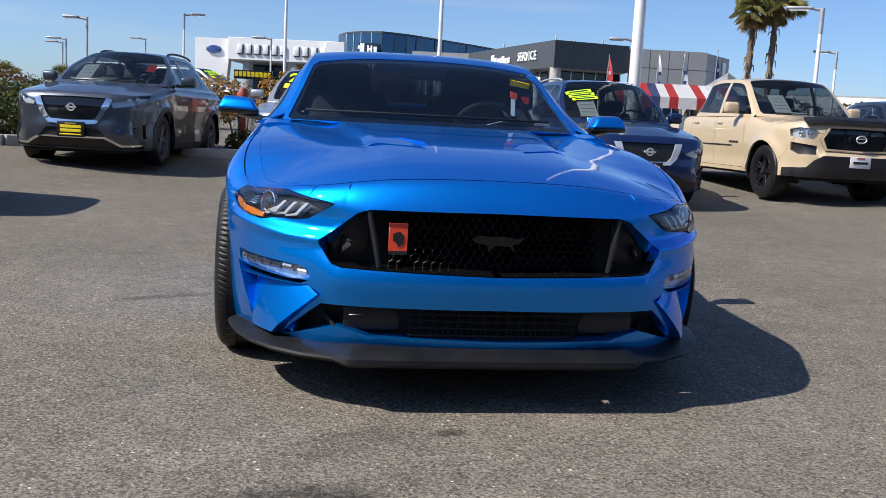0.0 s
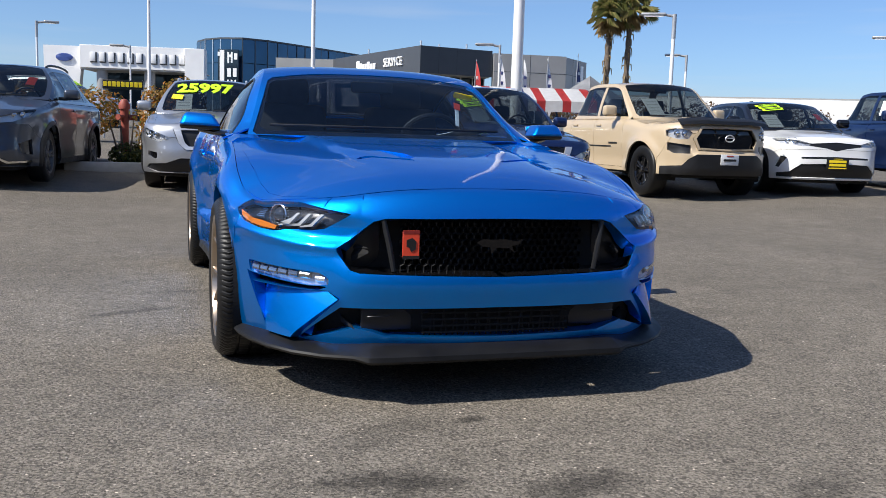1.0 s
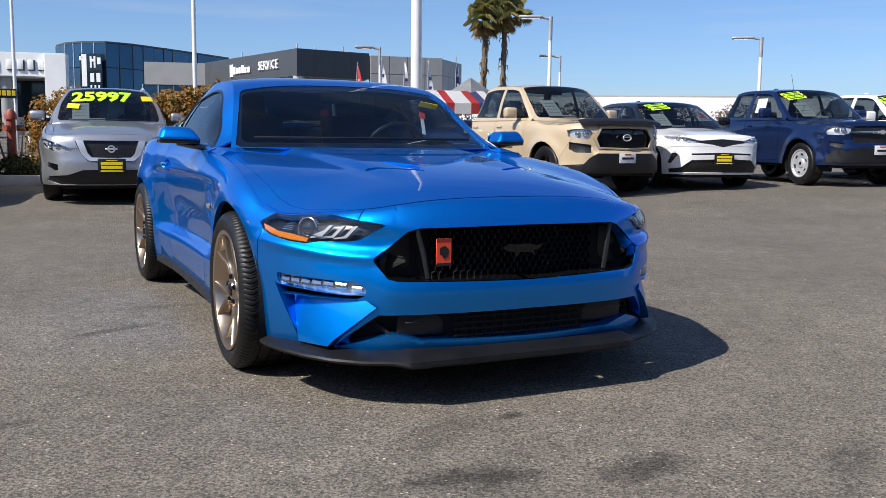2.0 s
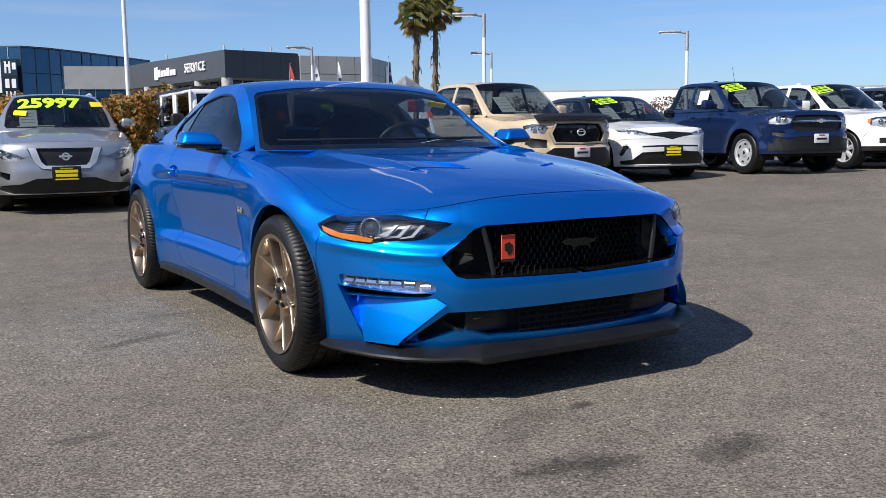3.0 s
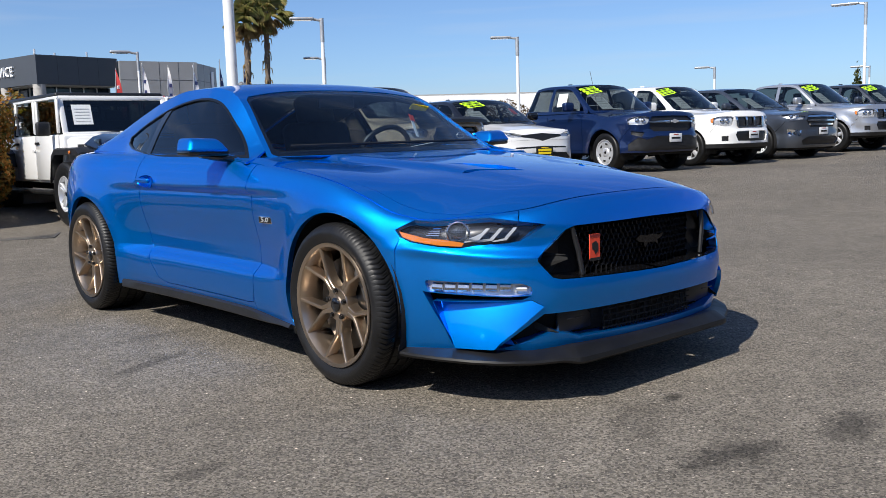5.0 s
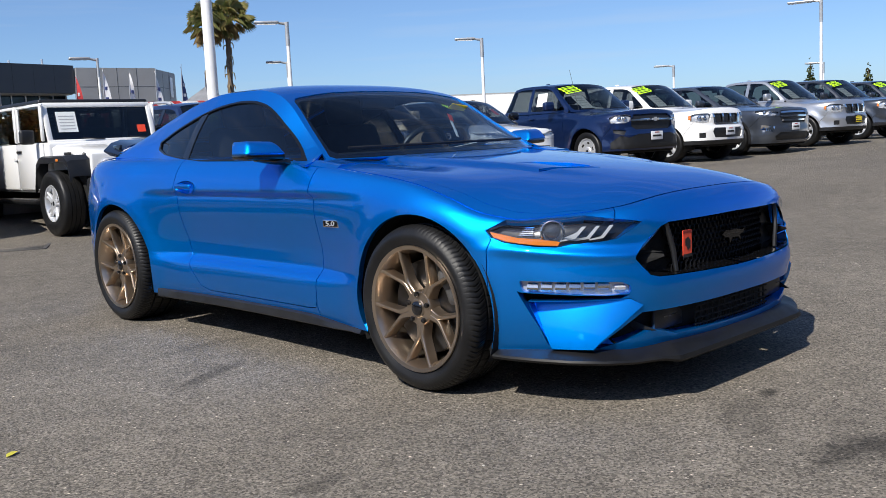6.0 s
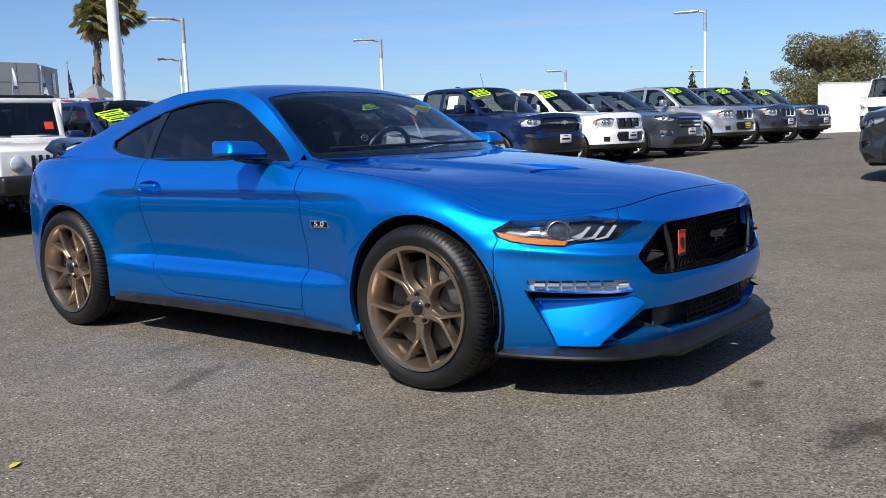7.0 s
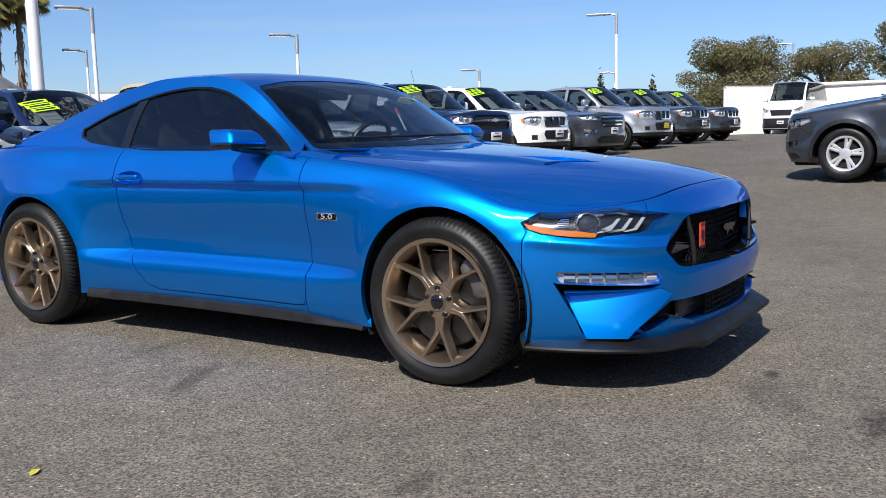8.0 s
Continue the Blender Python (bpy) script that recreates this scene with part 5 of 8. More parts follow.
def parked_car(name, m, label, W, fo, wb, ro, R, z_nose, z_cowl, cowl_y, belt, roof, ws_y, roof_end, tail_y, mat, face, posts, rim=None, wheel_style="split", wheel_mat=None, group="",
               plate_kind="dealer", plate_z=0.55, bed=None, rails=False, cladding=None, clad_z=0.34, sticker=None, price=None, sheet=True, roof_mat=None, mirror_mat=None, top_w=0.72, nose_round=0.20,
               deflector=False, step=0.0, orange=False, handle_mat=None, tyre_w=0.235, bulge=0.03, left_view=False):
    car = empty(name, m, label, "car" if not bed else "pickup truck", group)
    roof_mat, mirror_mat = roof_mat or mat, mirror_mat or mat
    rim = rim or R * 0.66
    L = wb + ro
    nr = nose_round
    plan = [(0, -fo), (0.30 * W, -fo + 0.012), (0.55 * W, -fo + 0.04), (0.75 * W, -fo + 0.55 * nr), (0.88 * W, -fo + 1.25 * nr), (0.955 * W, -fo + 2.1 * nr), (0.985 * W, -0.12), (0.99 * W, 0.2), (0.98 * W, wb * 0.35), (0.98 * W, wb * 0.7), (W * 0.99, wb), (0.97 * W, L - 0.45),
            (0.90 * W, L - 0.16), (0.70 * W, L - 0.04), (0.35 * W, L - 0.005), (0, L)]
    mid = spline([(-fo - 0.05, z_nose - 0.05), (-fo + 0.03, z_nose), (-fo + 0.16, z_nose + 0.05), (cowl_y - 0.5, z_cowl - 0.05), (cowl_y, z_cowl), (cowl_y + 0.6, belt), (tail_y, belt), (L, belt - 0.02)])
    edge = spline([(-fo, 0.03), (-fo + 0.3, 0.06), (-0.1, 0.055), (cowl_y, 0.035), (cowl_y + 0.5, 0.02), (L, 0.03)])

    def drop(x, y):
        t = abs(x) / (0.86 * W)
        return edge(y) * t ** 2.6 - bulge * 0.5 * smooth01(0.62 - t, 0.0, 0.16) * smooth01(y, -fo + 0.1, -fo + 0.6) * (1 - smooth01(y, cowl_y - 0.1, cowl_y + 0.3))
    front = spline([(0.2, 0.10), (0.30, 0.04), (0.42, 0.0), (0.55, 0.0), (0.62, 0.015), (z_nose - 0.12, 0.03), (z_nose, 0.06), (z_nose + 0.3, 0.12)])
    if step:
        front = spline([(0.2, 0.13), (0.36, 0.035), (0.44, 0.0), (0.655, 0.0), (0.695, 0.012), (0.735, step), (z_nose - 0.14, step + 0.012), (z_nose, step + 0.05), (z_nose + 0.3, step + 0.10)])
    sidef = spline([(0.18, 0.07), (0.30, 0.015), (0.42, 0.012), (0.55, 0.022), (0.68, 0.008), (0.80, -0.004), (belt - 0.08, 0.0), (belt + 0.05, 0.03)])

    def side(y, z):
        i = sidef(z)
        for yc in (0.0, wb):
            r = math.hypot(y - yc, z - R)
            i -= bulge * bell(r, R + 0.06, 0.09)
        return i
    S = Shell(plan, lambda s: 0.2, front, side, mid, drop, 0.15 if step else 0.12, 0.085 if step else 0.06)
    band, zt, sy = S.band, S.zt, S.s_of_y
    out_band = lambda p: Vector((p.x, p.y - min(max(p.y, -fo + 0.4), L - 0.4), 0))
    up = lambda p: Vector((0, 0, 1))
    fz = 0.24 if not bed else 0.36
    s_list = frange(0, S.size, 0.06)
    outer = [(s, fz) for s in s_list] + [(s, zt(s) - 0.0005) for s in reversed(s_list)]
    cap = lambda poly: [(s if s > 0 else s, min(z, zt(max(s, 0)) - 0.008)) for s, z in poly]
    ar = R + 0.055
    regions = [(n, cap(poly)) for n, poly, *_ in face]
    regions += [("arch_f", [(sy(y), z) for y, z in circle_poly(0, R, ar, 36)]), ("arch_r", [(sy(y), z) for y, z in circle_poly(wb, R, ar, 36)])]
    doors = []
    for i, (d0, d1) in enumerate(posts):
        regions.append(("door%d" % i, [(sy(d0), 0.30 if not bed else 0.42), (sy(d1 - (0.12 if d1 > wb - R else 0.0)), 0.30 if not bed else 0.42), (sy(d1), 0.62), (sy(d1), 1.6), (sy(d0), 1.6)]))
    if cladding:
        regions.insert(len(face) + 2, ("clad", [(sy(-ar), 0), (sy(L - 0.5), 0), (sy(L - 0.5), clad_z), (sy(-ar), clad_z)]))
        regions.insert(len(face) + 2, ("clad_f", [(sy(y), z) for y, z in circle_poly(0, R, ar + 0.055, 36)]))
        regions.insert(len(face) + 2, ("clad_r", [(sy(y), z) for y, z in circle_poly(wb, R, ar + 0.055, 36)]))
    s_b = sy(-ar * 0.98)
    regions.append(("bumper", [(-0.1, -0.1), (s_b, -0.1), (s_b, 0.60), (s_b - 0.25, z_nose - 0.16), (-0.1, z_nose - 0.14)]))
    regions.append(("fender", [(-0.1, -0.1), (sy(posts[0][0]), -0.1), (sy(posts[0][0]), 1.8), (-0.1, 1.8)]))

    def rows(s):
        t = zt(s)
        return frange(fz, t - 0.1, 0.06) + [t - 0.075, t - 0.045, t - 0.022, t - 0.008]
    us = frange(0, 1.3, 0.05) + frange(1.37, S.size, 0.09)
    co, got = cut_patch(outer, regions, us, rows, 0.05)
    kw = dict(normal_of=out_band)
    if "bumper" in got:
        panel("front_bumper", co, got["bumper"], band, mat, car, both=True, gap=0.002, lip=0.03, **kw)
    for n, poly, pm, push, *opt in face:
        if n not in got:
            continue
        centre = min(s for s, z in poly) <= 0
        nice = n.rstrip("0123456789")
        lab = opt[0] if opt else ""
        if centre:
            ob = panel(nice, co, got[n], band, pm, car, lab, both=True, push=push, gap=-0.004 if push < 0 else 0.002, lip=0.02 if push >= 0 else 0, **kw)
        else:
            for mir in (True, False):
                ob = panel(nice, co, got[n], band, pm, car, lab, mirror=mir, push=push, gap=-0.004 if push < 0 else 0.002, lip=0.02 if push >= 0 else 0, **kw)
                if nice == "headlight":
                    ob.visible_shadow = False
                    panel("lamp_bowl", co, got[n], band, SILVER, ob, mirror=mir, push=-0.05, gap=-0.004, lip=0, **kw)
                    cs = sum(s for s, z in poly) / len(poly)
                    cz = sum(z for s, z in poly) / len(poly)
                    for ds in (-0.07, 0.06):
                        c = band(cs + ds, cz)
                        x, y, nx, ny = S.plan_at(cs + ds)
                        bm = lathe_bm([(0.0, 0.03), (0.02, 0.026), (0.034, 0.012), (0.042, 0.02), (0.046, 0.0)], 12)
                        bmesh.ops.transform(bm, matrix=Matrix.Translation(c - Vector((nx, ny, 0)) * 0.045) @ Vector((nx, ny, 0)).to_track_quat('X', 'Z').to_matrix().to_4x4(), verts=bm.verts)
                        part("lamp_reflector", mirror_bm(bm) if mir else bm, CHROME, ob)
    for mir in (True, False):
        sgn = -1 if mir else 1
        panel("fender", co, got["fender"], band, mat, car, mirror=mir, gap=0.002, lip=0.03, **kw)
        panel("rear_quarter", co, got[""], band, mat, car, mirror=mir, gap=0.002, lip=0.03, **kw)
        for i, (d0, d1) in enumerate(posts):
            dr = panel("door", co, got["door%d" % i], band, mat, car, mirror=mir, gap=0.004, lip=0.02, **kw)
            p = band(sy(d1 - 0.17), belt - 0.13)
            part("door_handle", box_bm(sgn * (p.x + 0.012), d1 - 0.17, belt - 0.13, 0.02, 0.17, 0.032, 0.009, 2), handle_mat or mat, dr)
        for k in ("clad", "clad_f", "clad_r"):
            if k in got:
                panel("cladding", co, got[k], band, cladding, car, mirror=mir, push=0.006, gap=0, lip=0.02, **kw)
        for yc in (0.0, wb):
            bm = bmesh.new()
            n = 16
            rings = [[bm.verts.new((sgn * xx, yc + rr * math.cos(-0.3 + (math.pi + 0.6) * k / n), R + rr * math.sin(-0.3 + (math.pi + 0.6) * k / n))) for k in range(n + 1)] for xx, rr in ((W - 0.04, ar + 0.02), (W - 0.36, ar + 0.02), (W - 0.38, 0.1))]
            for a, b in zip(rings, rings[1:]):
                for k in range(n):
                    bm.faces.new((a[k], a[k + 1], b[k + 1], b[k]))
            part("wheel_liner", bm, WELL, car)
            wheel(car, W - 0.02, yc, R, R, rim, tyre_w, wheel_mat or SILVER, wheel_style, not mir, spin=17 * yc + 11, rotor=False, n=48, grooves=False)
        # mirror
        bm = box_bm(sgn * (W + 0.09), cowl_y + 0.42, belt + 0.10, 0.22, 0.13, 0.15 if not bed else 0.18, 0.045, 3)
        for v in bm.verts:
            v.co.y += 0.10 * (abs(v.co.x) - W)
        mo = part("door_mirror", bm, mirror_mat, car)
        part("mirror_arm", box_bm(sgn * (W - 0.03), cowl_y + 0.42, belt + 0.04, 0.14, 0.06, 0.05, 0.015, 2), BLACK, mo)
    part("underbody", box_bm(0, (L - fo) / 2, fz + 0.03, 2 * W - 0.5, L + fo - 0.4, 0.16, 0.04, 2), WELL, car)

    # top of the body
    edge_pts = [(max(p.x, 0.0), p.y) for p in (band(s, zt(s)) for s in s_list)]
    edge_pts[0], edge_pts[-1] = (0.0, edge_pts[0][1]), (0.0, edge_pts[-1][1])
    hoodp = [(-0.1, -fo - 0.2), (0.9 * W, -fo - 0.2), (0.80 * W, -fo + 0.45), (0.82 * W, 0.0), (0.80 * W, cowl_y - 0.1), (0.4 * W, cowl_y - 0.2), (-0.1, cowl_y - 0.22)]
    pit = [(-0.1, cowl_y + 0.2), (0.6 * W, cowl_y + 0.4), (0.80 * W, cowl_y + 0.7), (0.80 * W, tail_y - 0.25), (-0.1, tail_y - 0.2)]
    regs = [("hood", hoodp), ("pit", pit)]
    if bed:
        regs.append(("bed", [(-0.1, tail_y + 0.08), (0.86 * W, tail_y + 0.08), (0.86 * W, L - 0.10), (-0.1, L - 0.10)]))
    cot, gott = cut_patch(edge_pts, regs, frange(0, W, 0.07), lambda u: frange(-fo, L, 0.07), 0.06)
    panel("bonnet", cot, gott["hood"], S.top_point, mat, car, both=True, normal_of=up, gap=0.003)
    panel("body_top", cot, gott[""], S.top_point, mat, car, both=True, normal_of=up, gap=0.0, lip=0.02)
    if bed:
        panel("bed_floor", cot, gott["bed"], S.top_point, WELL, car, both=True, normal_of=up, push=-0.45, gap=-0.01, lip=0)
        bm = bmesh.new()
        w2, y0, y1 = 0.86 * W, tail_y + 0.08, L - 0.10
        cs = [bm.verts.new((x, y, z)) for z in (belt - 0.5, belt - 0.01) for x, y in ((-w2, y0), (w2, y0), (w2, y1), (-w2, y1))]
        for i in range(4):
            bm.faces.new((cs[i], cs[(i + 1) % 4], cs[4 + (i + 1) % 4], cs[4 + i]))
        part("bed_liner", bm, BLACK, car)
    # cabin
    midy = (ws_y + roof_end) / 2
    tw = top_w * W
    rail = [(0.0, 0.86 * W, cowl_y + 0.02, z_cowl - 0.02), (0.15, 0.80 * W, cowl_y + 0.02 + 0.5 * (ws_y - cowl_y), z_cowl + 0.52 * (roof - z_cowl) - 0.05), (0.3, tw, ws_y + 0.05, roof - 0.075), (0.42, tw * 0.99, ws_y + 0.3, roof - 0.045), (0.6, tw * 0.98, midy + 0.2, roof - 0.035),
            (0.8, tw * 0.97, roof_end, roof - 0.075), (0.9, tw * 1.02, roof_end + 0.6 * (tail_y - roof_end), roof - 0.075 - 0.45 * (roof - belt - 0.075)), (1.0, 0.84 * W, tail_y, belt - 0.01)]
    roofl = [(0.0, cowl_y - 0.20, z_cowl - 0.02), (0.15, cowl_y - 0.20 + 0.5 * (ws_y - cowl_y + 0.12), z_cowl + 0.53 * (roof - z_cowl) - 0.02), (0.3, ws_y - 0.08, roof - 0.035), (0.42, ws_y + 0.22, roof - 0.01), (0.6, midy + 0.2, roof), (0.8, roof_end + 0.05, roof - 0.04), (0.9, roof_end + 0.05 + 0.6 * (tail_y - roof_end), roof - 0.04 - 0.47 * (roof - belt)), (1.0, tail_y + 0.06, belt - 0.01)]
    beltf = spline([(cowl_y - 0.1, 0.88 * W, belt - 0.03), (cowl_y + 0.4, 0.90 * W, belt - 0.005), (midy, 0.91 * W, belt), (tail_y, 0.87 * W, belt + 0.005)])
    C = Cabin(rail, roofl, beltf)
    wind = [(0.02, -0.1), (0.02, 0.88), (0.04, 0.92), (0.27, 0.93), (0.285, 0.90), (0.295, -0.1)]
    rear = [(0.83, -0.1), (0.83, 0.84), (0.97, 0.84), (0.98, -0.1)]
    coc, gotc = cut_patch([(0, 0), (1, 0), (1, 1), (0, 1)], [("wind", wind), ("rear", rear)], frange(0, 1, 0.035), lambda u: frange(0, 1, 0.1), 0.04)
    out_c = lambda p: Vector((p.x * 0.6, (p.y - midy) * 0.4, p.z - 0.5))
    panel("roof", coc, gotc[""], C.top, roof_mat, car, both=True, normal_of=out_c, gap=0, lip=0.015)
    panel("windscreen", coc, gotc["wind"], C.top, CAR_GLASS, car, both=True, normal_of=out_c, gap=0.002, push=-0.003, lip=0)
    panel("rear_window", coc, gotc["rear"], C.top, CAR_GLASS, car, both=True, normal_of=out_c, gap=0.002, push=-0.003, lip=0)
    y0, y1 = cowl_y + 0.06, tail_y - 0.01
    ys = frange(y0, y1, 0.06)
    dom = [(y, beltf(y)[1] - 0.02) for y in ys] + [(y, C.rail_y(y)[1]) for y in reversed(ys) if C.rail_y(y)[1] > beltf(y)[1]]
    up_e = [(y, C.rail_y(y)[1] - 0.055) for y in frange(y0, y1, 0.05)]
    up_e = [(y, z) for y, z in up_e if z > beltf(y)[1] + 0.05 and y < tail_y - (0.05 if bed else 0.12)]
    dlo = [(up_e[0][0] - 0.03, beltf(up_e[0][0])[1] + 0.025)] + up_e + [(up_e[-1][0] + 0.03, beltf(up_e[-1][0])[1] + 0.04)]
    cuts = [d1 for d0, d1 in posts if d1 < up_e[-1][0] - 0.1]
    regs = [("post%d" % i, [(c - 0.045, 0.5), (c + 0.045, 0.5), (c + 0.045, 2.5), (c - 0.045, 2.5)]) for i, c in enumerate(cuts)]
    regs = [(n, [(y, z) for y, z in ((p[0][0], beltf(p[0][0])[1] + 0.028), (p[1][0], beltf(p[1][0])[1] + 0.028), (p[1][0], C.rail_y(p[1][0])[1] - 0.058), (p[0][0], C.rail_y(p[0][0])[1] - 0.058))]) for n, p in regs]
    cod, gotd = cut_patch(dom, regs + [("dlo", dlo)], frange(y0, y1, 0.08), lambda u: frange(belt - 0.05, roof, 0.06), 0.05)
    out_f = lambda p: Vector((1, 0, 0.2))
    bounds = [-9] + cuts + [99]
    for mir in (True, False):
        panel("roof_pillar", cod, gotd[""], C.flank, roof_mat, car, mirror=mir, normal_of=out_f, gap=0, lip=0.01)
        for i in range(len(cuts)):
            if "post%d" % i in gotd:
                panel("window_post", cod, gotd["post%d" % i], C.flank, GLOSS_BLACK if not bed else mat, car, mirror=mir, normal_of=out_f, gap=0, push=-0.002, lip=0.01)
        for a, b in zip(bounds, bounds[1:]):
            fs = [f for f in gotd["dlo"] if a <= sum(cod[i].x for i in f) / 3 < b]
            if fs:
                panel("side_window", cod, fs, C.flank, CAR_GLASS, car, mirror=mir, normal_of=out_f, gap=0, push=-0.006, lip=0)
    # inside
    part("dashboard", box_bm(0, cowl_y + 0.25, belt - 0.10, 1.6 * W, 0.45, 0.2, 0.05, 2), SATIN_BLACK, car)
    part("cabin_floor", box_bm(0, (cowl_y + tail_y) / 2 + 0.1, 0.55, 1.6 * W, tail_y - cowl_y - 0.2, 0.1, 0.02, 1), WELL, car)
    rows_y = [cowl_y + 1.25] + ([cowl_y + 2.1] if tail_y - cowl_y > 2.3 else [])
    for yy in rows_y:
        for sgn in (-1, 1):
            sb = part("seat", box_bm(0, 0, 0.32, 0.50, 0.14, 0.66, 0.05, 2, m=pose(sgn * 0.40, yy, belt - 0.48, -14, 0, 0)), TAN_CLOTH if orange else CLOTH, car)
            part("headrest", box_bm(0, 0, 0.75, 0.27, 0.10, 0.18, 0.04, 2, m=pose(sgn * 0.40, yy, belt - 0.48, -12, 0, 0)), TAN_CLOTH if orange else CLOTH, sb)
    n = 16
    loop = [(0.38 + 0.185 * math.cos(2 * math.pi * k / n), cowl_y + 0.62 - 0.07 * math.sin(2 * math.pi * k / n), belt + 0.02 + 0.17 * math.sin(2 * math.pi * k / n)) for k in range(n + 1)]
    part("steering_wheel", tube_bm(loop, 0.016, 6, cap=False), BLACK, car)
    part("inner_mirror", box_bm(0, ws_y - 0.08, roof - 0.16, 0.22, 0.03, 0.06, 0.012, 2), BLACK, car)

    # things on the windscreen
    def on_screen(x, v, lift=0.006):
        a = 0.29 - v * 0.30
        b = min(abs(x) / C.rail(a)[0], 1.0)
        p = C.top(a, b)
        n = (C.top(a + 0.01, b) - p).cross(C.top(a, min(b + 0.02, 1.0)) - p)
        n = n.normalized() if n.length > 0 else Vector((0, -1, 1))
        if n.z < 0:
            n = -n
        return Vector((math.copysign(p.x, x), p.y, p.z)) + Vector((math.copysign(n.x, x) if b > 0.05 else 0, n.y, n.z)) * lift

    def screen_card(nm, x, v, w, h, matl, lean=0.0, lift=0.006, parent=None, lab=""):
        bm = bmesh.new()
        g = []
        ww, hh = 4, 2
        for j in range(hh + 1):
            row = []
            for i in range(ww + 1):
                dx, dv = (i / ww - 0.5) * w, (j / hh - 0.5) * h
                row.append(bm.verts.new(on_screen(x + dx * math.cos(lean) - dv * 0.8 * math.sin(lean), v + dv + dx * math.sin(lean) * 1.2, lift)))
            g.append(row)
        for j in range(hh):
            for i in range(ww):
                bm.faces.new((g[j][i], g[j][i + 1], g[j + 1][i + 1], g[j + 1][i]))
        ext = bmesh.ops.extrude_face_region(bm, geom=bm.faces[:])["geom"]
        bmesh.ops.translate(bm, vec=(0, 0.001, -0.002), verts=[e for e in ext if isinstance(e, bmesh.types.BMVert)])
        return part(nm, bm, matl, parent or car, lab)
    if sticker:
        for k, dv in enumerate((-0.075, 0.0, 0.075)):
            st = screen_card("lime_sticker", sticker[0] + 0.03 * (k - 1), sticker[1] + dv, 0.36, 0.062, LIME, -0.12, lab="lime windscreen sticker with black print")
            screen_card("sticker_print", sticker[0] + 0.03 * (k - 1), sticker[1] + dv, 0.27, 0.026, INK, -0.12, 0.009, st)
    if sheet:
        sh = screen_card("paper_sheet", -0.40, 0.62, 0.24, 0.42, PAPER, 0.0, -0.02, lab="white paper sheet behind the windscreen")
        for k in range(4):
            screen_card("sheet_print", -0.40, 0.50 + 0.08 * k, 0.18, 0.012, PRINT_GREY, 0.0, -0.017, sh)
        screen_card("dash_card", -0.18, 0.85, 0.24, 0.07, PAPER, 0.0, -0.02)
    if orange:
        screen_card("orange_sticker", 0.50, 0.45, 0.12, 0.22, ORANGE, 0.0, -0.01)
    if price:
        bm = text_bm(price, 0.24, 0.003, 0.011)
        wdt = max(v.co.x for v in bm.verts) - min(v.co.x for v in bm.verts)
        for v in bm.verts:
            q = on_screen(v.co.x * 0.86 / wdt - 0.10, 0.29 - v.co.y * 1.35, 0.006 + v.co.z)
            v.co = q
        part("price_text", bm, LIME, car, "large lime price figures on the windscreen")
        for x, v in ((-0.50, 0.52), (0.56, 0.27)):
            screen_card("yellow_seal", x, v, 0.17, 0.13, YELLOW, 0.2 if x < 0 else -0.2)
    if rails:
        for sgn in (-1, 1):
            pts = [(sgn * (tw - 0.05), ws_y + 0.25 + (roof_end - ws_y - 0.2) * t, roof - 0.035 + 0.05 * math.sin(math.pi * t) ** 0.5) for t in [i / 12 for i in range(13)]]
            part("roof_rail", tube_bm(pts, 0.017, 8), SILVER if rails == "silver" else BLACK, car)
    part("aerial_base", box_bm(0, roof_end - 0.25, roof + 0.015, 0.04, 0.12, 0.05, 0.015, 2), roof_mat, car)
    # wipers
    for x0 in (-0.55, 0.05):
        pts = [on_screen(x0 + 0.5 * k / 4, 0.90, 0.02) for k in range(5)]
        part("wiper", tube_bm(pts, 0.008, 5), BLACK, car)
    if deflector:
        bm = bmesh.new()
        strips = []
        for x in frange(-0.80 * W, 0.80 * W, 0.08):
            y = -fo + 0.07 + 0.22 * (abs(x) / W) ** 2.4
            z = S.top(abs(x), y) + 0.012 * (1 - smooth01(abs(x), 0.35, 0.55))
            strips.append([bm.verts.new(p) for p in ((x, y - 0.055, z - 0.040), (x, y - 0.045, z + 0.010), (x, y + 0.03, z + 0.048), (x, y + 0.06, z + 0.052), (x, y + 0.04, z + 0.030), (x, y - 0.02, z - 0.02))])
        for p, q in zip(strips, strips[1:]):
            for i in range(6):
                bm.faces.new((p[i], p[(i + 1) % 6], q[(i + 1) % 6], q[i]))
        bm.faces.new(strips[0])
        bm.faces.new(strips[-1])
        part("bonnet_deflector", bm, SATIN_BLACK, car)
    if plate_kind:
        plate(car, band(0, plate_z).y - 0.025, plate_z, plate_kind)
    return car


def place(x, y, h, dz=0.0):
    return pose(x, y, ground_z(x, y) + dz, 0, 0, h)


WHITE_P = body_paint("white_paint", (0.78, 0.78, 0.77), 0.0, 0.35)
SILVER_P = body_paint("silver_paint", (0.50, 0.51, 0.53), 0.75, 0.34)
GREY_P = body_paint("grey_paint", (0.058, 0.065, 0.080), 0.65, 0.33)
GUN_P = body_paint("gunmetal_paint", (0.080, 0.092, 0.115), 0.65, 0.32)
NAVY_P = body_paint("navy_paint", (0.010, 0.024, 0.095), 0.5, 0.30)
DEEP_P = body_paint("deep_blue_paint", (0.004, 0.017, 0.075), 0.45, 0.30)
SAND_P = body_paint("sand_paint", (0.52, 0.41, 0.27), 0.0, 0.40)
BLACK_P = body_paint("black_paint", (0.010, 0.010, 0.012), 0.3, 0.3)


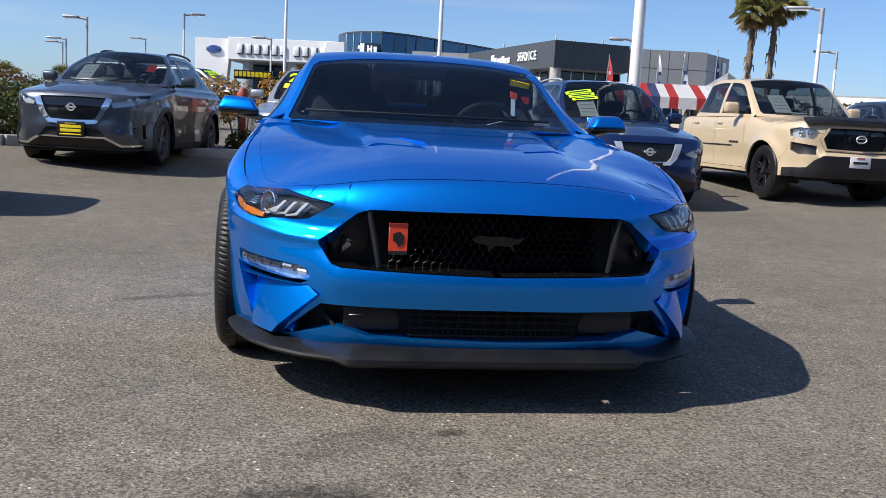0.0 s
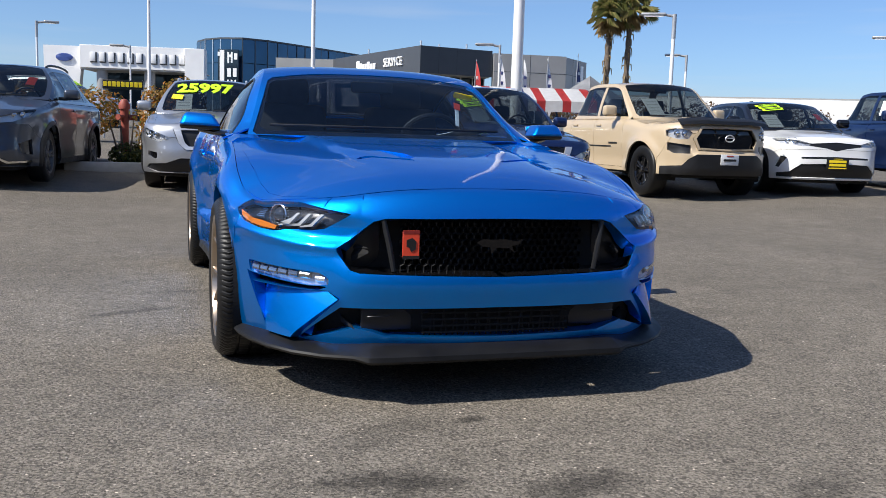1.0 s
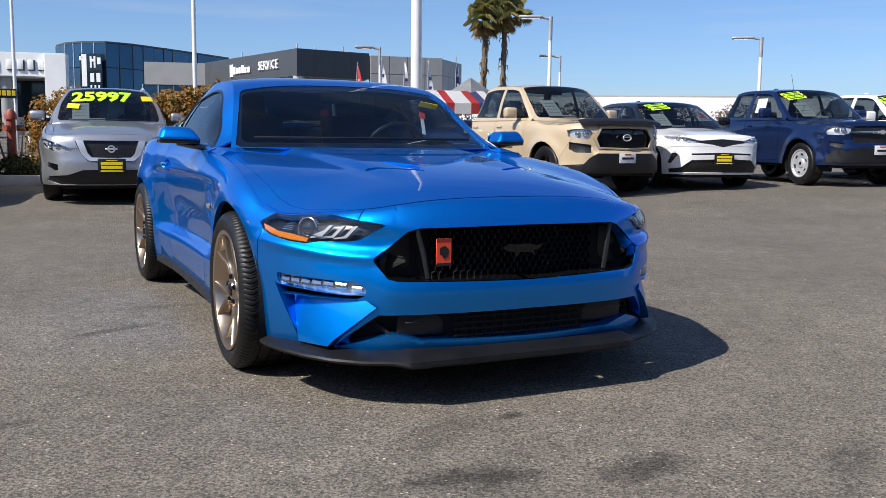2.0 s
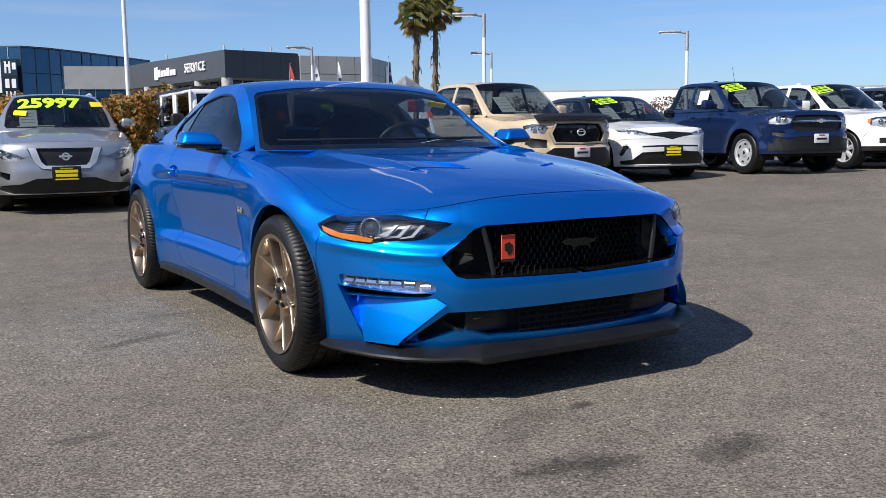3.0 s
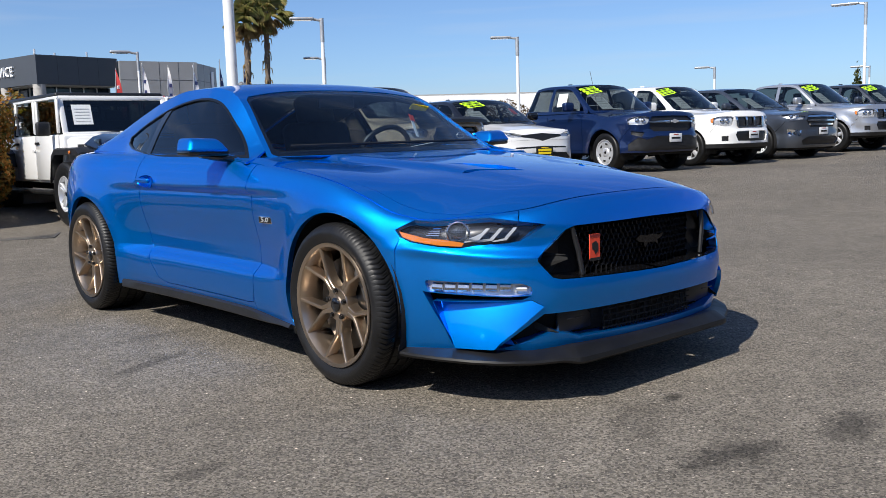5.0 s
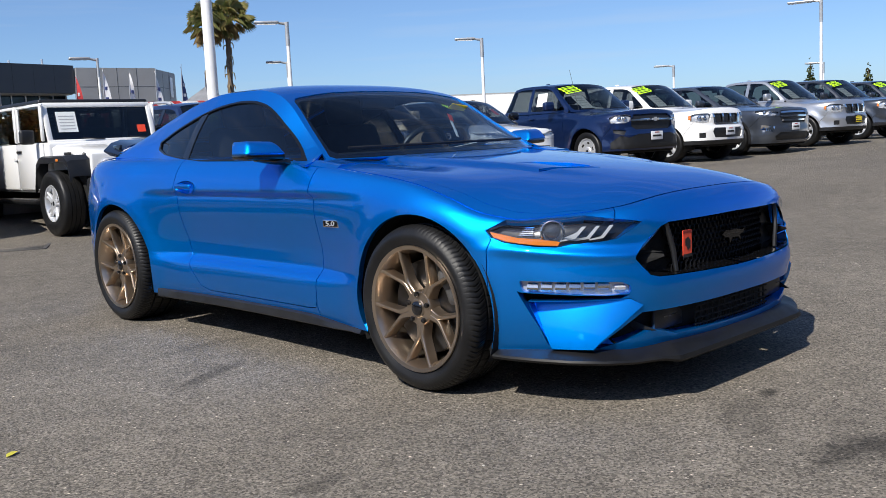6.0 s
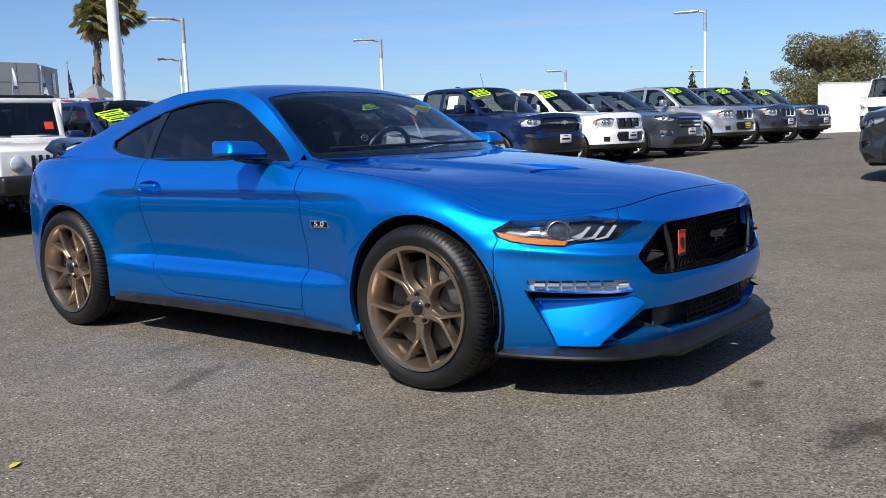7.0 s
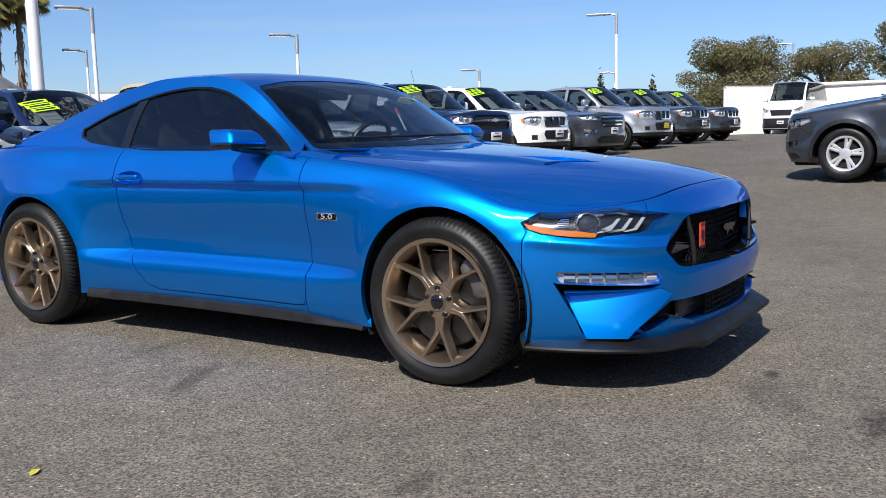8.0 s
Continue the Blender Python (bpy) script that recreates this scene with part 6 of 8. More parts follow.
def compact_face():
    return [("headlight", [(0.50, 0.72), (0.60, 0.765), (0.80, 0.825), (0.98, 0.86), (1.14, 0.865), (1.12, 0.80), (0.92, 0.73), (0.66, 0.675)], LENS, 0.0),
            ("chrome_v", [(0.36, 0.845), (0.46, 0.845), (0.38, 0.65), (0.29, 0.572), (-0.02, 0.56), (-0.02, 0.612), (0.25, 0.62), (0.30, 0.67)], SILVER, 0.012),
            ("grille", [(-0.02, 0.845), (0.47, 0.845), (0.42, 0.73), (0.36, 0.64), (0.30, 0.57), (-0.02, 0.56)], BLACK, -0.03),
            ("fog_trim", [(0.70, 0.52), (0.92, 0.55), (0.93, 0.49), (0.76, 0.44), (0.70, 0.45)], GLOSS_BLACK, -0.02),
            ("lower_grille", [(-0.02, 0.45), (0.36, 0.45), (0.56, 0.38), (0.90, 0.36), (0.98, 0.31), (0.7, 0.25), (-0.02, 0.25)], BLACK, -0.015),
            ]


def compact_suv(x, y, h, mat, label, **kw):
    base = dict(W=0.92, fo=0.93, wb=2.70, ro=1.06, R=0.36, z_nose=0.89, z_cowl=1.11, cowl_y=0.44, belt=1.10, roof=1.72, ws_y=1.28, roof_end=2.95, tail_y=3.55, top_w=0.645, bulge=0.045, mat=mat, face=compact_face(), posts=[(0.62, 1.62), (1.62, 2.62)], plate_z=0.505, rails="silver", cladding=BLACK, wheel_style="split", nose_round=0.20)
    base.update(kw)
    c = parked_car("suv_car", place(x, y, h), label, **base)
    em = part("emblem", lathe_bm([(0.032, 0.0), (0.046, 0.0), (0.052, 0.008), (0.052, 0.02), (0.032, 0.02), (0.032, 0.0)], 24, 'Z'), SILVER, c)
    em.matrix_local = pose(0, -0.93, 0.735, 90, 0, 0)
    bar = part("emblem_bar", box_bm(0, -0.945, 0.735, 0.16, 0.012, 0.026, 0.004, 1), SILVER, c)
    return c


compact_suv(-0.42, 10.15, -5, SILVER_P, "silver compact SUV with a lime price on its windscreen", roof=1.67, price="25997", group="parked cars")
compact_suv(3.72, 8.15, -1, NAVY_P, "dark navy compact SUV with a lime windscreen sticker", ro=1.0, sticker=(-0.42, 0.38), group="parked cars")
compact_suv(10.42, 0.25, 178, GREY_P, "dark grey compact SUV with silver wheel covers", plate_kind=None, sheet=False, rails=False, wheel_style="cover", rim=0.245, group="parked cars")

# larger grey SUV with a wide bright V in its grille
c = parked_car("suv_car", place(-3.52, 9.95, -8), "dark grey-blue SUV with a chrome V grille beside the hedge", W=0.955, fo=0.98, wb=2.83, ro=1.10, R=0.37, z_nose=0.95, z_cowl=1.17, cowl_y=0.48, belt=1.14, roof=1.70, ws_y=1.34, roof_end=2.9, tail_y=3.62, top_w=0.60, nose_round=0.25, bulge=0.05, mat=GUN_P,
               face=[("headlight", [(0.50, 0.873), (0.70, 0.920), (0.95, 0.995), (1.22, 1.045), (1.20, 0.990), (0.98, 0.898), (0.74, 0.827), (0.54, 0.806)], LENS, 0.0),
                     ("chrome_v", [(0.44, 0.925), (0.53, 0.904), (0.40, 0.665), (0.31, 0.573), (-0.02, 0.555), (-0.02, 0.622), (0.28, 0.634), (0.34, 0.702)], CHROME, 0.014),
                     ("grille_mesh", [(-0.02, 0.935), (0.44, 0.925), (0.34, 0.702), (0.28, 0.634), (-0.02, 0.622)], GLOSS_BLACK, -0.02),
                     ("chrome_lip", [(-0.02, 0.415), (0.44, 0.415), (0.66, 0.315), (1.02, 0.325), (1.03, 0.300), (0.64, 0.285), (0.42, 0.388), (-0.02, 0.388)], CHROME, 0.010),
                     ("fog_trim", [(0.80, 0.542), (1.05, 0.604), (1.05, 0.400), (0.84, 0.420)], GLOSS_BLACK, -0.03),
                     ("lower_grille", [(-0.02, 0.518), (0.34, 0.518), (0.44, 0.415), (0.66, 0.310), (1.02, 0.300), (1.02, 0.250), (-0.02, 0.250)], BLACK, -0.02)],
               posts=[(0.62, 1.68), (1.68, 2.72)], plate_z=0.50, rails="black", cladding=BLACK, clad_z=0.32, wheel_style="split", wheel_mat=CALIPER, orange=True, group="parked cars")
em = part("emblem", lathe_bm([(0.034, 0.0), (0.05, 0.0), (0.056, 0.008), (0.056, 0.02), (0.034, 0.02), (0.034, 0.0)], 24, 'Z'), SILVER, c)
em.matrix_local = pose(0, -0.985, 0.79, 90, 0, 0)
part("emblem_bar", box_bm(0, -1.0, 0.79, 0.14, 0.012, 0.022, 0.004, 1), SILVER, c)


def pickup(x, y, h, mat, label, face, dz=0.0, **kw):
    base = dict(W=0.925, fo=0.90, wb=3.20, ro=1.12, R=0.375, z_nose=1.06, z_cowl=1.16, cowl_y=0.52, belt=1.17, roof=1.75, ws_y=1.22, roof_end=2.42, tail_y=2.66, mat=mat, face=face, posts=[(0.66, 1.70), (1.70, 2.60)], bed=True, plate_kind="plate", plate_z=0.62, wheel_style="six", nose_round=0.25, top_w=0.73, bulge=0.05, step=0.055, tyre_w=0.255)
    base.update(kw)
    return parked_car("pickup_truck", place(x, y, h, dz), label, **base)


def barred_face(body):
    return [("amber_corner", [(0.965, 0.975), (1.03, 0.950), (1.025, 0.885), (0.975, 0.870)], AMBER, 0.003),
            ("valance", [(-0.02, 0.445), (1.12, 0.445), (1.12, 0.34), (-0.02, 0.34)], BLACK, 0.004),
            ("headlight", [(0.50, 0.97), (0.58, 1.0), (0.86, 1.0), (0.98, 0.97), (0.98, 0.84), (0.72, 0.80), (0.56, 0.82)], LENS, 0.0),
            ("grille_frame", [(0.40, 0.99), (0.46, 0.99), (0.43, 0.80), (0.38, 0.765), (-0.02, 0.765), (-0.02, 0.80), (0.36, 0.80)], CHROME, 0.012),
            ("chrome_bar", [(0.10, 0.99), (0.155, 0.99), (0.145, 0.80), (0.10, 0.80)], CHROME, 0.012),
            ("grille", [(-0.02, 0.99), (0.46, 0.99), (0.43, 0.80), (0.38, 0.765), (-0.02, 0.765)], BLACK, -0.03),
            ("fog_lamp", [(0.66, 0.60), (0.80, 0.60), (0.80, 0.50), (0.66, 0.50)], SATIN_BLACK, -0.02),
            ("lower_grille", [(-0.02, 0.70), (0.44, 0.70), (0.50, 0.62), (0.44, 0.50), (-0.02, 0.49)], BLACK, -0.025)]


PICKUP_LABEL = "%s mid-size pickup with a chrome grille and lime sticker"
pickup(14.45, 7.83, -7, WHITE_P, PICKUP_LABEL % "white", barred_face(WHITE_P), sticker=(-0.50, 0.22), group="parked pickups")
pickup(19.95, 7.4, -7, SILVER_P, PICKUP_LABEL % "silver", barred_face(SILVER_P), sticker=(-0.42, 0.22), plate_kind="dealer", group="parked pickups")
pickup(23.55, 7.5, -8, GREY_P, PICKUP_LABEL % "dark grey", barred_face(GREY_P), sticker=(-0.42, 0.22), group="parked pickups")
pickup(27.2, 7.6, -8, GREY_P, PICKUP_LABEL % "dark grey", barred_face(GREY_P), sticker=(-0.42, 0.22), group="parked pickups")
# navy pickup with steel wheels
navy_truck = pickup(11.68, 7.78, -11, DEEP_P, "deep blue pickup truck with steel wheels and lime sticker",
             [("headlight", [(0.54, 1.0), (0.64, 1.03), (0.90, 1.02), (1.0, 0.98), (0.98, 0.88), (0.70, 0.87), (0.58, 0.90)], LENS, 0.0),
              ("chrome_bar", [(-0.02, 0.945), (0.56, 0.93), (0.56, 0.90), (-0.02, 0.90)], CHROME, 0.010),
              ("grille", [(-0.02, 1.03), (0.46, 1.02), (0.55, 0.94), (0.55, 0.80), (0.44, 0.745), (-0.02, 0.745)], BLACK, -0.03),
              ("fog_trim", [(0.66, 0.73), (0.92, 0.76), (0.92, 0.70), (0.72, 0.65)], SATIN_BLACK, -0.02),
              ("lower_bumper", [(-0.02, 0.66), (0.42, 0.66), (0.62, 0.60), (0.78, 0.64), (0.98, 0.52), (0.98, 0.40), (-0.02, 0.40)], SATIN_BLACK, 0.006)],
             sticker=(-0.42, 0.22), wheel_style="steel", group="parked pickups", W=0.94, wb=3.26, fo=0.91, posts=[(0.66, 1.78), (1.78, 2.56)])
part("emblem", prism_bm([(-0.09, -0.018), (-0.03, -0.018), (-0.03, -0.036), (0.03, -0.036), (0.03, -0.018), (0.09, -0.018), (0.09, 0.018), (0.03, 0.018), (0.03, 0.036), (-0.03, 0.036), (-0.03, 0.018), (-0.09, 0.018)], 0, 0.015, m=pose(0, -0.905, 0.925, 90, 0, 0)), SILVER, navy_truck, "silver cross-shaped emblem")
part("window_sheet", box_bm(0, 0, 0, 0.005, 0.30, 0.27, 0.001, 1, m=pose(-0.795, 1.42, 1.42, 0, 15, 0)), PAPER, navy_truck, "white paper sheet in the side window")
part("aerial", tube_bm([(-0.72, 0.40, 1.15), (-0.74, 0.62, 1.95)], 0.004, 5), BLACK, navy_truck)
# sand-coloured pickup with dark wheels
sand_truck = pickup(7.0, 8.8, 0, SAND_P, "sand-beige double-cab pickup with black wheels and bonnet deflector",
             [("headlight", [(0.60, 0.985), (0.66, 1.03), (0.88, 1.05), (1.04, 1.02), (1.02, 0.93), (0.80, 0.885), (0.66, 0.90)], LENS, 0.0),
              ("grille_frame", [(-0.02, 1.09), (0.46, 1.08), (0.585, 0.90), (0.50, 0.735), (-0.02, 0.715), (-0.02, 0.755), (0.47, 0.770), (0.535, 0.90), (0.435, 1.045), (-0.02, 1.055)], SAND_P, 0.024),
              ("grille", [(-0.02, 1.06), (0.44, 1.05), (0.54, 0.90), (0.47, 0.765), (-0.02, 0.75)], GLOSS_BLACK, -0.03),
              ("fog_trim", [(0.62, 0.80), (1.00, 0.84), (1.00, 0.73), (0.88, 0.68), (0.62, 0.68)], BLACK, -0.03),
              ("lower_bumper", [(-0.02, 0.67), (0.52, 0.67), (0.64, 0.60), (0.74, 0.50), (1.10, 0.48), (1.10, 0.36), (-0.02, 0.36)], BLACK, 0.006)],
             group="parked pickups", W=0.945, R=0.395, rim=0.235, wb=3.235, fo=0.95, wheel_mat=GLOSS_BLACK, wheel_style="split", deflector=True, plate_z=0.60, roof=1.84, belt=1.22, z_cowl=1.22, z_nose=1.13, mirror_mat=SAND_P, tyre_w=0.27)
part("emblem", tube_bm([(0.075 * math.cos(2 * math.pi * k / 20), -0.945, 0.915 + 0.048 * math.sin(2 * math.pi * k / 20)) for k in range(21)], 0.010, 6, cap=False), SILVER, sand_truck)
part("emblem_bar", box_bm(0, -0.945, 0.925, 0.15, 0.014, 0.014, 0.004, 1), SILVER, sand_truck)
for sgn in (-1, 1):
    part("door_script", box_bm(sgn * 0.935, 0.98, 0.80, 0.006, 0.30, 0.028, 0.002, 1), INK, sand_truck, "dark door lettering")
    part("side_strip", box_bm(sgn * 0.931, 1.9, 0.745, 0.008, 1.7, 0.02, 0.003, 1), SATIN_BLACK, sand_truck)

# white crossover with a dark roof
parked_car("crossover_car", place(9.1, 8.7, -12), "white compact crossover with a black roof and dealer plate", W=0.90, fo=0.93, wb=2.64, ro=0.80, R=0.345, z_nose=0.86, z_cowl=1.02, cowl_y=0.38, belt=1.06, roof=1.53, ws_y=1.20, roof_end=2.65, tail_y=3.25, mat=WHITE_P, roof_mat=BLACK_P, mirror_mat=GLOSS_BLACK,
           face=[("headlight", [(0.40, 0.80), (0.60, 0.845), (0.85, 0.90), (1.10, 0.95), (1.15, 0.90), (0.92, 0.80), (0.60, 0.765), (0.45, 0.765)], LENS, 0.0),
                 ("nose_band", [(-0.02, 0.83), (0.40, 0.80), (0.45, 0.77), (0.18, 0.735), (-0.02, 0.69)], BLACK, -0.01),
                 ("lip_line", [(-0.02, 0.605), (0.55, 0.59), (0.55, 0.565), (-0.02, 0.575)], BLACK, -0.01),
                 ("corner_vent", [(0.78, 0.58), (0.90, 0.60), (1.0, 0.44), (0.92, 0.42)], BLACK, -0.02),
                 ("lower_grille", [(-0.02, 0.50), (0.55, 0.48), (0.72, 0.36), (0.98, 0.33), (0.98, 0.27), (-0.02, 0.27)], BLACK, -0.02)],
           posts=[(0.62, 1.60), (1.60, 2.45)], plate_z=0.50, cladding=BLACK, clad_z=0.30, sticker=(-0.30, 0.20), wheel_mat=SILVER, orange=True, nose_round=0.22, group="parked cars")
# dark crossover with a bright barred grille
charcoal_suv = parked_car("suv_car", place(17.05, 7.7, -8), "charcoal mid-size SUV with a chrome barred grille", W=0.955, fo=0.99, wb=2.85, ro=0.98, R=0.37, z_nose=0.98, z_cowl=1.12, cowl_y=0.40, belt=1.12, roof=1.68, ws_y=1.28, roof_end=2.95, tail_y=3.50, mat=GUN_P,
                      face=[("headlight", [(0.52, 0.93), (0.66, 0.95), (0.95, 0.98), (1.12, 0.99), (1.10, 0.93), (0.90, 0.87), (0.62, 0.86)], LENS, 0.0),
                            ("chrome_bar", [(-0.02, 0.955), (0.44, 0.945), (0.47, 0.905), (-0.02, 0.91)], CHROME, 0.01),
                            ("chrome_rail", [(-0.02, 0.86), (0.49, 0.855), (0.50, 0.815), (-0.02, 0.815)], CHROME, 0.01),
                            ("chrome_strip", [(-0.02, 0.765), (0.46, 0.765), (0.44, 0.725), (-0.02, 0.725)], CHROME, 0.01),
                            ("grille", [(-0.02, 0.97), (0.44, 0.96), (0.52, 0.84), (0.42, 0.69), (-0.02, 0.685)], BLACK, -0.02),
                            ("fog_trim", [(0.66, 0.62), (0.98, 0.66), (0.98, 0.55), (0.70, 0.50)], CHROME, 0.004),
                            ("lower_grille", [(-0.02, 0.48), (0.5, 0.48), (0.66, 0.40), (0.60, 0.30), (-0.02, 0.30)], BLACK, -0.02)],
                      posts=[(0.62, 1.66), (1.66, 2.68)], plate_kind="plate", plate_z=0.60, cladding=BLACK, clad_z=0.32, group="parked cars")
# white cargo van far off
parked_car("cargo_van", place(42.3, 8.6, -92), "white high-roof cargo van in front of a white wall", W=1.0, fo=0.95, wb=3.3, ro=1.1, R=0.36, z_nose=1.28, z_cowl=1.52, cowl_y=-0.05, belt=1.54, roof=2.50, ws_y=0.66, roof_end=4.1, tail_y=4.36, mat=WHITE_P,
           face=[("headlight", [(0.58, 1.12), (0.80, 1.20), (1.0, 1.27), (1.05, 1.15), (0.80, 1.02), (0.62, 1.0)], LENS, 0.0), ("grille", [(-0.02, 1.14), (0.52, 1.12), (0.44, 0.86), (-0.02, 0.86)], BLACK, -0.02), ("lower_bumper", [(-0.02, 0.74), (0.9, 0.74), (1.1, 0.68), (1.1, 0.28), (-0.02, 0.28)], BLACK, 0.004)],
           posts=[(0.30, 1.35)], plate_kind="plate", plate_z=0.55, sheet=False, wheel_style="steel", top_w=0.80, group="parked cars")


def off_roader(m):
    car = empty("off_road_car", m, "white boxy off-road wagon with black flared arches and knobbly tyres", "car", "parked cars")
    # tub with doors
    part("body_tub", box_bm(0, 1.75, 0.86, 1.58, 2.75, 0.66, 0.04, 3), WHITE_P, car)
    bm = bmesh.new()
    rows_ = []
    for y, w, z in ((-0.60, 0.60, 1.000), (-0.55, 0.62, 1.035), (0.0, 0.67, 1.105), (0.42, 0.74, 1.165)):
        rows_.append([bm.verts.new(p) for p in ((-w, y, 0.80), (-w, y, z - 0.05), (-w + 0.06, y, z - 0.012), (-0.3, y, z), (0.3, y, z), (w - 0.06, y, z - 0.012), (w, y, z - 0.05), (w, y, 0.80))])
    for a, b in zip(rows_, rows_[1:]):
        for i in range(7):
            bm.faces.new((a[i], a[i + 1], b[i + 1], b[i]))
    bm.faces.new(rows_[0])
    bm.faces.new(rows_[-1])
    part("bonnet", bm, WHITE_P, car)
    gr = part("grille_panel", box_bm(0, -0.615, 0.82, 1.36, 0.06, 0.42, 0.03, 3), WHITE_P, car)
    for k in range(7):
        part("grille_slot", box_bm(-0.27 + 0.09 * k, -0.645, 0.835, 0.05, 0.02, 0.25, 0.012, 2), BLACK, gr)
    for sgn in (-1, 1):
        bm = lathe_bm([(0.0, 0.05), (0.05, 0.046), (0.085, 0.03), (0.088, 0.01), (0.10, 0.006), (0.10, 0.0)], 24, 'Z')
        bmesh.ops.transform(bm, matrix=pose(sgn * 0.47, -0.64, 0.865, 90, 0, 0), verts=bm.verts)
        part("headlight", bm, WHITE_LENS, gr, "round headlight")
        bm = lathe_bm([(0.0, 0.03), (0.03, 0.02), (0.035, 0.0)], 14, 'Z')
        bmesh.ops.transform(bm, matrix=pose(sgn * 0.52, -0.64, 0.71, 90, 0, 0), verts=bm.verts)
        part("turn_lamp", bm, AMBER, gr)
        # flared arches
        for yc, l0, l1 in ((0.0, -0.62, 0.52), (2.95, 2.40, 3.45)):
            bm = bmesh.new()
            n = 10
            sec = []
            pts = [(l0, 0.78), (l0 + 0.05, 0.95), (l0 + 0.16, 1.01), (l1 - 0.22, 1.01), (l1 - 0.10, 0.93), (l1, 0.62)]
            for y, z in pts:
                sec.append([bm.verts.new((sgn * x, y, z + d)) for x, d in ((0.66, 0.0), (0.90, 0.0), (0.945, -0.02), (0.945, -0.09), (0.93, -0.09), (0.90, -0.03), (0.66, -0.03))])
            for a, b in zip(sec, sec[1:]):
                for i in range(7):
                    bm.faces.new((a[i], a[(i + 1) % 7], b[(i + 1) % 7], b[i]))
            bm.faces.new(sec[0])
            bm.faces.new(sec[-1])
            part("wheel_flare", bm, SATIN_BLACK, car)
            part("wheel_liner", box_bm(sgn * 0.60, yc, 0.66, 0.14, 0.9, 0.55, 0.05, 2), WELL, car)
            wheel(car, 0.95, yc, 0.415, 0.415, 0.235, 0.27, SILVER, "split", sgn > 0, spin=12, rotor=False, n=40, name="wheel")
        part("side_lamp", box_bm(sgn * 0.952, -0.28, 0.955, 0.01, 0.07, 0.035, 0.006, 1), AMBER, car)
        # doors with windows
        for y0, y1 in ((0.50, 1.42), (1.44, 2.32)):
            d = part("door", box_bm(sgn * 0.80, (y0 + y1) / 2, 0.88, 0.03, y1 - y0, 0.62, 0.02, 2), WHITE_P, car)
            part("door_handle", box_bm(sgn * 0.825, y1 - 0.12, 1.08, 0.03, 0.14, 0.035, 0.01, 2), BLACK, d)
            part("door_hinge", box_bm(sgn * 0.822, y0 + 0.02, 0.98, 0.02, 0.10, 0.04, 0.006, 1), WHITE_P, d)
            bm = box_bm(sgn * 0.775, y0 + 0.05, 1.49, 0.035, 0.07, 0.56, 0.012, 1)
            box_bm(sgn * 0.775, y1 - 0.04, 1.49, 0.035, 0.07, 0.56, 0.012, 1, bm=bm)
            box_bm(sgn * 0.775, (y0 + y1) / 2, 1.755, 0.034, y1 - y0, 0.05, 0.012, 1, bm=bm)
            part("window_frame", bm, WHITE_P, d)
            part("door_window", box_bm(sgn * 0.77, (y0 + y1) / 2, 1.48, 0.008, y1 - y0 - 0.16, 0.54, 0), CAR_GLASS, d)
        part("rear_window", box_bm(sgn * 0.765, 2.75, 1.49, 0.02, 0.62, 0.44, 0.01, 1), CAR_GLASS, car)
        part("side_pillar", box_bm(sgn * 0.77, 2.37, 1.49, 0.05, 0.10, 0.60, 0.015, 1), SATIN_BLACK, car)
        part("rear_corner", box_bm(sgn * 0.765, 3.06, 1.49, 0.05, 0.10, 0.60, 0.015, 1), SATIN_BLACK, car)
        part("door_mirror", box_bm(sgn * 0.95, 0.62, 1.28, 0.19, 0.09, 0.22, 0.04, 3), BLACK, car)
        part("side_step", tube_bm([(sgn * 0.86, 0.45, 0.46), (sgn * 0.90, 0.6, 0.42), (sgn * 0.90, 2.3, 0.42), (sgn * 0.86, 2.45, 0.46)], 0.04, 8), BLACK, car)
        part("bonnet_script", box_bm(sgn * 0.688, 0.08, 1.03, 0.006, 0.34, 0.035, 0.001, 1, m=None), SATIN_BLACK, car, "dark bonnet lettering")
        part("bonnet_latch", box_bm(sgn * 0.645, -0.38, 0.99, 0.03, 0.05, 0.09, 0.01, 1), BLACK, car)
    # screen frame
    tilt = pose(0, 0.44, 1.17, -14, 0, 0)
    bm = box_bm(0, 0, 0.60, 1.50, 0.05, 0.08, 0.02, 2, m=tilt)
    for sgn in (-1, 1):
        box_bm(sgn * 0.72, 0, 0.30, 0.07, 0.05, 0.62, 0.015, 2, bm=bm, m=tilt)
    box_bm(0, 0, 0.02, 1.50, 0.06, 0.07, 0.02, 2, bm=bm, m=tilt)
    part("screen_frame", bm, WHITE_P, car)
    part("windscreen", box_bm(0, 0, 0.31, 1.38, 0.01, 0.53, 0, m=tilt), CAR_GLASS, car)
    sh = part("paper_sheet", box_bm(-0.46, -0.012, 0.33, 0.26, 0.004, 0.32, 0, m=tilt), PAPER, car, "white paper sheet in the windscreen")
    for k in range(5):
        part("sheet_print", box_bm(-0.46, -0.016, 0.22 + 0.05 * k, 0.20, 0.003, 0.012, 0, m=tilt), PRINT_GREY, sh)
    part("orange_sticker", box_bm(0.56, -0.012, 0.20, 0.12, 0.004, 0.12, 0.001, 1, m=tilt), ORANGE, car)
    for x in (-0.30, 0.35):
        part("wiper", tube_bm([tilt @ Vector((x, -0.05, 0.06)), tilt @ Vector((x + 0.30, -0.03, 0.04))], 0.009, 5), BLACK, car)
    part("hard_top", box_bm(0, 1.88, 1.80, 1.52, 2.50, 0.09, 0.035, 3), SATIN_BLACK, car)
    part("tailgate", box_bm(0, 3.10, 1.2, 1.5, 0.06, 1.1, 0.02, 2), WHITE_P, car)
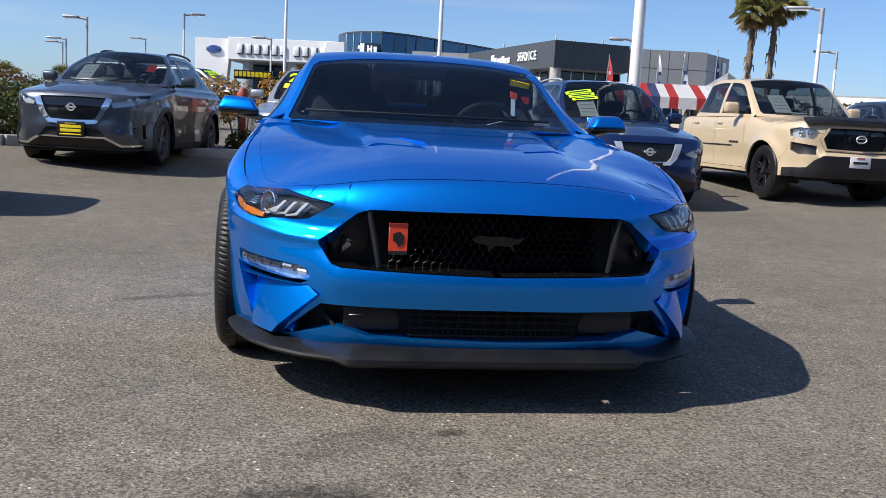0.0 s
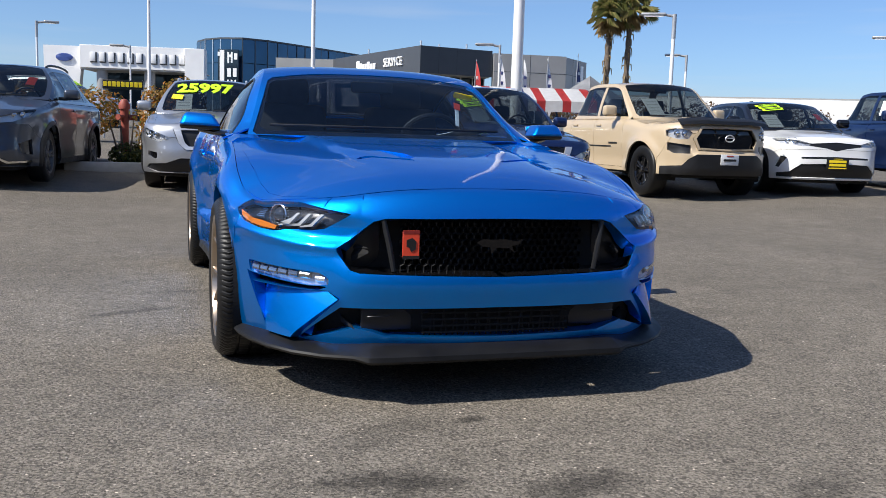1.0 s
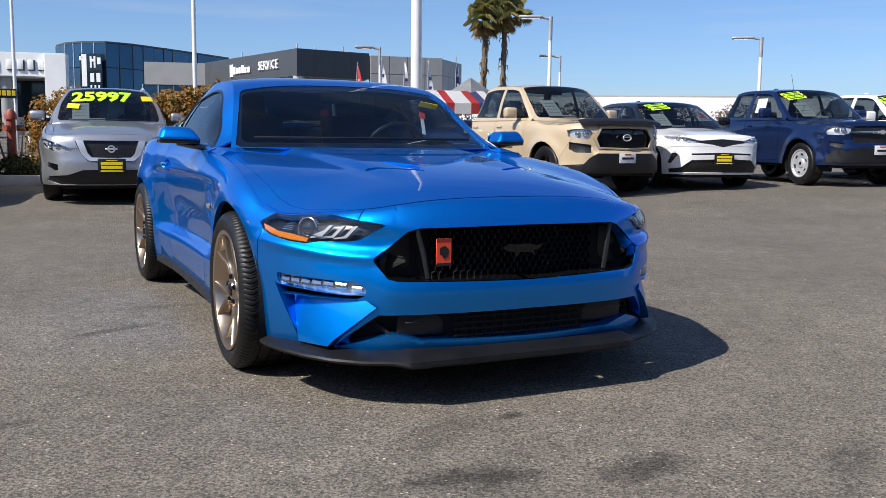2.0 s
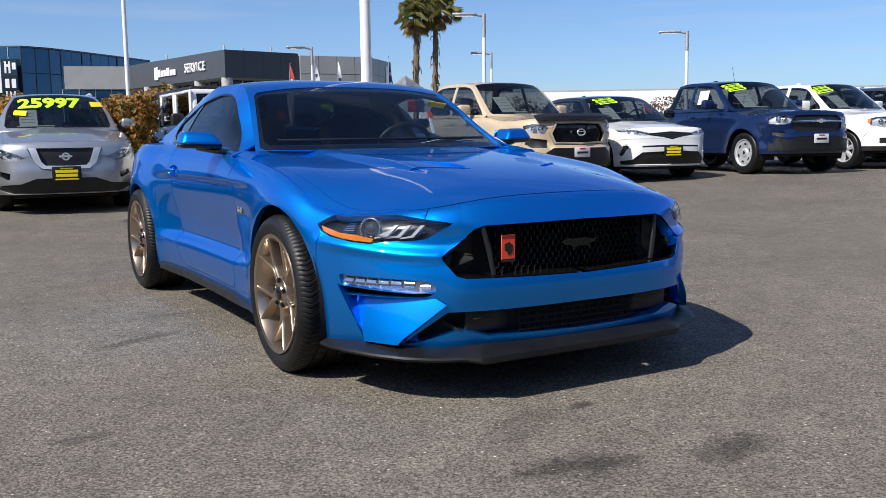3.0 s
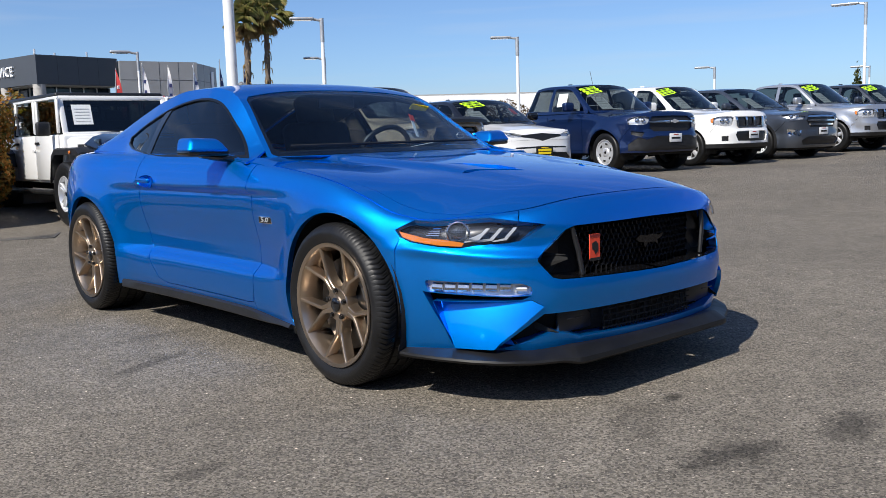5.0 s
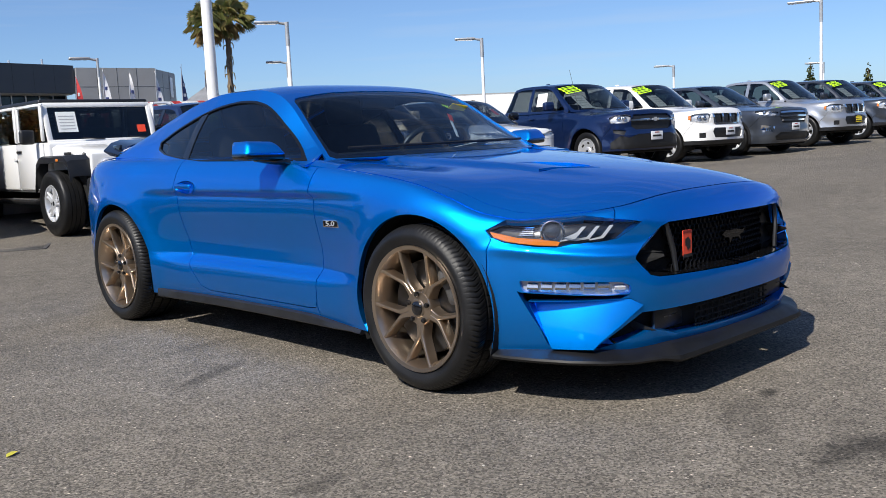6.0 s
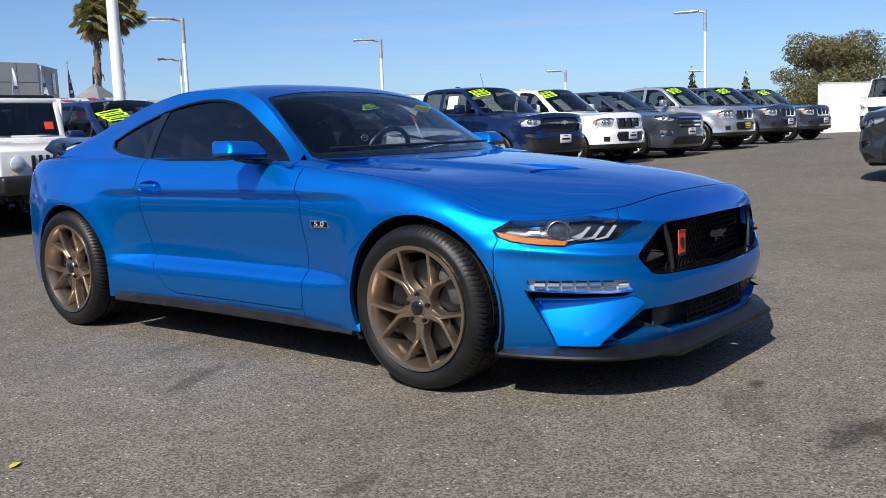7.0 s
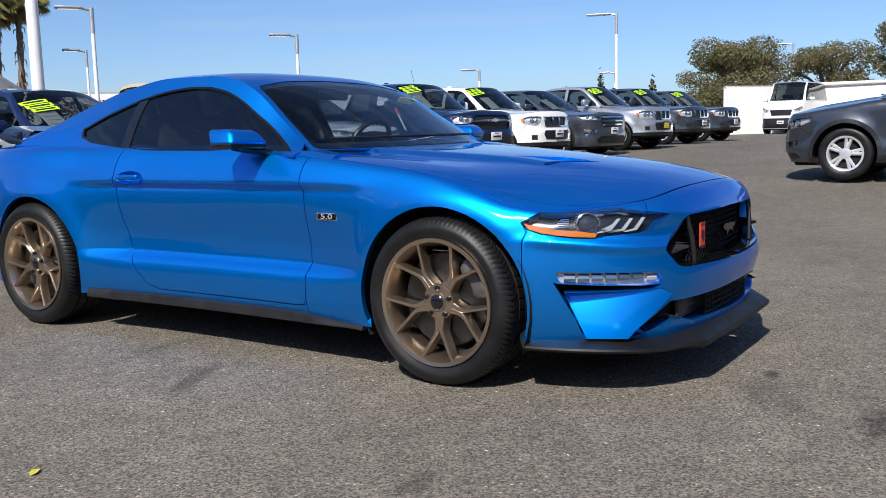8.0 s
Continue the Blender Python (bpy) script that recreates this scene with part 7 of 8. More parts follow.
    part("front_bumper", box_bm(0, -0.82, 0.62, 1.60, 0.22, 0.22, 0.05, 3), SATIN_BLACK, car)
    part("bumper_skid", box_bm(0, -0.72, 0.46, 0.9, 0.14, 0.14, 0.03, 2), BLACK, car)
    part("underbody", box_bm(0, 1.3, 0.52, 1.1, 3.6, 0.2, 0.04, 2), WELL, car)
    part("dashboard", box_bm(0, 0.75, 1.10, 1.4, 0.3, 0.2, 0.04, 2), SATIN_BLACK, car)
    for y in (1.45, 2.3):
        for sgn in (-1, 1):
            sb = part("seat", box_bm(sgn * 0.36, y, 1.12, 0.46, 0.14, 0.62, 0.05, 2), CLOTH, car)
            part("headrest", box_bm(sgn * 0.36, y + 0.02, 1.52, 0.26, 0.09, 0.17, 0.04, 2), CLOTH, sb)
    part("inner_mirror", box_bm(0, 0.66, 1.66, 0.22, 0.03, 0.06, 0.012, 2), BLACK, car)
    part("roll_bar", tube_bm([(-0.66, 1.6, 1.1), (-0.64, 1.6, 1.70), (0.64, 1.6, 1.70), (0.66, 1.6, 1.1)], 0.035, 8), CLOTH, car)
    # the cabin above the belt is low
    for o in car.children_recursive:
        if o.type == 'MESH' and o.parent.type != 'EMPTY' or o.parent == car:
            if o.type == 'MESH':
                for v in o.data.vertices:
                    if v.co.z > 1.17:
                        v.co.z = 1.17 + (v.co.z - 1.17) * 0.86
    return car


off_roader(place(2.02, 8.95, 0))

# copies: two SUVs parked beside the lane, and cars far across it
side_suv = [o for o in bpy.data.objects if o.name.startswith("suv_car")]
silver_suv, grey_suv, big_suv = side_suv[0], side_suv[2], side_suv[3]
for src, x, y, h, text in ((big_suv, -7.75, 5.1, -90, "dark grey SUV parked beside the lane"), (grey_suv, -9.6, 8.2, -90, "dark grey SUV parked beside the lane"), (grey_suv, -5.4, 30.5, 65, "dark SUV parked far across the lot"),
                           (silver_suv, -3.0, 31.0, 70, "silver SUV parked far across the lot"), (silver_suv, -4.4, 35.0, 80, "silver SUV parked far across the lot")):
    tagged(copy_thing(src, place(x, y, h)), text)


# ---- the lot and what stands round it ----
def ground_sheet():
    xs = sorted(set([-1500, -600, -250, -120, -60, -40] + frange(-30, 44, 1.0) + [50, 60, 80, 120, 250, 600, 1500]))
    ys = sorted(set([-1500, -600, -250, -100, -50, -30] + frange(-20, 50, 1.0) + [60, 70, 90, 130, 250, 600, 1500]))
    bm = bmesh.new()
    g = [[bm.verts.new((x, y, ground_z(x, y))) for y in ys] for x in xs]
    for i in range(len(xs) - 1):
        for j in range(len(ys) - 1):
            bm.faces.new((g[i][j], g[i + 1][j], g[i + 1][j + 1], g[i][j + 1]))
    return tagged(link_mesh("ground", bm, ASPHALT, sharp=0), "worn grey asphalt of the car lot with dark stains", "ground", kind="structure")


ground_sheet()
CONCRETE = material("kerb_concrete", (0.42, 0.40, 0.37), 0.85, vary=0.2, vary_scale=4, bump=0.3, bump_scale=90)
CHARCOAL = material("charcoal_panel", (0.060, 0.066, 0.076), 0.45, vary=0.08, vary_scale=1.5)
GREY_CLAD = material("grey_panel", (0.30, 0.30, 0.30), 0.5, vary=0.06, vary_scale=1.2)
PALE_CLAD = material("pale_panel", (0.36, 0.36, 0.35), 0.5, vary=0.06, vary_scale=1.2)
WHITE_CLAD = material("white_panel", (0.88, 0.88, 0.87), 0.45, vary=0.04, vary_scale=1.0)
STUCCO = material("white_stucco", (0.86, 0.85, 0.83), 0.8, vary=0.05, vary_scale=0.8, bump=0.3, bump_scale=30)
BLUE_GLASS = material("blue_curtain_glass", (0.03, 0.085, 0.16), 0.06, 0.6, vary=0.2, vary_scale=0.4)
DARK_GLASS = material("dark_shop_glass", (0.02, 0.035, 0.05), 0.07, 0.3)
POLE_WHITE = material("white_pole_paint", (0.84, 0.84, 0.83), 0.4, vary=0.05, vary_scale=6)
POLE_GREY = material("galvanised_pole", (0.45, 0.46, 0.47), 0.45, 0.5, vary=0.1, vary_scale=5)
BARK = material("palm_bark", (0.15, 0.115, 0.085), 0.9, vary=0.35, vary_scale=8, bump=0.8, bump_scale=12)
OAK_BARK = material("oak_bark", (0.10, 0.08, 0.06), 0.9, vary=0.3, vary_scale=6, bump=0.8, bump_scale=14)
FLAG_RED = material("red_cloth", (0.55, 0.05, 0.05), 0.75, vary=0.1, vary_scale=5)
FLAG_BLUE = material("navy_cloth", (0.06, 0.08, 0.2), 0.75, vary=0.1, vary_scale=5)
CLOTH_WHITE = material("white_cloth", (0.75, 0.75, 0.75), 0.75, vary=0.06, vary_scale=5)
CANOPY = material("grey_canopy", (0.36, 0.37, 0.39), 0.7, vary=0.12, vary_scale=4)
PIPE_RED = material("faded_red_paint", (0.33, 0.075, 0.05), 0.6, vary=0.3, vary_scale=9)
CAST = material("cast_iron", (0.085, 0.08, 0.075), 0.7, 0.3, vary=0.3, vary_scale=30)


def leaf_material(name, a, b, c):
    """Leaves in three tones, one for each leaf."""
    m = bpy.data.materials.new(name)
    m.use_nodes = True
    nt = m.node_tree
    bs = nt.nodes["Principled BSDF"]
    geo = nt.nodes.new("ShaderNodeNewGeometry")
    ramp = nt.nodes.new("ShaderNodeValToRGB")
    ramp.color_ramp.elements[0].color = (*a, 1)
    ramp.color_ramp.elements[1].color = (*c, 1)
    mid = ramp.color_ramp.elements.new(0.55)
    mid.color = (*b, 1)
    nt.links.new(geo.outputs["Random Per Island"], ramp.inputs[0])
    nt.links.new(ramp.outputs[0], bs.inputs["Base Color"])
    bs.inputs["Roughness"].default_value = 0.6
    tr = nt.nodes.new("ShaderNodeBsdfTranslucent")
    nt.links.new(ramp.outputs[0], tr.inputs[0])
    mx = nt.nodes.new("ShaderNodeMixShader")
    mx.inputs[0].default_value = 0.4
    nt.links.new(bs.outputs[0], mx.inputs[1])
    nt.links.new(tr.outputs[0], mx.inputs[2])
    nt.links.new(mx.outputs[0], nt.nodes["Material Output"].inputs[0])
    return m


LEAF_ORANGE = leaf_material("autumn_leaves", (0.10, 0.11, 0.02), (0.33, 0.18, 0.03), (0.50, 0.19, 0.03))
LEAF_OLIVE = leaf_material("olive_leaves", (0.085, 0.10, 0.038), (0.17, 0.155, 0.06), (0.27, 0.20, 0.10))
LEAF_GREEN = leaf_material("hedge_leaves", (0.02, 0.04, 0.010), (0.05, 0.07, 0.015), (0.14, 0.13, 0.02))
LEAF_LIME = leaf_material("yellow_green_leaves", (0.09, 0.11, 0.02), (0.20, 0.20, 0.03), (0.31, 0.27, 0.04))
LEAF_BROWN = leaf_material("brown_leaves", (0.10, 0.055, 0.025), (0.17, 0.09, 0.04), (0.10, 0.085, 0.03))
LEAF_PALM = leaf_material("palm_fronds", (0.13, 0.16, 0.045), (0.24, 0.23, 0.07), (0.42, 0.33, 0.14))
LEAF_DRY = leaf_material("dry_fronds", (0.34, 0.24, 0.11), (0.48, 0.35, 0.16), (0.24, 0.17, 0.08))


def leaf_cloud(name, lumps, count, size, mat, parent, seed, fill=0.55):
    """Many small bent leaves, thickest near the skin of overlapping lumps (cx, cy, cz, rx, ry, rz)."""
    rnd = random.Random(seed)
    verts, faces = [], []
    vol = [r[3] * r[4] * r[5] for r in lumps]
    for _ in range(count):
        cx, cy, cz, rx, ry, rz = rnd.choices(lumps, vol)[0]
        while True:
            d = Vector((rnd.gauss(0, 1), rnd.gauss(0, 1), rnd.gauss(0, 1)))
            if d.length > 1e-3:
                d.normalize()
                break
        r = (fill + (1 - fill) * rnd.random() ** 0.5) * (0.86 + 0.24 * noise.noise(Vector((cx, cy, cz)) + d * 2.2))
        p = Vector((cx + d.x * rx * r, cy + d.y * ry * r, cz + d.z * rz * r))
        s = size * rnd.uniform(0.6, 1.35)
        n = (d + Vector((rnd.uniform(-0.9, 0.9), rnd.uniform(-0.9, 0.9), rnd.uniform(-0.5, 0.9)))).normalized()
        u = n.orthogonal().normalized()
        u.rotate(Matrix.Rotation(rnd.uniform(0, 6.28), 3, n))
        v = n.cross(u)
        k = len(verts)
        verts += [p - u * s * 0.5, p + v * s * 0.32 + n * s * 0.10, p + u * s * 0.5, p - v * s * 0.32 + n * s * 0.10]
        faces += [(k, k + 1, k + 2), (k, k + 2, k + 3)]
    me = bpy.data.meshes.new(name)
    me.from_pydata([tuple(v) for v in verts], [], faces)
    me.materials.append(mat)
    ob = new(name, me)
    if parent:
        ob.parent = parent
    return ob


def bush(x, y, lumps, count, size, mat, label, seed, z=None, name="bush"):
    z = ground_z(x, y) if z is None else z
    b = empty(name, pose(x, y, z), label, name)
    for i in range(4):
        a = 1.57 * i + 0.4
        part("stem", tube_bm([(0.04 * math.cos(a), 0.04 * math.sin(a), 0), (0.18 * math.cos(a), 0.18 * math.sin(a), 0.35), (0.30 * math.cos(a), 0.30 * math.sin(a), 0.8)], [0.025, 0.018, 0.01], 6), OAK_BARK, b)
    leaf_cloud("foliage", lumps, count, size, mat, b, seed)
    return b


def tree(x, y, h, spread, seed, mat=None, leaves=8500):
    rnd = random.Random(seed)
    z = ground_z(x, y)
    t = empty("tree", pose(x, y, z), "broad olive-green tree with brownish patches behind the wall", "tree", "trees behind the wall")
    part("trunk", tube_bm([(0, 0, -0.1), (0.1, 0.05, h * 0.2), (0.0, 0.1, h * 0.45)], [0.34, 0.27, 0.2], 10), OAK_BARK, t)
    lumps = []
    for i in range(12):
        a = 2 * math.pi * i / 12 + rnd.uniform(-0.3, 0.3)
        r = spread * rnd.uniform(0.35, 0.72)
        zz = h * rnd.uniform(0.36, 0.84)
        part("limb", tube_bm([(0, 0.1, h * 0.38), (0.5 * r * math.cos(a), 0.5 * r * math.sin(a), zz * 0.85), (r * math.cos(a), r * math.sin(a), zz)], [0.14, 0.09, 0.04], 7), OAK_BARK, t)
        k = spread * rnd.uniform(0.20, 0.42)
        lumps.append((r * math.cos(a), r * math.sin(a), zz, k, k, k * 0.8))
    lumps.append((0, 0, h * 0.78, spread * 0.45, spread * 0.45, h * 0.22))
    leaf_cloud("crown", lumps, leaves, 0.15, mat or LEAF_OLIVE, t, seed, 0.42)
    return t


def palm(x, y, h, seed):
    rnd = random.Random(seed)
    z = ground_z(x, y)
    t = empty("palm_tree", pose(x, y, z), "tall fan palm with a shaggy skirt of dry fronds", "palm tree", "palms")
    pts, rad = [], []
    for i in range(26):
        k = i / 25
        pts.append((0.15 * math.sin(k * 2.0), 0.1 * math.sin(k * 3), h * k))
        rad.append(0.125 - 0.030 * k + (0.018 if i % 2 else 0.0) + rnd.uniform(-0.01, 0.015) + (0.04 if k > 0.45 else 0) * rnd.random())
    part("trunk", tube_bm(pts, rad, 10), BARK, t)
    bm = bmesh.new()
    for i in range(34):
        k = rnd.uniform(0.45, 0.93)
        a = rnd.uniform(0, 6.28)
        r = 0.15
        p = Vector((0.15 * math.sin(k * 2) + r * math.cos(a), 0.1 * math.sin(k * 3) + r * math.sin(a), h * k))
        tube_bm([p - Vector((0.1 * math.cos(a), 0.1 * math.sin(a), 0)), p + Vector((0.06 * math.cos(a), 0.06 * math.sin(a), -0.05)), p + Vector((0.10 * math.cos(a), 0.10 * math.sin(a), -rnd.uniform(0.15, 0.5)))], [0.035, 0.03, 0.010], 5, bm)
    tagged(link_mesh("stub_sheath", bm, LEAF_DRY, t, "", True, 40), kind="stuff")

    def fronds(name, n, lo, hi, length, mat):
        verts, faces = [], []
        for _ in range(n):
            a = rnd.uniform(0, 6.28)
            el = radians(rnd.uniform(lo, hi))
            d = Vector((math.cos(a) * math.cos(el), math.sin(a) * math.cos(el), math.sin(el)))
            side = d.cross(Vector((0, 0, 1)))
            side = side.normalized() if side.length > 0.05 else Vector((1, 0, 0))
            upv = side.cross(d)
            base = Vector((0.14, 0.02, h - 0.1))
            hub = base + d * length * 0.48 + Vector((0, 0, -0.06))
            k = len(verts)
            w = 0.025
            verts += [base - side * w, base + side * w, hub + side * w, hub - side * w]
            faces += [(k, k + 1, k + 2), (k, k + 2, k + 3)]
            L = length * rnd.uniform(0.75, 1.1)
            for j in range(15):
                b = radians(-78 + 156 * j / 14)
                e = d * math.cos(b) + side * math.sin(b)
                tip = hub + e * L * 0.55 + Vector((0, 0, -0.28 * L * abs(math.sin(b)) - 0.14)) + upv * 0.05
                q = e.cross(upv).normalized() * 0.034
                mid = hub + e * L * 0.30 + upv * 0.03
                k = len(verts)
                verts += [hub, mid + q, tip, mid - q]
                faces += [(k, k + 1, k + 2), (k, k + 2, k + 3)]
        me = bpy.data.meshes.new(name)
        me.from_pydata([tuple(v) for v in verts], [], faces)
        me.materials.append(mat)
        ob = new(name, me)
        ob.parent = t
    fronds("crown", 24, -18, 88, 1.38, LEAF_PALM)
    fronds("dry_skirt", 18, -82, -20, 0.90, LEAF_DRY)
    return t


palm(19.35, 36.3, 6.55, 5)
palm(20.25, 36.0, 6.85, 9)
tree(56.0, 15.0, 5.95, 4.2, 21, leaves=17000)
tree(61.5, 10.3, 5.8, 3.8, 22, leaves=14000)
tree(57.5, 4.6, 8.1, 4.1, 23, leaves=16000)
tree(60.0, -0.7, 7.2, 4.4, 24, leaves=12000)
tree(66.0, 19.5, 5.2, 3.4, 25)
for i, (x, y, h) in enumerate(((69.5, 30.0, 5.6), (63.0, 23.0, 4.4))):
    t = empty("conifer", pose(x, y, ground_z(x, y)), "small dark conifer far behind the pickups", "conifer", "far conifers")
    part("trunk", tube_bm([(0, 0, 0), (0, 0, h * 0.9)], [0.12, 0.04], 7), OAK_BARK, t)
    leaf_cloud("crown", [(0, 0, h * (0.35 + 0.14 * k), 0.75 - 0.15 * k, 0.75 - 0.15 * k, h * 0.13) for k in range(5)], 700, 0.26, LEAF_GREEN, t, 40 + i)


# lamp posts
def lamp_post(x, y, top, arm_dir, arm=1.1, r=0.085, mat=None, label="white lamp post with a flat rectangular lamp head", head=True):
    z = ground_z(x, y)
    p = empty("lamp_post", pose(x, y, z), label, "lamp post", "lamp posts")
    h = top - z
    part("post", tube_bm([(0, 0, 0), (0, 0, h * 0.82), (0, 0, h)], [r, r * 0.8, r * 0.75], 12), mat or POLE_WHITE, p)
    part("base", lathe_bm([(0.0, 0.0), (0.27, 0.0), (0.27, 0.62), (0.25, 0.66), (0.0, 0.66)], 20, 'Z'), CONCRETE, p)
    if head:
        m = pose(0, 0, h, 0, 0, arm_dir)
        part("arm", tube_bm([m @ Vector((0, 0, -0.05)), m @ Vector((0.3, 0, 0.0))], 0.05, 8), POLE_GREY, p)
        hd = part("lamp_head", box_bm(0.3 + arm * 0.45, 0, 0.02, arm * 0.9, 0.34, 0.10, 0.04, 3, m=m), POLE_GREY, p)
        part("lens", box_bm(0.3 + arm * 0.45, 0, -0.035, arm * 0.7, 0.26, 0.02, 0.005, 1, m=m), WHITE_LENS, hd)
        part("upper_post", tube_bm([(0, 0, h * 0.84), (0, 0, h + 0.03)], [r * 0.95, r * 0.95], 12), POLE_GREY, p)
    return p


lamp_post(5.05, 11.65, 10.5, 0, r=0.105, head=False, label="thick white light pole behind the navy SUV")
lamp_post(17.0, 26.35, 5.58, 150, 1.0)
lamp_post(22.95, 35.0, 5.05, 150, 0.8, r=0.065)
lamp_post(27.1, 25.9, 5.33, 140, 1.0)
lamp_post(41.95, 17.1, 6.78, 105, 1.4)
lamp_post(47.5, 28.8, 4.78, 125, 1.0)
lamp_post(64.4, 13.3, 6.38, 100, 1.4)
lamp_post(55.1, 22.7, 4.58, 105, 0.9, r=0.06)
lamp_post(13.55, 35.2, 5.0, 165, 0.9, r=0.06)
lamp_post(-9.2, 35.2, 4.4, 172, 0.7, r=0.05, mat=POLE_GREY)
lamp_post(-14.6, 54.4, 4.8, 175, 0.9, r=0.06, mat=POLE_GREY)
lamp_post(-16.2, 60.2, 4.95, 175, 0.9, r=0.06, mat=POLE_GREY)
lamp_post(-11.8, 65.2, 5.85, 175, 0.9, r=0.06, mat=POLE_GREY)
lamp_post(-6.15, 40.75, 5.35, 10, 0.7, r=0.06)
lamp_post(-1.40, 34.1, 9.6, 10, 0.8, r=0.07)
lamp_post(3.55, 25.2, 10.0, 170, 0.8, r=0.07)
lamp_post(-2.4, 47.0, 5.0, 170, 0.8, r=0.05)


# ---- buildings ----
def wall_slab(name, a, b, z0, z1, thick, mat, parent, label=""):
    """Upright slab from a to b (x, y), thickness to the far side."""
    ax, ay = a
    bx, by = b
    d = Vector((bx - ax, by - ay, 0))
    n = Vector((-d.y, d.x, 0)).normalized() * thick
    return part(name, prism_bm([(ax, ay), (bx, by), (bx + n.x, by + n.y), (ax + n.x, ay + n.y)], z0, z1), mat, parent, label, sharp=30)


def face_frame(a, b, z, out=0.02):
    """Matrix whose x runs from a to b, y is up and z points out of the face."""
    d = Vector((b[0] - a[0], b[1] - a[1], 0)).normalized()
    n = Vector((d.y, -d.x, 0))
    m = Matrix((d, Vector((0, 0, 1)), n)).transposed().to_4x4()
    m.translation = Vector((a[0], a[1], z)) + n * out
    return m


def service_building():
    b = empty("dealer_building", pose(0, 0, 0), "charcoal-panelled dealership service building with glass below", "building")
    C, Lf, Rt = (13.3, 47.4), (10.7, 61.5), (18.0, 48.3)
    wall_slab("fascia", Lf, C, 4.45, 5.98, 0.5, CHARCOAL, b)
    wall_slab("fascia", C, Rt, 4.45, 5.98, 0.5, CHARCOAL, b)
    part("roof", prism_bm([(13.4, 47.6), (17.9, 48.5), (18.4, 62), (11.2, 61.5)], 5.6, 5.7), CHARCOAL, b)
    part("soffit", prism_bm([(13.4, 47.6), (17.9, 48.5), (18.4, 62), (11.2, 61.5)], 4.4, 4.46), PALE_CLAD, b)
    # joints of the panels
    for f in (0.25, 0.5, 0.75):
        m = face_frame(C, Rt, 4.45, 0.004)
        L2 = math.hypot(Rt[0] - C[0], Rt[1] - C[1])
        part("panel_joint", box_bm(f * L2, 0.76, 0, 0.012, 1.5, 0.004, 0, m=m), BLACK, b)
    # set-back glazing and columns
    for a, c, n in (((14.0, 48.9), (18.0, 49.7), 5), ((12.2, 60.5), (14.0, 48.9), 9)):
        wall_slab("shop_glass", a, c, 0.3, 4.42, 0.2, DARK_GLASS, b)
        m = face_frame(a, c, 0.3, 0.03)
        L2 = math.hypot(c[0] - a[0], c[1] - a[1])
        for k in range(n + 1):
            part("mullion", box_bm(L2 * k / n, 2.05, 0, 0.06, 4.1, 0.06, 0, m=m), SILVER, b)
        part("transom", box_bm(L2 / 2, 3.3, 0, L2, 0.07, 0.05, 0, m=m), SILVER, b)
    for x, y in ((13.5, 47.75), (12.9, 51.2), (12.2, 54.8), (11.5, 58.2)):
        part("column", lathe_bm([(0.0, 0.2), (0.32, 0.2), (0.32, 4.45), (0.0, 4.45)], 20, 'Z'), CONCRETE, b).matrix_local = pose(x, y, 0)
    # lettering on the flank that faces the lot
    m = face_frame(Lf, C, 5.22, 0.05)
    flank = math.hypot(C[0] - Lf[0], C[1] - Lf[1])
    bm = text_bm("SERVICE", 0.76, 0.05)
    bmesh.ops.transform(bm, matrix=m @ pose(flank * 0.745, 0, 0) @ Matrix.Diagonal((1.0, 1, 1, 1)), verts=bm.verts)
    part("service_letters", bm, WHITE_CLAD, b, "white raised letters")
    bm = bmesh.new()
    for x0, x1, y0, y1 in ((0.0, 0.5, -0.45, 0.35), (0.55, 0.9, -0.30, 0.18), (1.0, 1.3, -0.28, 0.1), (1.4, 1.7, -0.28, 0.12), (1.8, 2.2, -0.28, 0.22), (2.3, 2.6, -0.28, 0.08), (2.7, 3.1, -0.28, 0.08)):
        box_bm((x0 + x1) / 2, (y0 + y1) / 2, 0, x1 - x0, y1 - y0, 0.08, 0.02, 1, bm=bm, m=m @ pose(flank * 0.345, 0, 0))
    tagged(link_mesh("logo_emblem", bm, WHITE_CLAD, b, "plain white logo shapes", True, 30))
    for x, y in ((13.6, 48.4), (15.2, 50.0), (12.2, 56.0), (16.6, 49.0)):
        part("roof_vent", tube_bm([(x, y, 5.6), (x, y, 6.35)], 0.06, 8), SILVER, b)
    # grey wing to the right of it
    g = empty("showroom_wing", pose(0, 0, 0), "grey-panelled showroom wing with a glass strip below", "building")
    A, B, D = (18.05, 48.1), (22.5, 47.6), (25.2, 50.4)
    wall_slab("upper_wall", A, B, 3.75, 5.85, 0.5, GREY_CLAD, g)
    wall_slab("upper_wall", B, D, 3.75, 5.80, 0.5, GREY_CLAD, g)
    part("roof", prism_bm([(18.2, 48.5), (22.5, 48.0), (24.9, 50.5), (24.5, 62), (18.4, 62)], 5.5, 5.6), GREY_CLAD, g)
    wall_slab("shop_glass", (18.1, 48.6), (22.4, 48.1), 0.3, 3.76, 0.2, BLUE_GLASS, g)
    wall_slab("shop_glass", (22.4, 48.1), (24.9, 50.7), 0.3, 3.76, 0.2, BLUE_GLASS, g)
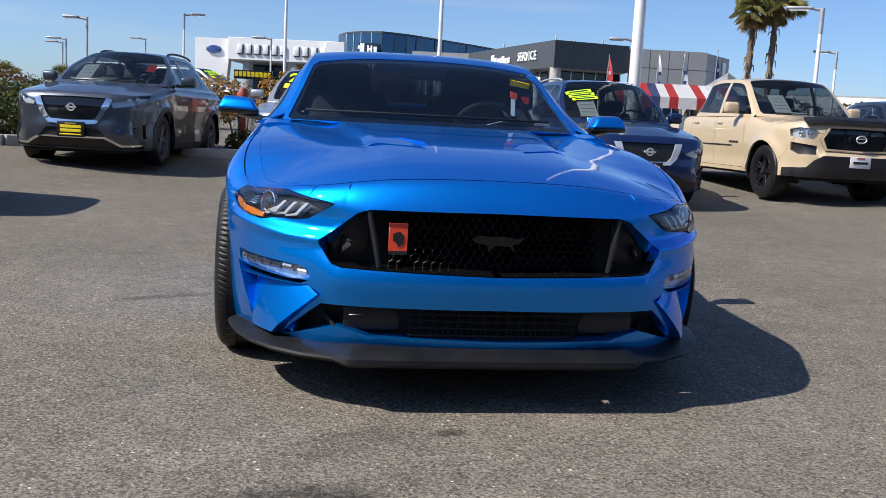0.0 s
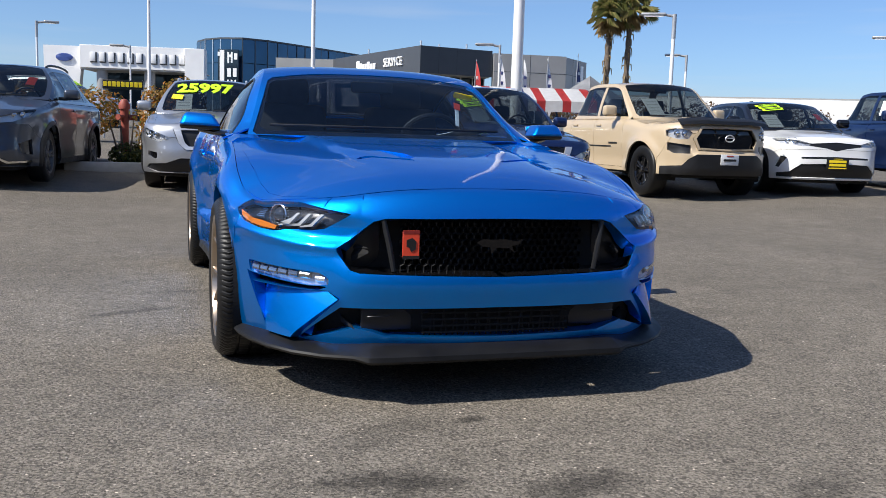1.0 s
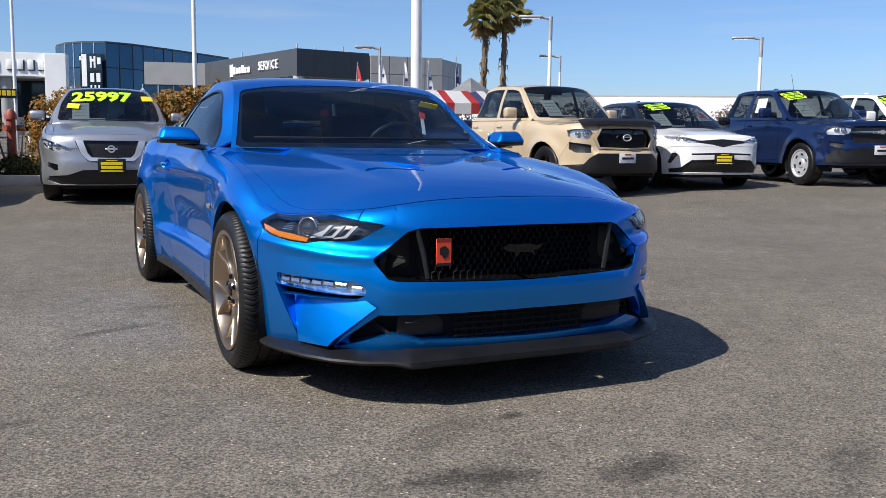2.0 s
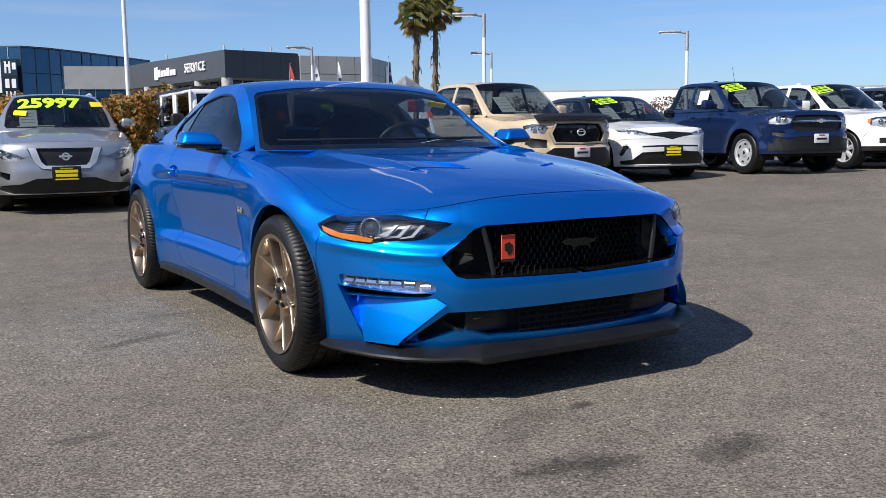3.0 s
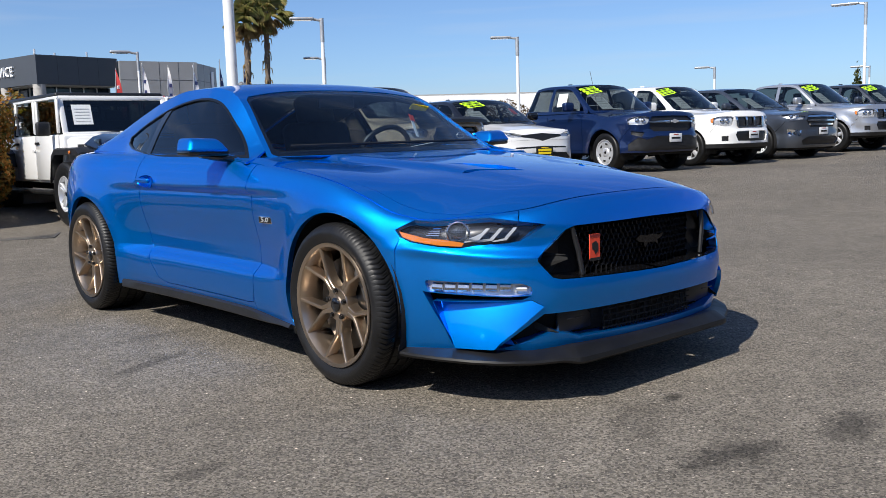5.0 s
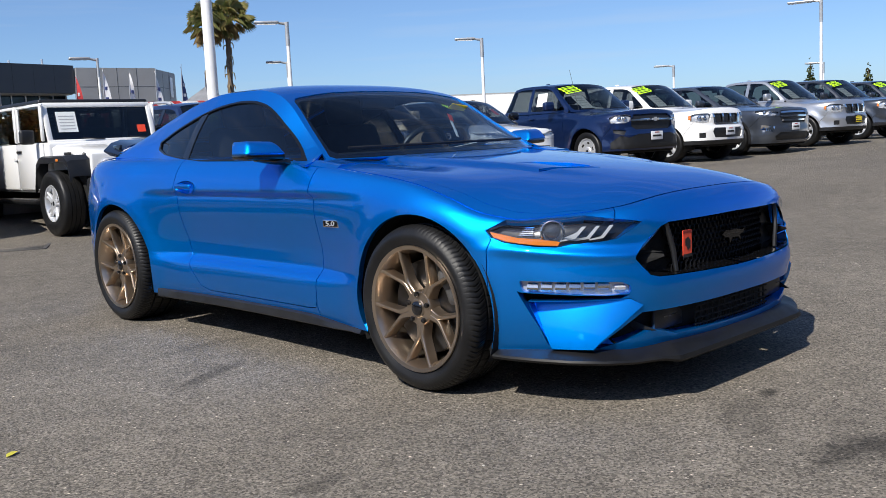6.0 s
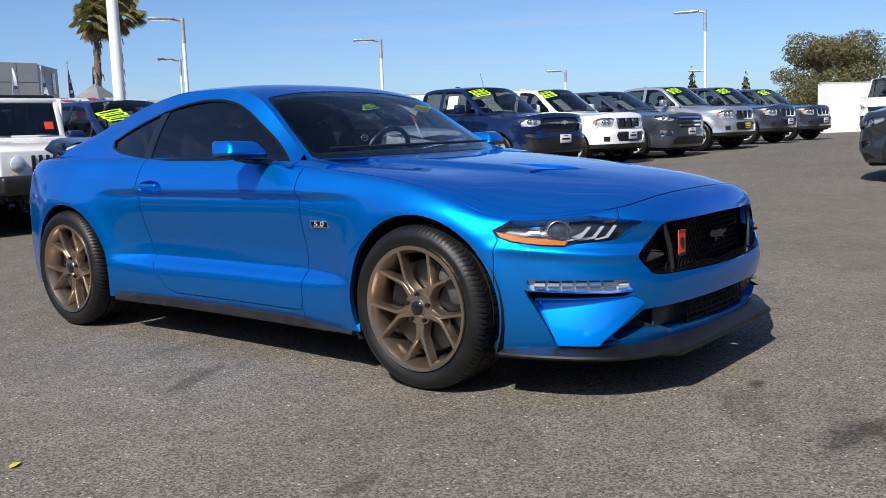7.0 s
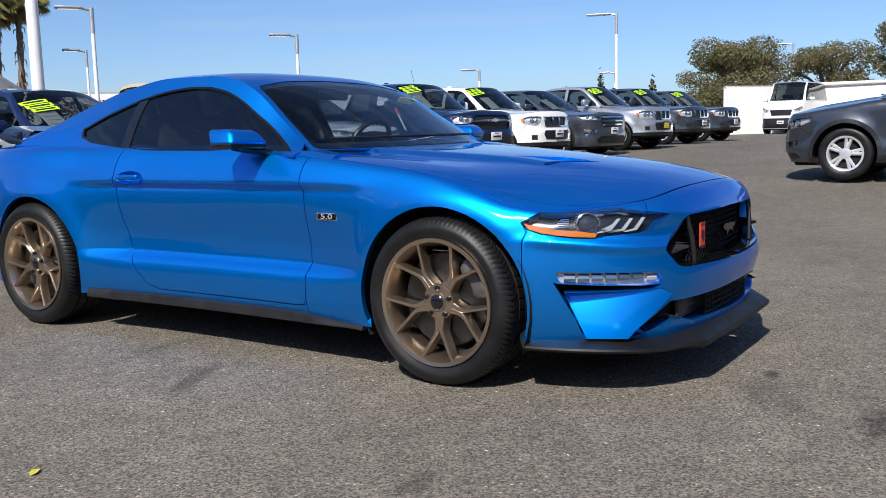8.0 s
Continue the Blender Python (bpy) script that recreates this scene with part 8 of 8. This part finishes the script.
    for a, c, n, r in ((A, B, 4, 2), (B, D, 3, 2)):
        m = face_frame(a, c, 3.75, 0.004)
        L2 = math.hypot(c[0] - a[0], c[1] - a[1])
        for k in range(1, n):
            part("panel_joint", box_bm(L2 * k / n, 1.05, 0, 0.025, 2.1, 0.006, 0, m=m), CHARCOAL, g)
        part("panel_joint", box_bm(L2 / 2, 1.05, 0, L2, 0.025, 0.006, 0, m=m), CHARCOAL, g)
        m = face_frame((a[0], a[1] + 0.5), (c[0], c[1] + 0.5), 0.3, 0.06)
        for k in range(2 * n + 1):
            part("mullion", box_bm(L2 * k / (2 * n), 1.75, 0, 0.05, 3.5, 0.06, 0, m=m), SILVER, g)
    m = face_frame(B, D, 4.9, 0.03)
    part("wall_sign", box_bm(2.9, 0, 0, 0.5, 1.2, 0.06, 0.02, 1, m=m), WHITE_CLAD, g)
    # pale link fascia towards the glass block
    k = empty("link_canopy", pose(0, 0, 0), "pale grey canopy fascia linking two dealer buildings", "canopy")
    wall_slab("fascia", (6.9, 62.0), (10.9, 61.0), 4.45, 5.95, 0.4, PALE_CLAD, k)
    wall_slab("shop_glass", (6.9, 63.0), (10.9, 62.0), 0.3, 4.45, 0.2, BLUE_GLASS, k)
    m = face_frame((6.9, 63.0), (10.9, 62.0), 0.3, 0.03)
    for i in range(5):
        part("mullion", box_bm(4.12 * i / 4, 2.1, 0, 0.06, 4.2, 0.06, 0, m=m), SILVER, k)


service_building()


def glass_block():
    b = empty("glass_building", pose(0, 0, 0), "curved blue curtain-wall dealership building with white sign figures", "building")
    plan = [(2.6, 86.0), (3.2, 83.2), (4.4, 81.2), (6.2, 80.2), (8.5, 81.2), (11.5, 83.8), (16.0, 88.0), (19.0, 91.0)]
    z0, z1 = 0.5, 8.75
    rnd = random.Random(3)
    for i, (a, c) in enumerate(zip(plan, plan[1:])):
        L2 = math.hypot(c[0] - a[0], c[1] - a[1])
        n = max(2, int(L2 / 1.1))
        for k in range(n):
            p = (a[0] + (c[0] - a[0]) * k / n, a[1] + (c[1] - a[1]) * k / n)
            q = (a[0] + (c[0] - a[0]) * (k + 1) / n, a[1] + (c[1] - a[1]) * (k + 1) / n)
            m = face_frame(p, q, 0, 0)
            w = math.hypot(q[0] - p[0], q[1] - p[1])
            for j in range(4):
                h = (z1 - z0) / 4
                part("glass_pane", box_bm(w / 2, z0 + h * (j + 0.5), rnd.uniform(-0.01, 0.01), w - 0.06, h - 0.06, 0.05, 0, m=m @ pose(0, 0, 0, rnd.uniform(-0.4, 0.4), rnd.uniform(-0.6, 0.6), 0)), BLUE_GLASS, b)
            part("mullion", box_bm(0, (z0 + z1) / 2, 0, 0.07, z1 - z0, 0.12, 0, m=m), SILVER if i < 3 else CHARCOAL, b)
    part("core", prism_bm([(x * 0.995 + 0.1, y + 0.35) for x, y in plan] + [(19, 97), (3, 97)], z0, z1 + 0.06), DARK_GLASS, b)
    part("parapet", prism_bm([(x, y - 0.03) for x, y in plan] + [(x, y + 0.25) for x, y in reversed(plan)], z1, z1 + 0.14), CHARCOAL, b)
    sg = part("sign_panel", box_bm(0, 0, 0, 1.9, 3.3, 0.12, 0.03, 1, m=pose(5.0, 80.35, 6.15, 90, 0, -24)), DARK_GLASS, b, "dark glass sign panel with white figures")
    for dx, dz, w, h in ((-0.55, 0.25, 0.42, 2.7), (-0.80, 1.25, 0.30, 0.34), (0.02, 0.95, 0.16, 0.95), (0.34, 0.95, 0.16, 0.95), (0.18, 1.10, 0.20, 0.22), (0.70, 1.05, 0.30, 0.55), (0.10, -0.35, 0.34, 0.75), (0.62, -0.35, 0.34, 0.75),
                         (0.0, -1.25, 0.14, 0.55), (0.34, -1.25, 0.14, 0.55), (0.66, -1.25, 0.14, 0.55)):
        part("sign_figure", box_bm(dx, dz, 0.075, w, h, 0.03, 0.01, 1, m=pose(5.0, 80.35, 6.15, 90, 0, -24)), WHITE_CLAD, sg)


glass_block()


def white_showroom():
    b = empty("white_showroom", pose(-2.0, 73.0, 0, 0, 0, -12) @ pose(2.0, -73.0, 0), "white dealership frontage with raised outlined sign shapes", "building")
    # leaning portal at the left
    part("portal", prism_bm([(-9.6, 0.4), (-7.4, 0.4), (-6.75, 6.95), (-9.75, 6.95)], 0, 0.8, m=pose(0, 74.2, 0, 90, 0, 0)), WHITE_CLAD, b)
    part("fascia", box_bm(-2.05, 73.2, 6.15, 9.5, 1.0, 1.75, 0.02, 1), WHITE_CLAD, b)
    part("fascia_end", box_bm(2.0, 73.0, 4.3, 1.5, 1.4, 5.4, 0.02, 1), WHITE_CLAD, b)
    part("soffit", box_bm(-2.2, 75.0, 5.22, 9.2, 4.4, 0.10, 0.0), PALE_CLAD, b)
    part("return_wall", box_bm(-5.9, 73.6, 5.9, 1.9, 0.6, 0.9, 0.02, 1), GREY_CLAD, b)
    wall_slab("shop_glass", (-6.6, 77.0), (1.4, 77.0), 0.5, 5.2, 0.2, DARK_GLASS, b)
    for x in (-5.3, -1.65):
        part("column", lathe_bm([(0.0, 0.3), (0.42, 0.3), (0.42, 5.25), (0.0, 5.25)], 20, 'Z'), GREY_CLAD, b).matrix_local = pose(x, 73.4, 0)
    ov = lathe_bm([(0.0, 0.10), (0.50, 0.10), (0.56, 0.06), (0.56, 0.0)], 32, 'Z')
    bmesh.ops.transform(ov, matrix=pose(-8.15, 73.35, 6.05, 90, 0, 0) @ Matrix.Diagonal((1.15, 0.55, 1, 1)), verts=ov.verts)
    part("oval_emblem", ov, PLATE_BLUE, b, "plain dark blue oval emblem")
    # plain blocks stand for the raised name
    xs = [-5.75 + 0.70 * i for i in range(6)] + [-1.15 + 0.72 * i for i in range(4)]
    for i, x in enumerate(xs):
        blk = part("name_block", box_bm(x, 72.66, 6.08, 0.50, 0.10, 0.80, 0.03, 2), CHARCOAL, b)
        part("block_face", box_bm(x - 0.05, 72.59, 6.12, 0.42, 0.06, 0.72, 0.03, 2), WHITE_CLAD, blk)


white_showroom()

# low white building far behind the row, and the wall beside the van
far = empty("far_warehouse", pose(0, 0, 0), "long low white warehouse far behind the parked cars", "building")
wall_slab("wall", (22.0, 66.0), (62.0, 40.0), 0.2, 4.25, 6.0, STUCCO, far)
part("roof", prism_bm([(22.0, 66.05), (62.0, 40.05), (66.0, 46.0), (26.0, 72.0)], 4.26, 4.36), PALE_CLAD, far)
wl = empty("boundary_wall", pose(0, 0, 0), "tall white stucco boundary wall beside the van", "wall")
wall_slab("wall", (42.2, 11.4), (46.5, 8.6), 0.2, 2.75, 0.25, STUCCO, wl)
wall_slab("wall", (46.6, 8.6), (49.5, -14.0), 0.2, 2.95, 0.25, STUCCO, wl)
part("wall_cap", tube_bm([(42.2, 11.5, 2.78), (46.5, 8.7, 2.78), (49.6, -14.0, 2.98)], 0.05, 6), CONCRETE, wl)
bush(26.5, 31.5, [(-3, 2.2, 1.6, 2.0, 0.8, 0.85), (0, 0, 1.6, 2.4, 0.8, 0.8), (3, -2.2, 1.55, 2.2, 0.8, 0.8)], 3000, 0.13, LEAF_BROWN, "row of brown-leaved shrubs behind the pickups", 61, z=0.5, name="shrub_row")
bush(18.5, 33.0, [(-2, 1.0, 1.7, 1.6, 0.8, 0.7), (1, -0.5, 1.7, 1.8, 0.8, 0.7)], 1800, 0.13, LEAF_BROWN, "brown-leaved shrubs behind the sand pickup", 62, z=0.5, name="shrub_row")

# unseen plain walls, added behind the camera to darken reflections, close the lot
UNSEEN_WALL = material("grey_render", (0.20, 0.19, 0.18), 0.8, vary=0.12, vary_scale=0.6, bump=0.2, bump_scale=12)
tagged(wall_slab("wall_south", (60.0, -24.0), (-34.0, -24.0), -0.1, 8.0, 0.4, UNSEEN_WALL, None), "plain grey wall closing the lot", "wall", kind="structure")
tagged(wall_slab("wall_west", (-34.0, -24.0), (-34.0, 40.0), -0.1, 8.0, 0.4, UNSEEN_WALL, None), "plain grey wall closing the lot", "wall", kind="structure")

# bushes in the planting strip
bush(0.74, 11.15, [(0, 0, 0.62, 0.44, 0.44, 0.62), (0.03, 0.05, 1.15, 0.45, 0.44, 0.60), (-0.17, 0.1, 1.35, 0.30, 0.32, 0.36), (0.20, 0.0, 1.38, 0.30, 0.32, 0.38)], 6500, 0.062, LEAF_ORANGE, "tall clipped bush with orange and green leaves", 71, z=0.1)
bush(-1.0, 12.6, [(0, 0, 0.75, 0.60, 0.5, 0.75), (0.3, 0.2, 1.2, 0.45, 0.4, 0.45)], 3600, 0.07, LEAF_ORANGE, "orange-leaved bush behind the silver SUV", 72)
bush(1.6, 12.9, [(0, 0, 0.75, 0.55, 0.5, 0.75), (0.1, 0.1, 1.3, 0.4, 0.4, 0.5)], 3000, 0.07, LEAF_ORANGE, "orange-leaved bush beside the tall one", 73)
bush(-2.9, 20.0, [(-0.9, 0, 0.8, 0.9, 0.6, 0.7), (0.3, 0, 0.75, 0.9, 0.6, 0.65)], 3000, 0.09, LEAF_ORANGE, "rounded orange-brown bush beyond the strip", 74)
bush(-1.65, 12.5, [(0, 0, 0.22, 0.34, 0.30, 0.24), (0.2, 0.0, 0.2, 0.25, 0.25, 0.2)], 1600, 0.055, LEAF_GREEN, "low clipped green bush in the planting strip", 75)
bush(-6.4, 12.4, [(-1.8, 0.3, 0.48, 1.2, 0.75, 0.55), (-0.4, 0.0, 0.50, 1.2, 0.75, 0.55), (1.0, -0.1, 0.50, 1.2, 0.7, 0.55)], 17000, 0.065, LEAF_GREEN, "clipped green hedge beside the grey SUV", 76, name="hedge")
bush(-8.6, 17.3, [(-1.8, 0.3, 0.45, 1.6, 0.8, 0.5), (0.6, 0.0, 0.45, 1.6, 0.8, 0.5), (2.4, 0.0, 0.40, 1.2, 0.8, 0.5)], 9000, 0.07, LEAF_LIME, "low yellow-green hedge farther back", 77, name="hedge")
bush(-11.0, 29.5, [(-3, 0, 0.7, 2.0, 1.0, 0.65), (0, 0, 0.7, 2.2, 1.0, 0.65), (2.8, 0.4, 0.7, 1.8, 1.0, 0.6)], 4500, 0.11, LEAF_BROWN, "bank of brown-leaved shrubs", 78, name="shrub_row")
def small_palm(x, y, h, seed):
    rnd = random.Random(seed)
    t = empty("small_palm", pose(x, y, ground_z(x, y)), "small fan palm seen far across the lot", "palm tree", "small palms")
    part("trunk", tube_bm([(0, 0, 0), (0, 0, h)], [0.14, 0.11], 8), BARK, t)
    verts, faces = [], []
    for _ in range(30):
        a, el = rnd.uniform(0, 6.28), radians(rnd.uniform(-15, 85))
        d = Vector((math.cos(a) * math.cos(el), math.sin(a) * math.cos(el), math.sin(el)))
        side = d.cross(Vector((0, 0, 1))).normalized()
        hub = Vector((0, 0, h)) + d * 0.45
        for j in range(9):
            e = d * math.cos(radians(-60 + 15 * j)) + side * math.sin(radians(-60 + 15 * j))
            q = side * 0.02
            k = len(verts)
            verts += [hub, hub + e * 0.28 + q, hub + e * 0.55 + Vector((0, 0, -0.10)), hub + e * 0.28 - q]
            faces += [(k, k + 1, k + 2), (k, k + 2, k + 3)]
        k = len(verts)
        verts += [Vector((0, 0, h)) - side * 0.015, Vector((0, 0, h)) + side * 0.015, hub]
        faces.append((k, k + 1, k + 2))
    me = bpy.data.meshes.new("crown")
    me.from_pydata([tuple(v) for v in verts], [], faces)
    me.materials.append(LEAF_PALM)
    new("crown", me).parent = t


for i, (x, y) in enumerate(((-13.2, 38.0), (-11.0, 39.0), (-9.0, 38.5), (-5.2, 36.0))):
    small_palm(x, y, 0.75, 80 + i)


def kerb_strip(pts, label):
    k = empty("kerb", pose(0, 0, 0), label, "kerb")
    for a, b in zip(pts, pts[1:]):
        d = Vector((b[0] - a[0], b[1] - a[1], 0))
        L2 = d.length
        n = max(1, int(L2 / 2.0))
        ang = math.degrees(math.atan2(d.y, d.x))
        for i in range(n):
            mx, my = a[0] + d.x * (i + 0.5) / n, a[1] + d.y * (i + 0.5) / n
            part("kerb_stone", box_bm(0, 0, 0.05, L2 / n - 0.012, 0.15, 0.22, 0.02, 2, m=pose(mx, my, ground_z(mx, my), 0, 0, ang)), CONCRETE, k)


kerb_strip([(-12, 11.2), (-5.2, 11.3), (-4.4, 12.0), (-4.4, 14.4)], "pale concrete kerb round the hedge bed")
kerb_strip([(-2.6, 11.9), (3.0, 11.9)], "pale concrete kerb of the planting strip")


def standpipe(x, y):
    s = empty("standpipe", pose(x, y, ground_z(x, y)), "faded red fire standpipe with valve in the planting strip", "standpipe")
    part("pipe", tube_bm([(0, 0, 0), (0, 0, 0.98)], 0.072, 16), PIPE_RED, s)
    part("cap", lathe_bm([(0.0, 1.14), (0.05, 1.125), (0.095, 1.04), (0.095, 0.96), (0.0, 0.96)], 18, 'Z'), PIPE_RED, s)
    for a in (0, 120, 240):
        bm = tube_bm([(0.08, 0, 0), (0.20, 0, 0)], 0.05, 10)
        bmesh.ops.transform(bm, matrix=pose(0, 0, 0.82, 0, 0, a), verts=bm.verts)
        part("outlet", bm, PIPE_RED, s)
    part("flange", lathe_bm([(0.0, 0.0), (0.16, 0.0), (0.16, 0.03), (0.0, 0.03)], 18, 'Z'), PIPE_RED, s)


standpipe(-1.70, 13.0)
p = empty("bollard_post", pose(-1.42, 12.9, ground_z(-1.42, 12.9)), "thin white marker post beside the standpipe", "post")
part("post", tube_bm([(0, 0, 0), (0, 0, 0.72)], 0.03, 8), POLE_WHITE, p)

# yellow banner on posts
bn = empty("yellow_banner", pose(-2.0, 22.0, 0), "black banner with a row of yellow print on posts", "banner")
part("banner_cloth", box_bm(0, 0, 2.02, 1.02, 0.03, 0.24, 0.005, 1), INK, bn)
for k in range(9):
    part("print_bar", box_bm(-0.44 + 0.11 * k, -0.02, 2.03, 0.085, 0.01, 0.13, 0.003, 1), YELLOW, bn)
for sx in (-0.49, 0.49):
    part("banner_post", tube_bm([(sx, 0.03, ground_z(-2, 22) - 0.02), (sx, 0.03, 2.15)], 0.03, 8), POLE_GREY, bn)


# feather flags in front of the buildings
def feather_flag(x, y, top, mat, seed):
    z = ground_z(x, y)
    f = empty("feather_flag", pose(x, y, z), "narrow feather flag on a pole before the building", "flag", "feather flags")
    h = top - z
    part("pole", tube_bm([(0, 0, 0), (0, 0, h * 0.8), (0.05, 0, h)], [0.025, 0.02, 0.012], 6), POLE_GREY, f)
    rnd = random.Random(seed)
    bm = bmesh.new()
    n = 14
    prev = None
    for i in range(n + 1):
        t = i / n
        w = 0.27 * (1 - t ** 3) * (0.5 + 0.5 * smooth01(t, 0, 0.25))
        zz = h * (0.38 + 0.60 * t)
        yy = 0.10 * math.sin(5 * t + seed)
        row = [bm.verts.new((0.03 + w * k / 3, yy * k / 3, zz - 0.15 * k / 3 * (1 - t))) for k in range(4)]
        row2 = [bm.verts.new((0.03 + w * k / 3, yy * k / 3 + 0.012, zz - 0.15 * k / 3 * (1 - t))) for k in range(4)]
        if prev:
            for k in range(3):
                bm.faces.new((prev[0][k], prev[0][k + 1], row[k + 1], row[k]))
                bm.faces.new((prev[1][k], row2[k], row2[k + 1], prev[1][k + 1]))
        prev = (row, row2)
    fl = part("flag_cloth", bm, mat, f)
    for k in range(4):
        part("print_bar", box_bm(0.12, 0.006 + 0.10 * math.sin(5 * (0.2 + 0.17 * k) + seed) * 0.4, h * (0.50 + 0.10 * k), 0.13, 0.045, 0.14, 0.01, 1), CLOTH_WHITE if mat is not CLOTH_WHITE else FLAG_BLUE, fl)


feather_flag(11.9, 33.7, 4.2, FLAG_RED, 1)
feather_flag(12.9, 33.4, 4.5, CLOTH_WHITE, 2)
feather_flag(14.75, 32.6, 4.4, CLOTH_WHITE, 3)
feather_flag(17.6, 35.7, 4.9, FLAG_BLUE, 4)
feather_flag(20.4, 38.5, 4.9, FLAG_BLUE, 5)
feather_flag(13.8, 33.0, 4.3, CLOTH_WHITE, 6)


# striped sales tent and small grey canopy
def tents():
    t = empty("striped_tent", pose(13.02, 29.22, ground_z(13.02, 29.22), 0, 0, -15), "red and white striped sales tent roof", "tent")
    h0, h1 = 2.05, 2.62
    for k in range(16):
        x0, x1 = -2.56 + 0.32 * k, -2.56 + 0.32 * (k + 1)
        bm = bmesh.new()
        vs = [bm.verts.new(p) for p in ((x0, -1.6, h0 - 0.4), (x1, -1.6, h0 - 0.4), (x1, -1.6, h0), (x0, -1.6, h0), (x0, 0.6, h1), (x1, 0.6, h1), (x0, 2.8, h0), (x1, 2.8, h0))]
        for f in ((0, 1, 2, 3), (3, 2, 5, 4), (4, 5, 7, 6)):
            bm.faces.new([vs[i] for i in f])
        bmesh.ops.solidify(bm, geom=bm.faces[:], thickness=0.01)
        part("stripe", bm, FLAG_RED if k % 3 == 1 else FLAG_BLUE if k % 9 == 5 else CLOTH_WHITE, t, sharp=20)
    for sx in (-2.56, 2.56):
        for sy2 in (-1.6, 2.8):
            part("tent_leg", tube_bm([(sx, sy2, 0), (sx, sy2, h0)], 0.025, 8), POLE_GREY, t)
    c = empty("small_canopy", pose(15.44, 29.88, ground_z(15.44, 29.88), 0, 0, 20), "grey peaked pop-up canopy behind the sand pickup", "canopy")
    bm = bmesh.new()
    n = 8
    rim_ = []
    for i, (x, y) in enumerate(((-0.75, -0.75), (0, -0.72), (0.75, -0.75), (0.72, 0), (0.75, 0.75), (0, 0.72), (-0.75, 0.75), (-0.72, 0))):
        rim_.append((bm.verts.new((x * 0.67, y * 0.67, 2.72)), bm.verts.new((x * 1.6, y * 1.6, 2.14)), bm.verts.new((x * 1.6, y * 1.6, 1.85))))
    peak = bm.verts.new((0, 0, 3.20))
    for i in range(8):
        a, b = rim_[i], rim_[(i + 1) % 8]
        bm.faces.new((peak, a[0], b[0]))
        bm.faces.new((a[0], a[1], b[1], b[0]))
        bm.faces.new((a[1], a[2], b[2], b[1]))
    bmesh.ops.solidify(bm, geom=bm.faces[:], thickness=0.008)
    part("canopy_cloth", bm, CANOPY, c, sharp=20)
    for sx in (-1.15, 1.15):
        for sy2 in (-1.15, 1.15):
            part("canopy_leg", tube_bm([(sx, sy2, 0), (sx, sy2, 2.14)], 0.02, 8), POLE_GREY, c)


tents()

# drain grate in the asphalt
gr = empty("drain_grate", pose(0.42, 8.35, ground_z(0.42, 8.35) - 0.013, 0, 0, -26), "dark cast-iron drain grate set in the asphalt", "drain grate")
bm = box_bm(0, -0.46, 0, 0.66, 0.05, 0.03, 0.004, 1)
box_bm(0, 0.46, 0, 0.66, 0.05, 0.03, 0.004, 1, bm=bm)
box_bm(-0.31, 0, 0, 0.05, 0.87, 0.03, 0.004, 1, bm=bm)
box_bm(0.31, 0, 0, 0.05, 0.87, 0.03, 0.004, 1, bm=bm)
part("grate_frame", bm, CAST, gr)
for k in range(10):
    part("grate_bar", box_bm(0, -0.39 + 0.087 * k, 0, 0.57, 0.03, 0.024, 0.004, 1), CAST, gr)
part("grate_pit", box_bm(0, 0, -0.004, 0.60, 0.88, 0.01, 0), WELL, gr)

# a fallen leaf
lf = bmesh.new()
vs = [lf.verts.new(p) for p in ((-0.035, 0, 0.004), (-0.012, 0.018, 0.010), (0.018, 0.014, 0.012), (0.038, 0.0, 0.006), (0.016, -0.016, 0.013), (-0.014, -0.015, 0.009), (0.0, 0.0, 0.005))]
for i in range(6):
    lf.faces.new((vs[i], vs[(i + 1) % 6], vs[6]))
ob = link_mesh("fallen_leaf", lf, material("yellow_leaf", (0.55, 0.50, 0.06), 0.6, vary=0.2, vary_scale=40))
ob.matrix_world = pose(-2.36, 0.57, 0.0, 0, 0, 30) @ Matrix.Scale(0.8, 4)
tagged(ob, "small yellow fallen leaf lying on the asphalt", "leaf")

# loose grit on the asphalt
rnd = random.Random(11)
verts, faces = [], []
for _ in range(150):
    x, y = rnd.uniform(-4.5, 4.0), rnd.uniform(-3.0, 3.5)
    r = rnd.uniform(0.002, 0.005)
    k = len(verts)
    for dx, dy, dz in ((1, 0, 0.4), (0, 1, 0.5), (-1, 0, 0.35), (0, -1, 0.45), (0, 0, 1.1), (0, 0, -0.1)):
        verts.append((x + dx * r * rnd.uniform(0.7, 1.3), y + dy * r * rnd.uniform(0.7, 1.3), ground_z(x, y) + dz * r))
    faces += [(k, k + 1, k + 4), (k + 1, k + 2, k + 4), (k + 2, k + 3, k + 4), (k + 3, k, k + 4), (k + 1, k, k + 5), (k + 2, k + 1, k + 5), (k + 3, k + 2, k + 5), (k, k + 3, k + 5)]
me = bpy.data.meshes.new("grit")
me.from_pydata(verts, [], faces)
me.materials.append(material("pale_grit", (0.42, 0.39, 0.34), 0.8, vary=0.4, vary_scale=3))
tagged(new("grit", me), "loose pale grit scattered over the asphalt", "grit", kind="stuff")
